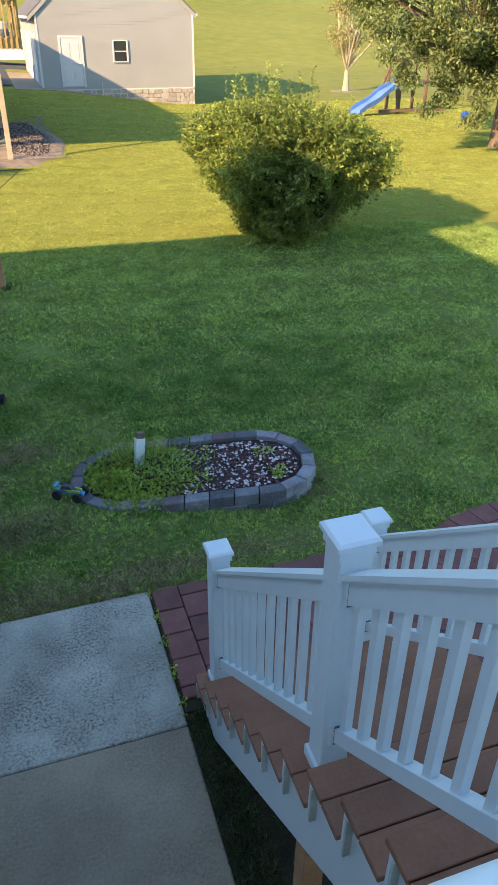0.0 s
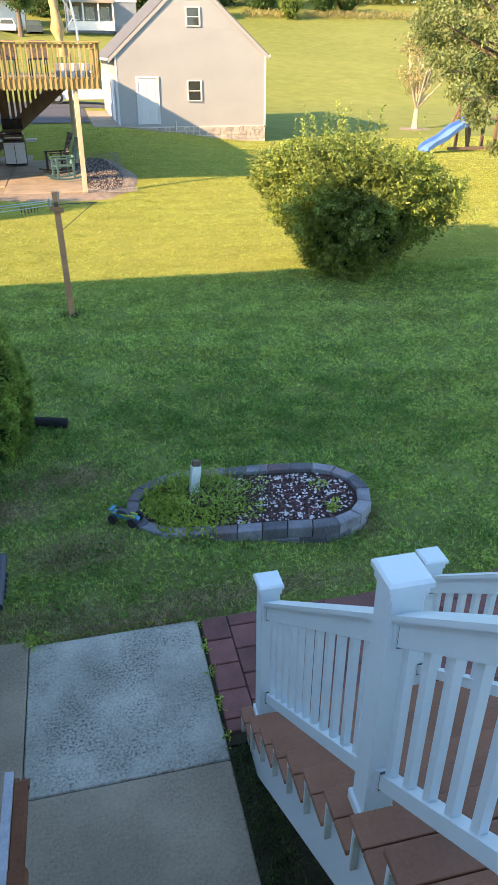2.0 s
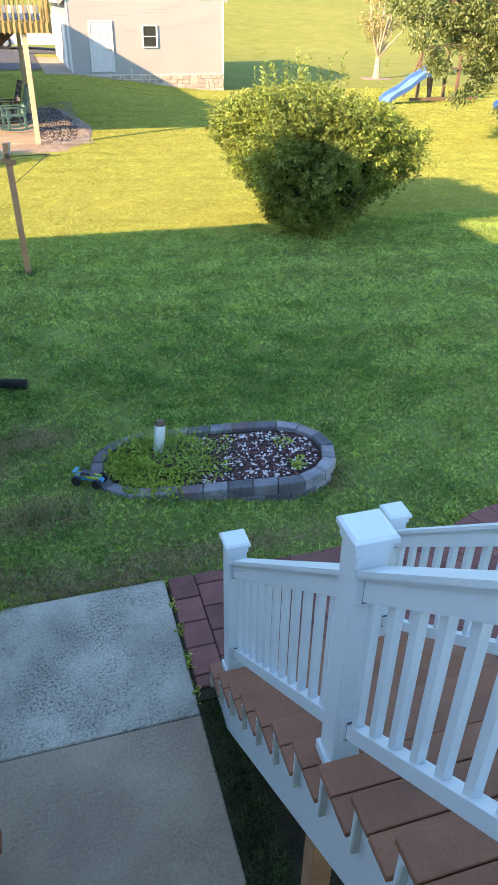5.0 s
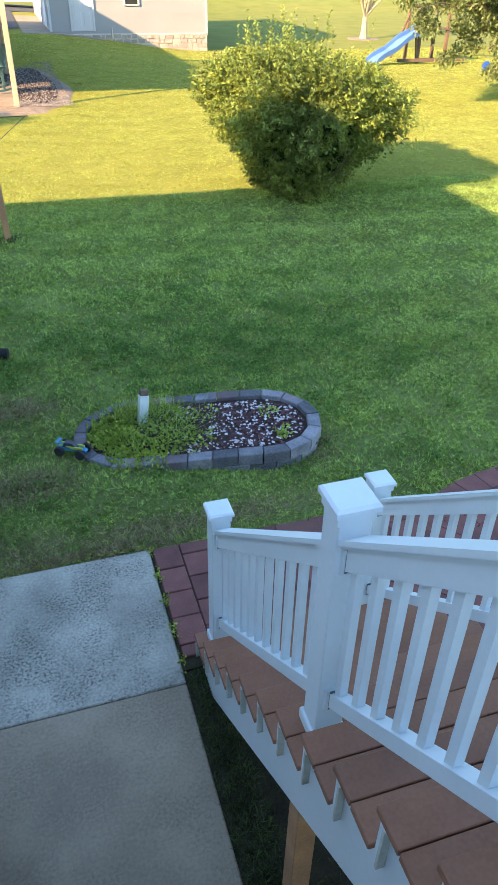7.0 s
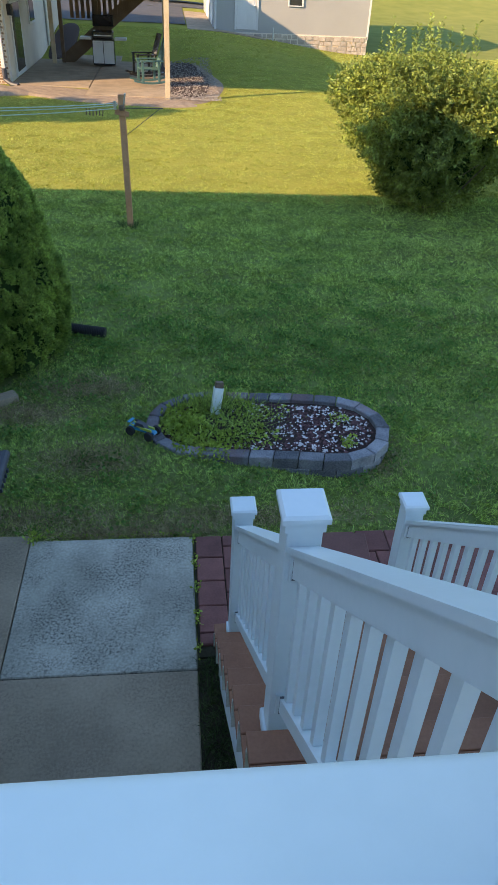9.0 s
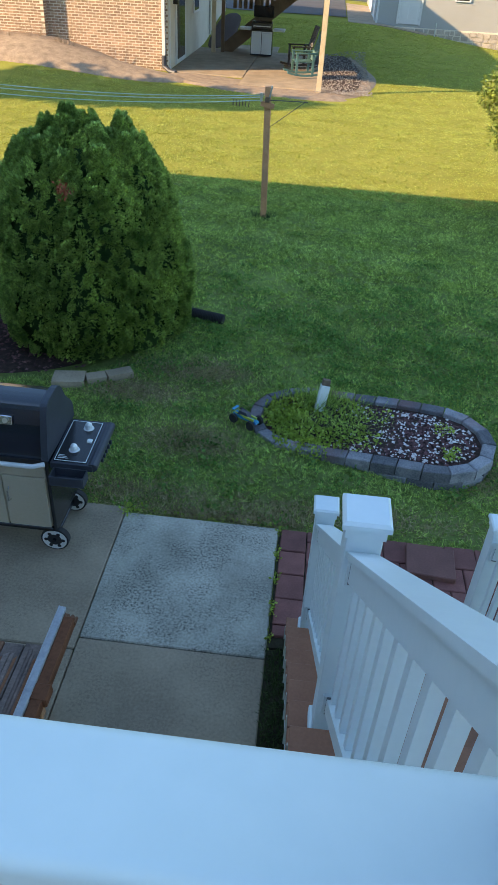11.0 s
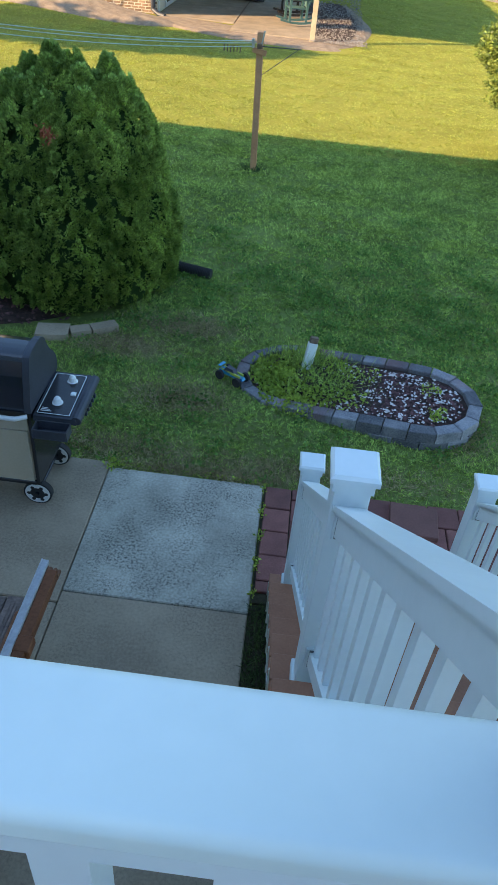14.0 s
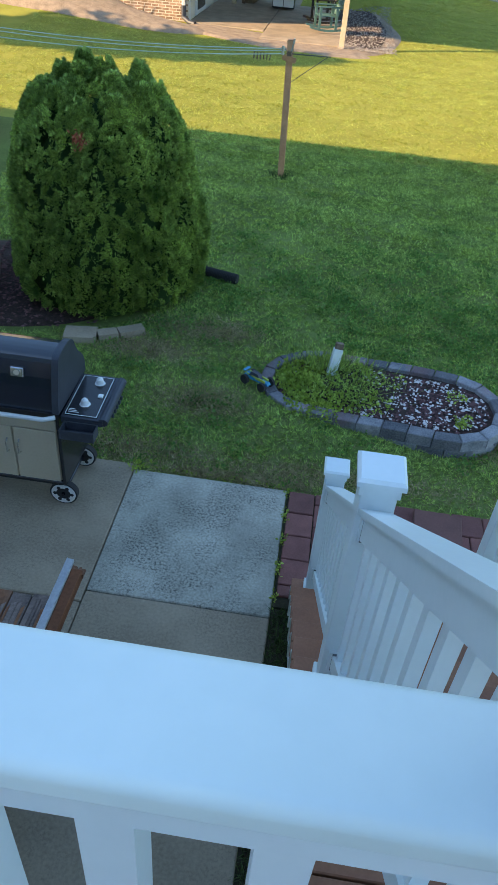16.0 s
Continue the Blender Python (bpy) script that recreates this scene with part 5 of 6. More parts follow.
def sash_window(parent, x0, x1, z0, z1, y):
    bm = B()
    w = 0.045
    for a, b, c, d in ((x0 - w, x1 + w, z1, z1 + w), (x0 - w, x1 + w, z0 - w, z0), (x0 - w, x0, z0, z1), (x1, x1 + w, z0, z1)):
        box(bm, a, b, y - 0.05, y + 0.02, c, d, 0.004)
    win = part("window", bm, M_trim, parent)
    zm = (z0 + z1) / 2
    bm = B()
    box(bm, x0, x1, y - 0.03, y + 0.01, zm - 0.02, zm + 0.02)
    for a, b in ((z0, zm - 0.02), (zm + 0.02, z1)):
        box(bm, x0, x0 + 0.03, y - 0.025, y + 0.01, a, b), box(bm, x1 - 0.03, x1, y - 0.025, y + 0.01, a, b)
    part("sash", bm, M_trim, win)
    for a, b in ((z0, zm - 0.02), (zm + 0.02, z1)):
        boxed("pane", M_glass, win, x0 + 0.03, x1 - 0.03, y - 0.012, y + 0.004, a, b)
    return win


# ---- garage behind the lawn ----
GAX0, GAX1, GAY, GAYB, PKX, PKZ, EVZ = 2.62, 9.82, 37.6, 50.0, 6.22, 6.75, 3.62
gar = thing("garage", (6.2, 40, 0), "cream sided garage with a grey gable roof and stone footing", "garage")


def gable(z):
    f = max(0.0, (z - EVZ) / (PKZ - EVZ))
    return GAX0 + (PKX - GAX0) * f, GAX1 - (GAX1 - PKX) * f


bm = B()
prism(bm, [(GAX0 + 0.02, -0.8), (GAX1 - 0.02, -0.8), (GAX1 - 0.02, EVZ), (PKX, PKZ - 0.02), (GAX0 + 0.02, EVZ)], "y", GAY, GAYB)
part("wall", bm, M_siding, gar)
bm = B()
lap_wall(bm, GAX0, GAX1, 0.5, EVZ, GAY)
lap_wall(bm, GAX0, GAX1, EVZ, PKZ - 0.03, GAY, top=gable)
side_laps(bm, GAY, GAYB, 0.5, EVZ, GAX0)
side_laps(bm, GAY, GAYB, 0.5, EVZ, GAX1, sign=1)
part("siding", bm, M_siding, gar)
for x in (GAX0 - 0.02, GAX1 - 0.06):
    boxed("corner_trim", M_trim, gar, x, x + 0.08, GAY - 0.03, GAY + 0.05, 0.4, EVZ)
fr = random.Random(7)
foot = part("stone_footing", (lambda b: (box(b, GAX0 + 0.005, GAX1 - 0.005, GAY - 0.03, GAY + 0.01, -0.8, 0.5), b)[1])(B()), M_mortar, gar)
for row in range(5):
    x = GAX0 + 0.02
    while x < GAX1 - 0.15:
        w = fr.uniform(0.18, 0.5)
        x2 = min(x + w, GAX1)
        z0 = 0.48 - (row + 1) * 0.2 + fr.uniform(-0.02, 0.02)
        pts = [(x + 0.012 + fr.uniform(0, 0.03), z0 + fr.uniform(0, 0.03)), (x2 - 0.012, z0 + fr.uniform(0, 0.03)), (x2 - 0.012 - fr.uniform(0, 0.03), z0 + 0.18), (x + 0.02, z0 + 0.185 - fr.uniform(0, 0.02))]
        bm = B()
        prism(bm, pts, "y", GAY - 0.055 - fr.uniform(0, 0.015), GAY - 0.031)
        part("stone", bm, M_stone, foot)
        x = x2
bm = B()
th = 0.12
for sgn, ex_ in ((-1, GAX0 - 0.32), (1, GAX1 + 0.14)):
    sl = (PKZ - EVZ) / (GAX1 - PKX)
    ez = PKZ - abs(ex_ - PKX) * sl
    prism(bm, [(PKX, PKZ), (PKX, PKZ + th), (ex_, ez + th), (ex_, ez)], "y", GAY - 0.07, GAYB + 0.1)
part("roof", bm, M_shingle, gar)
bm = B()
for sgn, ex_ in ((-1, GAX0 - 0.32), (1, GAX1 + 0.14)):
    ez = PKZ - abs(ex_ - PKX) * sl
    prism(bm, [(PKX, PKZ - 0.12), (PKX, PKZ + 0.05), (ex_, ez + 0.05), (ex_, ez - 0.12)], "y", GAY - 0.095, GAY - 0.072)
part("fascia", bm, M_siding, gar)
for ex_, out in ((GAX0 - 0.42, GAX0 - 0.32), (GAX1 + 0.12, GAX1 + 0.14)):
    ez = PKZ - abs(out - PKX) * sl
    boxed("gutter", M_trim, gar, ex_, ex_ + 0.1, GAY - 0.08, GAYB + 0.1, ez - 0.02, ez + 0.09, 0.01)
door = boxed("door", M_trim, gar, 3.62, 4.5, GAY - 0.05, GAY + 0.02, 0.62, 2.58, 0.006, "white panel door")
for a, b, c, d in ((3.52, 3.61, 0.6, 2.68), (4.51, 4.6, 0.6, 2.68), (3.611, 4.509, 2.59, 2.68)):
    boxed("door_trim", M_trim, door, a, b, GAY - 0.07, GAY + 0.02, c, d, 0.004)
for x0 in (3.72, 4.12):
    for z0, z1 in ((0.8, 1.35), (1.5, 2.4)):
        boxed("door_panel", M_trim, door, x0, x0 + 0.28, GAY - 0.062, GAY - 0.049, z0, z1, 0.005)
bm = B()
bmesh.ops.create_icosphere(bm, subdivisions=2, radius=0.035, matrix=Matrix.Translation((4.42, GAY - 0.09, 1.55)))
part("doorknob", bm, M_metal, door)
sash_window(gar, 6.0, 6.62, 1.64, 2.46, GAY - 0.02)
sash_window(gar, 6.03, 6.62, 4.76, 5.46, GAY - 0.02)
for y0, y1 in ((38.9, 41.4), (42.6, 45.6)):
    gd = boxed("garage_door", M_trim, gar, GAX0 - 0.03, GAX0 + 0.01, y0, y1, 0.5, 2.7, 0.006, "white overhead garage door")
    for yy in (y0 - 0.1, y1):
        boxed("door_trim", M_trim, gd, GAX0 - 0.06, GAX0, yy, yy + 0.1, 0.5, 2.8)
bm = B()
tube(bm, (5.3, GAY - 0.25, 0.1), (5.3, GAY - 0.25, 0.75), 0.03)
tagged(part("vent_pipe", bm, M_metal), "short metal pipe beside the garage wall", "pipe")

# ---- drive, apron and path ----
tagged(sheet("driveway", np.linspace(-26, 1.3, 28), np.linspace(38.5, 50.5, 16), M_asphalt, 0.03), "dark asphalt driveway", "driveway", kind="structure")
tagged(sheet("road", np.linspace(-40, 3.0, 30), np.linspace(50.6, 57.0, 8), M_asphalt, 0.035), "grey asphalt parking strip", "driveway", kind="structure")
bm = B()
for i in range(8):
    ya, yb = 36.6 + i * 1.36, 36.6 + (i + 1) * 1.36
    q = [(1.35, ya), (2.6, ya), (2.6, yb), (1.35, yb)]
    hexa(bm, [(*c, ghz(*c) - 0.4) for c in q] + [(*c, ghz(*c) + 0.03) for c in q])
tagged(part("apron", bm, M_concrete), "concrete apron along the garage", "apron", kind="structure")
bm = B()
for i in range(4):
    xa, xb = 2.605 + i * 0.575, 2.605 + (i + 1) * 0.575
    q = [(xa, 36.7), (xb, 36.7), (xb, 37.52), (xa, 37.52)]
    hexa(bm, [(*c, ghz(*c) - 0.4) for c in q] + [(*c, ghz(*c) + 0.035) for c in q])
tagged(part("path", bm, M_concrete), "concrete path at the garage door", "path", kind="structure")

# ---- white van on the drive ----
van = thing("van", (0.5, 54, 0.5), "white pickup parked on the drive", "van")
vz = ghz(0, 55) + 0.05
bm = B()
prism(bm, [(-1.2, vz + 0.24), (6.0, vz + 0.24), (6.0, vz + 1.9), (1.2, vz + 1.95), (0.5, vz + 1.2), (-1.1, vz + 1.1)], "y", 54.2, 56.1)
part("body", bm, M_white_paint, van)
boxed("bumper", M_plastic, van, -1.35, -1.19, 54.2, 56.1, vz + 0.3, vz + 0.6, 0.02)
for x in (-0.25, 4.4):
    bm = B()
    tube(bm, (x, 54.1, vz + 0.36), (x, 54.35, vz + 0.36), 0.38, None, 24)
    w = part("wheel", bm, M_rubber, van)
    bm = B()
    tube(bm, (x, 54.06, vz + 0.36), (x, 54.098, vz + 0.36), 0.22, None, 20)
    part("hubcap", bm, M_metal, w)

# ---- neighbour's house ----
NX, NY = -4.25, 24.2
nb = thing("neighbour_house", (-8, 28, 0), "brick and cream sided house with a walkout basement", "house")
boxed("side_wall", M_stucco, nb, -13.9, NX, NY + 0.02, 37.5, -0.3, 5.74)
bm = B()
hexa(bm, [(-14.6, NY - 0.5, 5.75), (NX + 0.7, NY - 0.5, 5.75), (NX + 0.7, 38, 5.75), (-14.6, 38, 5.75), (-10.3, 29, 7.9), (-8.5, 29, 7.9), (-8.5, 33, 7.9), (-10.3, 33, 7.9)])
part("roof", bm, M_shingle, nb)
bw = boxed("brick_wall", M_mortar, nb, -13.9, NX, NY - 0.06, NY + 0.015, -0.3, 2.62)
bm = B()
for r in range(36):
    off = 0.11 if r % 2 else 0
    for c in range(46):
        x0 = NX - 0.02 - (c + 1) * 0.215 + off
        x1 = min(x0 + 0.192, NX + 0.004)
        if x1 - x0 > 0.04:
            z0 = -0.28 + r * 0.0745
            d = 0.0645 + 0.001 * ((r * 7 + c * 3) % 3)
            hexa(bm, [(x0, NY - d, z0), (x1, NY - d, z0), (x1, NY - 0.061, z0), (x0, NY - 0.061, z0), (x0, NY - d, z0 + 0.055), (x1, NY - d, z0 + 0.055), (x1, NY - 0.061, z0 + 0.055), (x0, NY - 0.061, z0 + 0.055)])
tagged(part("bricks", bm, M_brick, bw), kind="stuff")
bm = B()
lap_wall(bm, -13.9, NX, 2.63, 5.74, NY - 0.05)
part("siding", bm, M_siding, nb)
chim = boxed("chimney", M_mortar, nb, -10.2, -7.93, NY - 0.38, NY - 0.085, -0.3, 6.5)
bm = B()
for r in range(42):
    z0 = -0.28 + r * 0.0745
    for c in range(11):
        x1 = -7.92 - c * 0.215 - (0.11 if r % 2 else 0)
        x0 = max(x1 - 0.196, -10.2)
        if x1 - x0 > 0.05:
            box(bm, x0, x1, NY - 0.3845, NY - 0.379, z0, z0 + 0.055)
    box(bm, -7.929, -7.926, NY - 0.378, NY - (0.2 if r % 2 else 0.3), z0, z0 + 0.055)
    box(bm, -7.929, -7.926, NY - (0.18 if r % 2 else 0.28), NY - 0.09, z0, z0 + 0.055)
tagged(part("bricks", bm, M_brick, chim), kind="stuff")
bm = B()
for c in range(46):
    box(bm, NX - 0.01 - (c + 1) * 0.075, NX - 0.01 - (c + 1) * 0.075 + 0.06, NY - 0.0655, NY - 0.061, 2.425, 2.615)
tagged(part("soldier_course", bm, M_brick, bw), kind="stuff")
ds = B()
box(ds, NX - 0.16, NX - 0.06, NY - 0.19, NY - 0.09, 0.4, 5.3, 0.01)
part("downspout", ds, M_trim, nb)
bm = B()
path_tube(bm, [(NX - 0.11, NY - 0.14, 0.42), (NX - 0.1, NY - 0.16, 0.12), (NX + 0.1, NY - 0.3, 0.02), (NX + 0.3, NY - 0.4, 0.0)], 0.07, 10)
part("drain_elbow", bm, M_plastic, nb)
boxed("corner_board", M_trim, nb, NX + 0.001, NX + 0.03, NY + 0.1, NY + 0.26, -0.1, 2.6)
sd = boxed("patio_door", M_trim, nb, NX, NX + 0.05, 25.3, 26.9, 0.02, 2.1, 0.005, "white framed glass patio door")
boxed("pane", M_glass, sd, NX + 0.051, NX + 0.062, 25.45, 26.75, 0.15, 1.98)
nw = boxed("window", M_trim, nb, NX, NX + 0.05, 28.6, 29.7, 1.2, 2.3, 0.005)
boxed("pane", M_glass, nw, NX + 0.051, NX + 0.06, 28.7, 29.6, 1.28, 2.22)
bm = B()
tube(bm, (NX + 0.06, 32.4, 0.2), (NX + 0.06, 32.4, 2.6), 0.05)
part("conduit", bm, M_metal, nb)
boxed("wall_lamp", M_black, nb, NX, NX + 0.16, 25.0, 25.14, 1.7, 2.0, 0.02)

np_ = thing("neighbour_patio", (-2, 26, 0), "concrete patio under the neighbour's deck", "patio", kind="structure")
for x0, x1, y0, y1 in ((-4.2, -1.9, 23.9, 26.4), (-1.88, 0.45, 22.55, 26.4), (-4.2, -1.9, 26.42, 30), (-1.88, 0.45, 26.42, 30), (-3.0, -1.3, 30.02, 38)):
    boxed("slab", M_concrete, np_, x0, x1, y0, y1, -0.2, 0.0 + 0.012, 0.01)
tagged(patch("earth_strip", -1.5, 22.55, 3.4, 0.95, M_dirt, 0.04, -0.32, 0.1, 5), "bare earth strip before the patio", "bare earth", kind="structure")
tagged(patch("earth_bed", -8.0, 23.4, 4.6, 1.4, M_dirt, 0.035, -0.12, 0.12, 6, 0.3), "bare earth bed along the brick wall", "bare earth", kind="structure")
tagged(patch("gravel_bed", 0.8, 26.6, 1.15, 4.0, M_mulch, 0.07, 0.05, 0.06, 7), "dark mulch bed with stones beside the patio", "mulch bed", kind="structure")
tagged(patch("bed_margin", 0.95, 26.0, 1.4, 4.2, M_dirt, 0.045, 0.05, 0.06, 17), "tan earth margin round the mulch bed", "bare earth", kind="structure")
rng = np.random.default_rng(31)
x, y = rng.uniform(0.35, 2.0, 6500), rng.uniform(22.2, 30.4, 6500)
k = (rng.random(6500) < np.where(y < 23.3, 0.6, 0.35))
x, y = x[k], y[k]
tagged(part("river_stones", nuggets("river_stones", rng, x, y, gh(x, y) + 0.08, rng.uniform(0.014, 0.036, len(x)), M_gravel)), "pale river stones on a mulch bed", "stones", kind="stuff")
tagged(patch("side_bed", -3.7, 33.5, 0.55, 3.4, M_mulch, 0.04, 0, 0.05, 9), "mulch bed along the basement wall", "mulch bed", kind="structure")
for bx_, by_, s_ in ((-8.2, 23.5, 0.9), (-7.2, 23.4, 1.1), (-9.0, 23.5, 0.7)):
    rb = random.Random(int(bx_ * 10))
    bm = B()
    g0 = ghz(bx_, by_)
    for i in range(16):
        a = rb.uniform(0, 6.28)
        tip = V((bx_ + 0.5 * s_ * math.cos(a), by_ + 0.2 * math.sin(a), g0 + s_ * rb.uniform(0.5, 1.0)))
        tube(bm, (bx_, by_, g0 - 0.05), tip, 0.012, 0.004, 5)
    tagged(part("bare_shrub", bm, M_dirt), "bare leafless shrub before the brick wall", "shrub", "bare shrubs")

# ---- neighbour's raised deck ----
DX0, DX1, DY0, DY1, DZ = -3.8, 1.12, 22.35, 29.0, 3.0
nd = thing("neighbour_deck", (-1.3, 25.5, 0), "raised yellow pine deck with square balusters", "deck")
for i in range(46):
    y = DY0 + i * 0.145
    boxed("deck_board", M_pine, nd, DX0, DX1, y, y + 0.138, DZ - 0.03, DZ)
boxed("rim_joist", M_pine, nd, DX0, DX1, DY0 - 0.04, DY0 - 0.002, DZ - 0.27, DZ - 0.032)
boxed("rim_joist", M_pine, nd, DX1 + 0.002, DX1 + 0.04, DY0 - 0.04, DY1, DZ - 0.27, DZ - 0.032)
# joists in the darker lumber, the shade below the boards being its colour
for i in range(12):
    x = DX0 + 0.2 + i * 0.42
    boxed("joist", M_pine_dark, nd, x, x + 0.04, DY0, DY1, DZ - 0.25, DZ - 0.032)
boxed("rail_cap", M_pine, nd, DX0, DX1 + 0.1, DY0 - 0.12, DY0 + 0.04, 3.84, 3.875, 0.004)
boxed("rail_cap", M_pine, nd, DX1 - 0.04, DX1 + 0.12, DY0 + 0.042, DY1, 3.84, 3.875, 0.004)
boxed("rail", M_pine, nd, DX0, DX1, DY0 - 0.035, DY0, 3.72, 3.81)
boxed("rail", M_pine, nd, DX1, DX1 + 0.035, DY0, DY1, 3.72, 3.81)
for i in range(36):
    x = DX0 + 0.03 + i * 0.138
    boxed("baluster", M_pine, nd, x, x + 0.038, DY0 - 0.08, DY0 - 0.042, DZ - 0.3, 3.835)
for i in range(44):
    y = DY0 + 0.08 + i * 0.15
    boxed("baluster", M_pine, nd, DX1 + 0.042, DX1 + 0.08, y, y + 0.038, DZ - 0.3, 3.835)
for i in range(22):
    x = DX0 + 1.6 + i * 0.15
    boxed("baluster", M_pine, nd, x, x + 0.038, DY1 - 0.04, DY1, DZ - 0.1, 3.835)
boxed("rail_cap", M_pine, nd, DX0 + 1.5, DX1 - 0.05, DY1 - 0.06, DY1 + 0.06, 3.84, 3.875)
for x in (DX0 + 0.3, -1.35, DX1 - 0.08):
    boxed("rail_post", M_pine, nd, x, x + 0.09, DY0 + 0.001, DY0 + 0.09, DZ, 3.838)
for x, y in ((0.39, 22.36), (0.3, 28.8), (-3.6, 28.8)):
    boxed("support_post", M_pale_post, nd, x, x + 0.14, y, y + 0.14, -0.2, DZ - 0.27, 0.006)
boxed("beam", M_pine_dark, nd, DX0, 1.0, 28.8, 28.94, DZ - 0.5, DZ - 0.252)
# stair under the deck's far side
st2 = thing("deck_steps", (-1.2, 30.2, 0), "dark wooden steps down from the neighbour's deck", "stairs")
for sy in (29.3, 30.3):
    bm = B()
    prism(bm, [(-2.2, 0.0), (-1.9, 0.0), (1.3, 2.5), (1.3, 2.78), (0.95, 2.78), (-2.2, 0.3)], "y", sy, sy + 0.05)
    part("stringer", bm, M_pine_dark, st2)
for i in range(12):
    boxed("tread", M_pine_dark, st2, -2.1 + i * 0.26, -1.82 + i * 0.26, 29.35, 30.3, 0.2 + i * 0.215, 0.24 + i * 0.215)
for i in range(16):
    x = -1.9 + i * 0.19
    zb = 0.35 + (x + 1.9) * 0.78
    boxed("baluster", M_pine_dark, st2, x, x + 0.12, 29.24, 29.28, max(zb - 0.15, 1.4), 2.5)
for x in (-2.3, -1.05):
    boxed("post", M_pine_dark, st2, x, x + 0.12, 29.1, 29.22, 0.0, 2.5)

st2.location.x -= 1.0

# ---- things on and under that deck ----
def small_grill():
    g = thing("kettle_cart_grill", (-1.5, 28.6, 0.012), "steel cart grill with white cabinet doors under the deck", "grill")
    boxed("cabinet", M_black, g, -1.88, -1.12, 28.5, 28.95, 0.05, 0.85, 0.01)
    for a, b in ((-1.86, -1.51), (-1.49, -1.14)):
        d = boxed("door", M_trim, g, a, b, 28.48, 28.499, 0.1, 0.8, 0.006)
        boxed("handle", M_metal, d, a + 0.05, b - 0.05, 28.455, 28.479, 0.74, 0.77)
    boxed("hood", M_black, g, -1.86, -1.14, 28.46, 28.96, 0.86, 1.1, 0.04)
    boxed("hood_handle", M_metal, g, -1.8, -1.2, 28.42, 28.45, 0.95, 0.98)
    for a, b in ((-2.3, -1.9), (-1.1, -0.7)):
        boxed("side_shelf", M_trim, g, a, b, 28.5, 28.92, 0.82, 0.9, 0.01)
    bm = B()
    box(bm, -0.36, 0.36, -0.03, 0.03, 0.0, 0.36, 0.02, pose(-1.5, 28.98, 1.2, 12, 0, 0))
    part("raised_lid", bm, M_black, g)
    return g


small_grill().location.x -= 0.27


def rocker(x, y, turn, mat, label):
    t = thing("rocking_chair", (0, 0, 0), label, "rocking chair", "rocking chairs")
    for sx in (-0.28, 0.28):
        bm = B()
        pts = [(-0.5 + i * 0.1, 0.05 + 0.28 * ((-0.5 + i * 0.1) * 1.0) ** 2) for i in range(11)]
        prism(bm, pts + [(a, b + 0.05) for a, b in reversed(pts)], "x", sx - 0.02, sx + 0.02)
        part("rocker", bm, mat, t)
        for yy in (-0.25, 0.2):
            boxed("leg", mat, t, sx - 0.025, sx + 0.025, yy - 0.03, yy + 0.03, 0.08, 0.6)
        boxed("armrest", mat, t, sx - 0.05, sx + 0.05, -0.3, 0.32, 0.6, 0.635, 0.01)
    for i in range(5):
        boxed("seat_slat", mat, t, -0.26, 0.26, -0.27 + i * 0.1, -0.18 + i * 0.1, 0.39, 0.415, 0.005)
    for i in range(5):
        bm = B()
        box(bm, -0.25 + i * 0.102, -0.16 + i * 0.102, -0.012, 0.012, 0.0, 0.75, 0.006, pose(0, 0.24, 0.42, -18, 0, 0))
        part("back_slat", bm, mat, t)
    t.matrix_basis = pose(x, y, 0.012, 0, 0, turn) @ Matrix.Scale(1.12, 4)
    return t


rocker(-0.1, 24.7, -75, M_teal, "dark green resin rocking chair on the patio")
rocker(-0.3, 26.2, -75, M_black, "black resin rocking chair on the patio")
umb = thing("cantilever_umbrella", (0.3, 25.2, DZ), "closed beige cantilever umbrella on a deck", "umbrella")
bm = B()
pts = [(0.75, 25.2, DZ), (0.72, 25.2, 4.3), (0.6, 25.2, 5.0), (0.4, 25.2, 5.5), (0.18, 25.2, 5.8), (0.05, 25.2, 5.85)]
path_tube(bm, pts, 0.035, 10)
part("pole", bm, M_metal, umb)
bm = B()
prev = None
for i, (z, r) in enumerate(((5.7, 0.05), (5.3, 0.09), (4.9, 0.12), (4.75, 0.11), (4.5, 0.15), (4.2, 0.19), (3.95, 0.09), (3.8, 0.13), (3.5, 0.17))):
    ring = [bm.verts.new((0.08 + 0.06 * i / 3 + r * (1 + 0.25 * math.sin(3 * j + i)) * math.cos(j * math.tau / 14), 25.2 + r * math.sin(j * math.tau / 14), z)) for j in range(14)]
    if prev:
        for j in range(14):
            bm.faces.new((prev[j], prev[(j + 1) % 14], ring[(j + 1) % 14], ring[j]))
    prev = ring
part("canopy", bm, M_canvas, umb, "folded beige canvas", True)
bm = B()
tube(bm, (0.2, 25.2, 4.0), (0.73, 25.2, 4.6), 0.02), tube(bm, (0.25, 25.2, 5.2), (0.7, 25.2, 4.5), 0.02)
part("strut", bm, M_metal, umb)
boxed("base", M_plastic, umb, 0.3, 1.0, 24.9, 25.5, DZ, DZ + 0.08, 0.02)
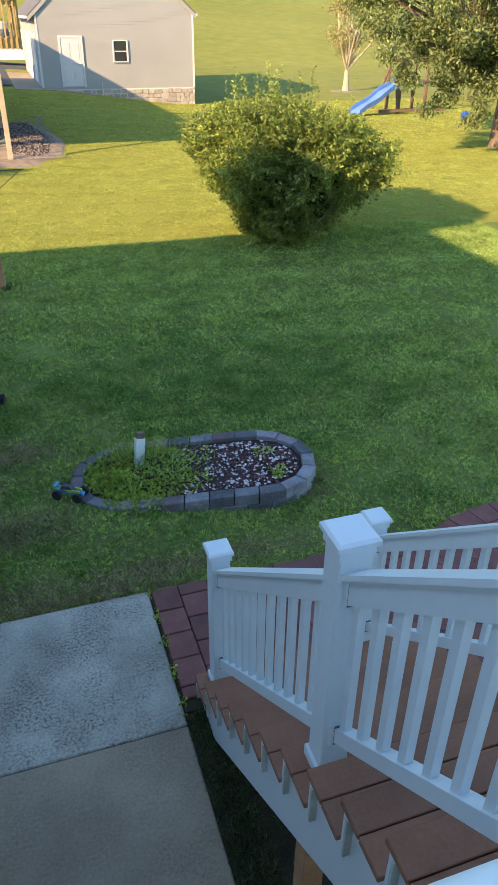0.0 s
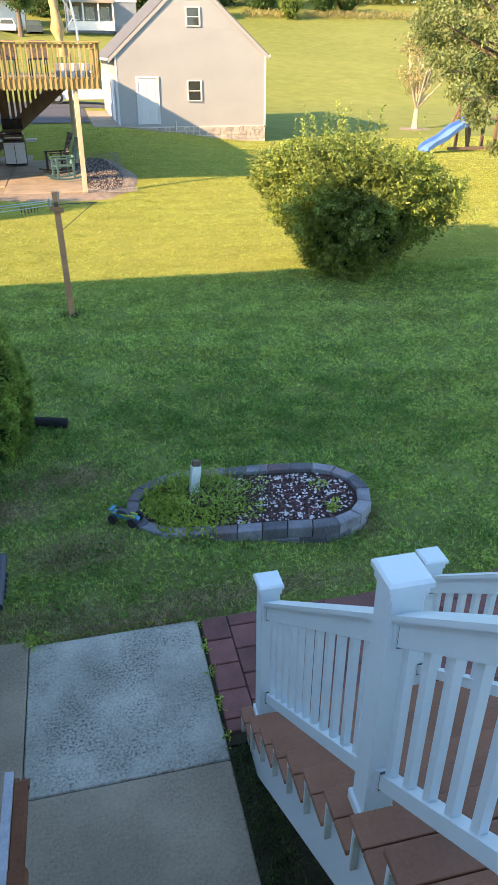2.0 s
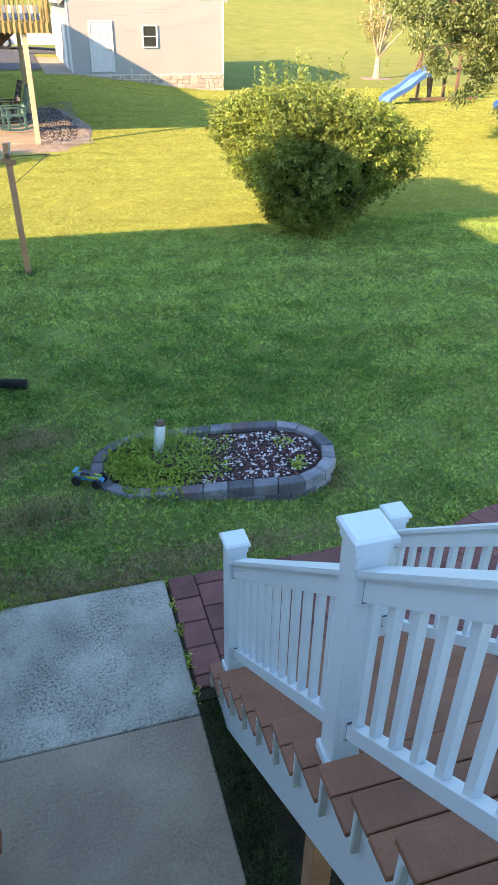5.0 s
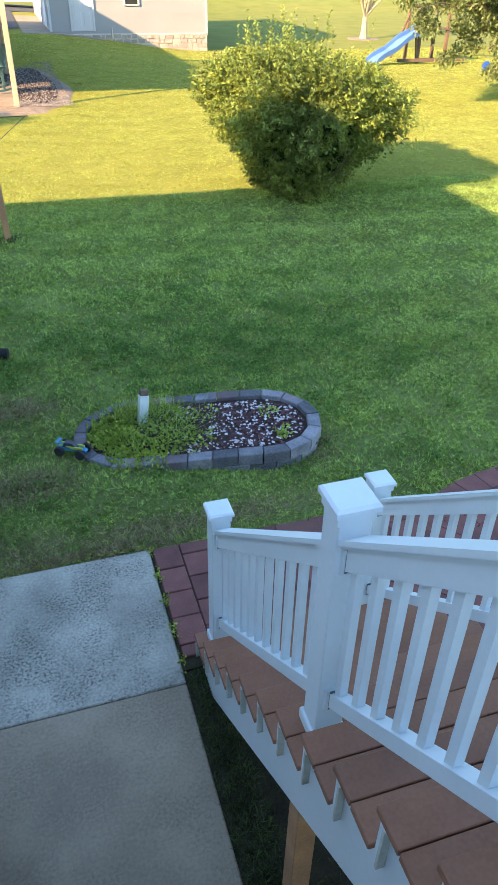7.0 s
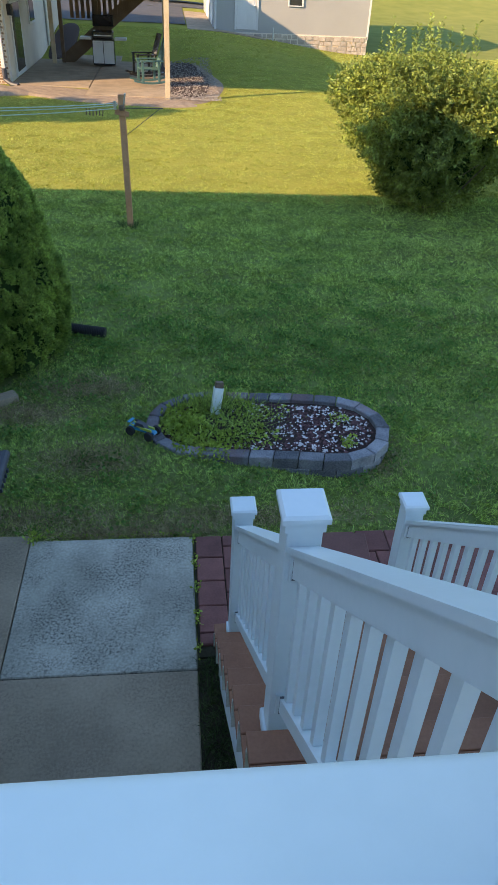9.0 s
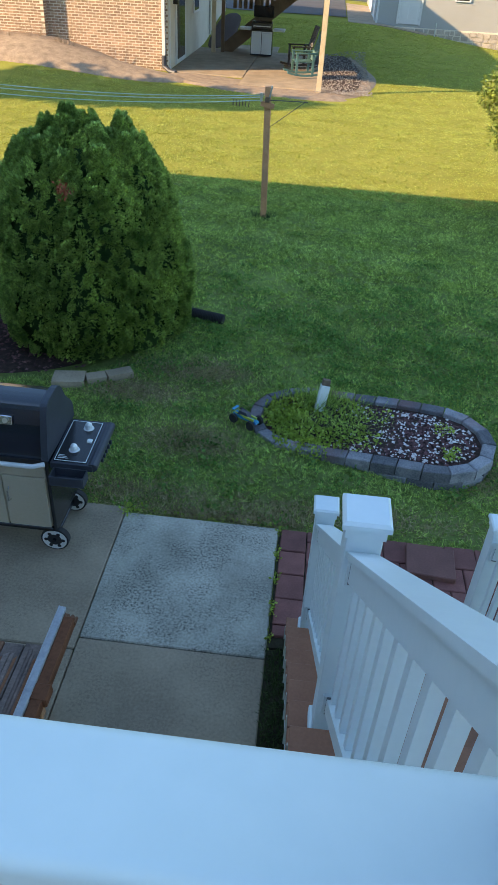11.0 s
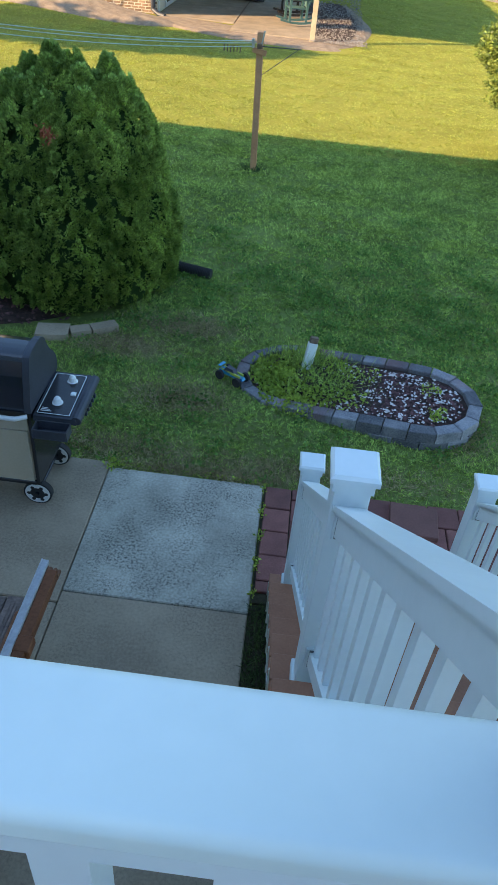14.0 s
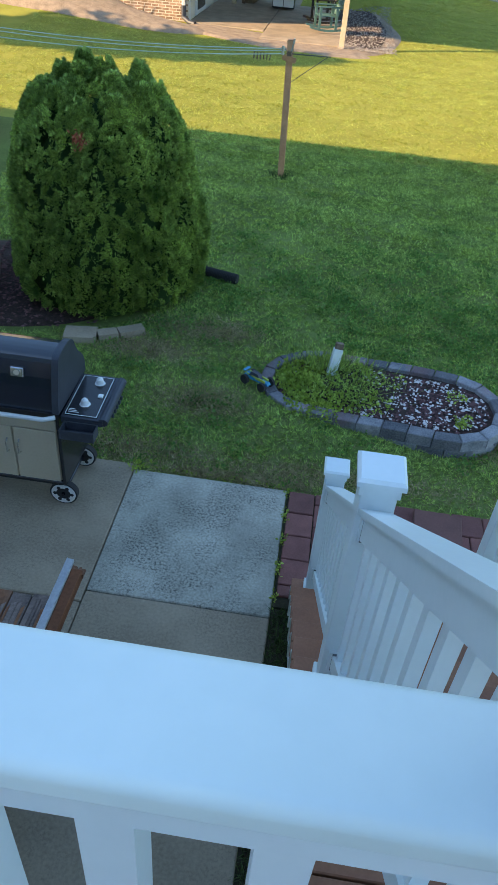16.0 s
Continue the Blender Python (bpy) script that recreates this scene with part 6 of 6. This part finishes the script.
for cx_, cy_, tr in ((-1.3, 23.6, 10), (-0.5, 24.3, 190), (-2.6, 23.8, 60)):
    ch = thing("patio_chair", (0, 0, 0), "dark metal patio chair on a raised deck", "chair", "deck chairs")
    boxed("seat", M_plastic, ch, -0.26, 0.26, -0.25, 0.25, 0.42, 0.46, 0.01)
    boxed("backrest", M_bark, ch, -0.26, 0.26, 0.22, 0.26, 0.46, 0.92, 0.02)
    for sx in (-0.24, 0.21):
        for sy in (-0.24, 0.21):
            boxed("leg", M_black, ch, sx, sx + 0.03, sy, sy + 0.03, 0.0, 0.42)
        boxed("armrest", M_black, ch, sx, sx + 0.04, -0.24, 0.24, 0.62, 0.65)
    ch.matrix_basis = pose(cx_, cy_, DZ, 0, 0, tr)
ott = thing("striped_cushion", (0.45, 23.4, DZ), "grey and white striped cushion box on a raised deck", "cushion")
for i in range(7):
    boxed("stripe", M_trim if i % 2 else M_house_grey, ott, -0.05 + i * 0.14, 0.089 + i * 0.14, 23.1, 23.7, DZ, DZ + 0.34, 0.01)

# ---- hill top: hedge, woods, corn and far houses ----
rngc = random.Random(9)
for i, (x, y, r, h) in enumerate(((12, 138, 6, 12), (22, 140, 7, 13), (30, 142, 6, 12), (36, 139, 5, 10), (2, 140, 6, 12), (-8, 150, 7, 13), (-4.0, 103, 3.6, 9.5), (-12, 109, 5, 11), (-1.5, 126, 5, 13), (6, 126, 5, 12), (12, 124, 5, 12), (-16, 128, 6, 13), (-26, 130, 6, 13), (50, 146, 5, 9), (18, 150, 7, 14), (28, 152, 7, 14), (40, 152, 6, 12), (58, 176, 6, 8), (75, 178, 6, 8), (92, 178, 6, 8))):
    z = ghz(x, y)
    tree("woodland_tree", "tall leafy tree at the edge of the field", (x, y, z), (0.35, h * 0.25), crown(x, y, z + h * (0.72 if y < 110 else 0.5), r * 0.8, h * (0.3 if y < 110 else 0.42), 16, r * 0.38), 15000 if y < 110 else 7000, 0.28 if y < 110 else 0.5, M_far_leaf, 50 + i, "tree")
for i, (x, y, r, h, mt) in enumerate(((44.5, 133, 2.6, 4.5, M_far_leaf), (37.5, 129, 2.2, 4.0, M_bush), (49, 134, 3.4, 6, M_dry_leaf))):
    shrub("hedge_bush", "rounded bush at the top of the hill", x, y, r, r, h, 200, 0.26, mt, 70 + i)
rng = np.random.default_rng(41)
n = 24000
x, y = rng.uniform(46, 130, n), rng.uniform(144, 162, n)
P = np.stack([x, y, gh(x, y) + rng.uniform(0, 3.0, n)], -1)
tagged(part("corn_field", faces_mesh("corn_field", leaves(rng, P, np.array([0, 0, 0.8]), 1.0, 0, 0.6, 0.25), M_corn)), "tall yellow-green corn field on the hill top", "corn", kind="stuff")
n = 9000
x = rng.uniform(30, 110, n)
y = 131 + rng.normal(0, 1.2, n)
P = np.stack([x, y, gh(x, y) + rng.uniform(0, 0.8, n)], -1)
tagged(part("tall_grass_strip", faces_mesh("tall_grass_strip", leaves(rng, P, np.array([0, 0, 0.8]), 0.4, 0, 0.6, 0.3), M_dry_leaf)), "strip of tall tan weeds across the hill", "grass", kind="stuff")

far = thing("farmhouse", (4.3, 112, 8), "two storey grey house with a tan roof and front porch", "house")
fz = ghz(4, 108) + 0.5
boxed("wall", M_house_grey, far, -1.7, 4.3, 108, 117, fz - 1, fz + 5.6)
bm = B()
prism(bm, [(107.3, fz + 5.6), (117.7, fz + 5.6), (112.5, fz + 8.6)], "x", -2.1, 4.7)
part("roof", bm, M_roof_tan, far)
bm = B()
prism(bm, [(104.8, fz + 2.7), (108, fz + 2.7), (108, fz + 3.5)], "x", -1.7, 4.3)
part("porch_roof", bm, M_roof_tan, far)
for x in (-1.6, 0.3, 2.2, 4.0):
    boxed("porch_post", M_trim, far, x, x + 0.2, 105, 105.2, fz, fz + 2.7)
boxed("porch_wall", M_trim, far, -1.6, 4.2, 104.9, 105.0, fz - 0.3, fz + 0.7)
for x in (-1.1, 0.8, 2.7):
    for z in (0.9, 3.9):
        w = boxed("window", M_trim, far, x, x + 1.1, 107.9, 108.0, fz + z, fz + z + 1.5)
        boxed("pane", M_glass, w, x + 0.12, x + 0.98, 107.86, 107.899, fz + z + 0.12, fz + z + 1.38)
boxed("annex", M_house_grey, far, 4.4, 7.2, 107, 113, fz - 1, fz + 3.2)
boxed("annex_trim", M_trim, far, 4.4, 7.3, 106.9, 107.0, fz + 2.9, fz + 3.25)
boxed("chimney", M_brick, far, 5.5, 6.2, 113.5, 114.3, fz, fz + 6.4)
for piece in far.children_recursive:
    if piece.parent == far:
        piece.location.x += 3.3
sh2 = thing("white_shed", (-19, 110, 8), "low white outbuilding beside the road", "shed")
boxed("wall", M_trim, sh2, -30, -3.6, 112, 118, ghz(-19, 110) - 1, ghz(-19, 110) + 2.6)
bm = B()
zz = ghz(-19, 110) + 2.6
prism(bm, [(111.5, zz), (118.5, zz), (115, zz + 1.4)], "x", -30.4, -3.2)
part("roof", bm, M_roof_tan, sh2)


def car(x, y, mat, label):
    z = ghz(x, y)
    c = thing("car", (x, y, z), label, "car", "parked cars")
    bm = B()
    prism(bm, [(x - 1.0, z + 0.3), (x + 1.0, z + 0.3), (x + 1.0, z + 0.95), (x + 0.75, z + 1.55), (x - 0.75, z + 1.55), (x - 1.0, z + 0.95)], "y", y, y + 4.2)
    body = part("body", bm, mat, c)
    bm = B()
    prism(bm, [(x - 0.8, z + 1.0), (x + 0.8, z + 1.0), (x + 0.66, z + 1.45), (x - 0.66, z + 1.45)], "y", y - 0.03, y - 0.001)
    part("windscreen", bm, M_glass, body)
    for sx in (-0.95, 0.7):
        for sy in (y + 0.5, y + 3.2):
            bm = B()
            tube(bm, (x + sx, sy, z + 0.32), (x + sx + 0.24, sy, z + 0.32), 0.33, None, 16)
            part("wheel", bm, M_rubber, c)


car(-5.6, 105, M_white_paint, "white car parked on the far road")
car(-2.4, 105, M_lid, "dark blue car parked on the far road")
for k, (z0, z1) in enumerate(((15.8, 16.6), (15.2, 16.2), (16.4, 17.4))):
    bm = B()
    a, b = V((-60, 92 + k, z0 - 2.6)), V((70, 100 + k, z1 - 1.6))
    path_tube(bm, [a.lerp(b, i / 20) - V((0, 0, 1.2 * 4 * (i / 20) * (1 - i / 20))) for i in range(21)], 0.02, 5)
    tagged(part("power_line", bm, M_wire), "sagging power line above the road", "power line", "power lines")
# tree added out of view; its crown shades the lawn before the brick wall
rngc = random.Random(15)
tree("added_shade_tree", "unseen leafy tree added to shade a strip of lawn", (-14, 16.2, 0), (0.3, 3.0), crown(-17.3, 15.6, 5.0, 1.2, 0.7, 8, 0.75) + crown(-15.2, 15.5, 5.0, 1.2, 0.7, 8, 0.75) + crown(-13, 15.4, 5.0, 1.2, 0.7, 8, 0.75) + crown(-11.2, 15.2, 4.8, 1.0, 0.6, 7, 0.6), 16000, 0.3, M_tree, 90)

# ---- grass ----
def no_grass(x, y):
    bad = (x < SLAB_X + 0.02) & (y < SLAB_Y + 0.02 + 0.03 * np.sin(x * 9) + 0.0) & (y < np.where(x < -0.53, SLAB_Y + 0.1, 9))
    bad |= (x > 0.64) & (x < 3.3) & (y > 2.76) & (y < 3.875) | (x > 0.6) & (x < 2.0) & (y < 2.8)
    bad |= (np.hypot(x - 3.75, y - 2.2) < 1.86) & (x > 2.4)
    c, s = math.cos(BT), math.sin(BT)
    u, v = (x - BX) * c + (y - BY) * s, -(x - BX) * s + (y - BY) * c
    bad |= np.maximum(np.abs(u) - BL, 0) ** 2 + v ** 2 < (BW + 0.03) ** 2
    bad |= (np.hypot((x + 2.7) / 1.75, (y - 6.6) / 1.05) < 1) | (y < 2.6) & (x < 0.64)
    bad |= (x > -4.3) & (x < 0.5) & (y > 22.5) & (y < 31) | (np.hypot(((x + 1.5) * 0.949 - (y - 22.55) * 0.315) / 3.35, ((x + 1.5) * 0.315 + (y - 22.55) * 0.949) / 0.9) < 1) | (np.hypot((x + 8) / 4.4, (y - 23.4) / 1.3) < 1)
    bad |= (np.hypot((x - 0.95) / 1.4, (y - 26.0) / 4.2) < 1) | (x < -4.2) & (y > 24) | (y > 36.6) & (x < 5) | (y > 37.5)
    return bad


# worn places in the lawn: x, y, size, and how much of the grass is gone
SPARSE = ((-0.35, 6.1, 0.5, 0.22, 0.7), (-0.9, 5.6, 0.5, 0.2, 0.5), (-0.7, 4.15, 0.8, 0.2, 0.65), (0.9, 4.1, 1.2, 0.14, 0.5), (2.2, 4.9, 0.25, 0.3, 0.5), (-0.2, 4.9, 0.4, 0.25, 0.4), (0.2, 3.95, 0.6, 0.07, 0.7))


def grass(name, x0, x1, y0, y1, n, h, w, mat, label, seed, per=12, spread=0.022):
    """Tufts of blades: each tuft shares its height and the way it leans."""
    rng = np.random.default_rng(seed)
    c = n // per
    cx, cy = rng.uniform(x0, x1, c), rng.uniform(y0, y1, c)
    # thin places and taller places left by the mower
    den = 0.82 + 0.22 * np.sin(cx * 3.1 + 1.7 * np.sin(cy * 2.3)) * np.sin(cy * 2.7 + 1.1 * np.sin(cx * 1.9)) + 0.2 * np.sin(cx * 0.9 + cy * 0.6)
    for px, py, rx, ry, thin in SPARSE:
        den = den * (1 - thin * np.exp(-((cx - px) / rx) ** 2 - ((cy - py) / ry) ** 2))
    keep = rng.random(c) < den
    cx, cy = cx[keep], cy[keep]
    c = len(cx)
    ch = h * rng.uniform(0.6, 1.2, c) * (0.9 + 0.25 * np.sin(cx * 4.3 + cy * 1.7) * np.sin(cy * 5.1 - cx * 2.2))
    ca = rng.uniform(0, 6.283, c)
    i = np.repeat(np.arange(c), per)
    x, y = cx[i] + rng.normal(0, spread, c * per), cy[i] + rng.normal(0, spread, c * per)
    k = ~no_grass(x, y)
    x, y, i = x[k], y[k], i[k]
    m = len(x)
    hh = ch[i] * rng.uniform(0.6, 1.2, m)
    a = rng.uniform(0, 6.283, m)
    # the mower lays its rows over by turns to and fro
    row = np.where(np.sin((y + 0.1 * x + 0.25 * np.sin(x * 0.5)) * 5.2) > 0, 1.57, -1.57)
    b = np.where(rng.random(m) < 0.32, row, ca[i]) + rng.normal(0, 0.8, m)
    lean = rng.uniform(0.4, 1.8, m) * hh
    z = gh(x, y) - 0.004
    dx, dy = np.cos(a) * w, np.sin(a) * w
    lx, ly = np.cos(b) * lean, np.sin(b) * lean
    tri = np.stack([np.stack([x - dx, y - dy, z], -1), np.stack([x + dx, y + dy, z], -1), np.stack([x + lx, y + ly, z + hh], -1)], 1)
    ob = part(name, faces_mesh(name, tri, mat), None)
    return tagged(ob, label, "grass", kind="stuff")


grass("lawn_grass", -2.6, 5.9, 2.2, 7.5, 470000, 0.042, 0.0036, M_grass, "short mown green grass blades", 61, 9, 0.013)
grass("lawn_grass", -4.0, 9.2, 7.5, 13.0, 390000, 0.042, 0.0055, M_grass, "short mown green grass blades", 62, 7, 0.018)
grass("lawn_grass", -8.0, 16.5, 13.0, 24.0, 420000, 0.03, 0.01, M_grass_far, "short mown green grass blades", 63, 4, 0.025)
grass("lawn_grass", -4.0, 22.0, 24.0, 38.0, 190000, 0.032, 0.018, M_grass_far, "short mown green grass blades", 64, 4, 0.04)
grass("dry_grass", -2.6, 5.9, 2.2, 8.0, 30000, 0.045, 0.003, M_grass_dry, "dry straw-coloured grass blades in the lawn", 65, 10, 0.03)
rng = np.random.default_rng(67)
x, y = np.concatenate([rng.normal(px, rx * 0.55, 5200) for px, py, rx, ry, thin in SPARSE]), np.concatenate([rng.normal(py, ry * 0.55, 5200) for px, py, rx, ry, thin in SPARSE])
k = ~no_grass(x, y)
x, y = x[k], y[k]
P = np.stack([x, y, gh(x, y) + rng.uniform(0.0, 0.02, len(x))], -1)
tagged(part("dead_grass", faces_mesh("dead_grass", leaves(rng, P, np.array([0, 0, 0.1]), 0.05, 0, 0.9, 0.1), M_grass_dry)), "flattened dead grass in worn places", "grass", kind="stuff")
rng = np.random.default_rng(66)
n = 24000
cxs = np.concatenate([rng.uniform(-1.6, 4.0, 90), rng.uniform(-1.2, 0.6, 14), rng.normal(1.8, 1.6, 260)])
cys = np.concatenate([rng.uniform(4.2, 7.5, 90), rng.uniform(3.92, 4.9, 14), rng.normal(7.2, 1.0, 260)])
pk = rng.integers(0, 364, n)
x, y = cxs[pk] + rng.normal(0, 0.08, n), cys[pk] + rng.normal(0, 0.06, n)
k = ~no_grass(x, y)
x, y = x[k], y[k]
P = np.stack([x, y, gh(x, y) + rng.uniform(0.02, 0.05, len(x))], -1)
tagged(part("clover", faces_mesh("clover", leaves(rng, P, np.array([0, 0, 0.2]), 0.026, 0, 0.9, 0.8), M_clover)), "small clover leaves among the grass", "clover", kind="stuff")
n = 130
y = rng.uniform(2.8, 3.85, n)
P = np.stack([0.645 + rng.normal(0, 0.012, n), 2.85 + np.round((y - 2.85) * 4) / 4 + rng.normal(0, 0.035, n), rng.uniform(0.0, 0.04, n)], -1)
P = np.concatenate([P, np.stack([rng.normal(-0.5, 0.05, 90), rng.normal(3.9, 0.04, 90), rng.uniform(0.0, 0.06, 90)], -1), np.stack([rng.uniform(-0.5, 0.6, 120), 3.9 + rng.normal(0, 0.012, 120), rng.uniform(0.0, 0.03, 120)], -1)])
tagged(part("joint_weeds", faces_mesh("joint_weeds", leaves(rng, P, np.array([0, 0, 0.5]), 0.022, 0, 0.8, 0.7), M_weed)), "small weeds growing in the paving joint", "weeds", kind="stuff")
# grass below the steps; the dark colour supplies its shade
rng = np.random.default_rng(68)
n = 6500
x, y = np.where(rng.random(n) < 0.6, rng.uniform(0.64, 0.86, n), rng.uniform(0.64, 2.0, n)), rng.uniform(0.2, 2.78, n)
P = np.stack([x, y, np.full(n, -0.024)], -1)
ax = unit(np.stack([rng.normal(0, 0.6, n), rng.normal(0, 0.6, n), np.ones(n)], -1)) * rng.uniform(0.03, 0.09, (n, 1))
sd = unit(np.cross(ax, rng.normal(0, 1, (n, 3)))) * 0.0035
tagged(part("shade_tinted_grass", faces_mesh("shade_tinted_grass", np.stack([P - sd, P + sd, P + ax], 1), M_shade_tinted_grass)), "thin grass in the soil under the steps, coloured dark for shade", "grass", kind="stuff")
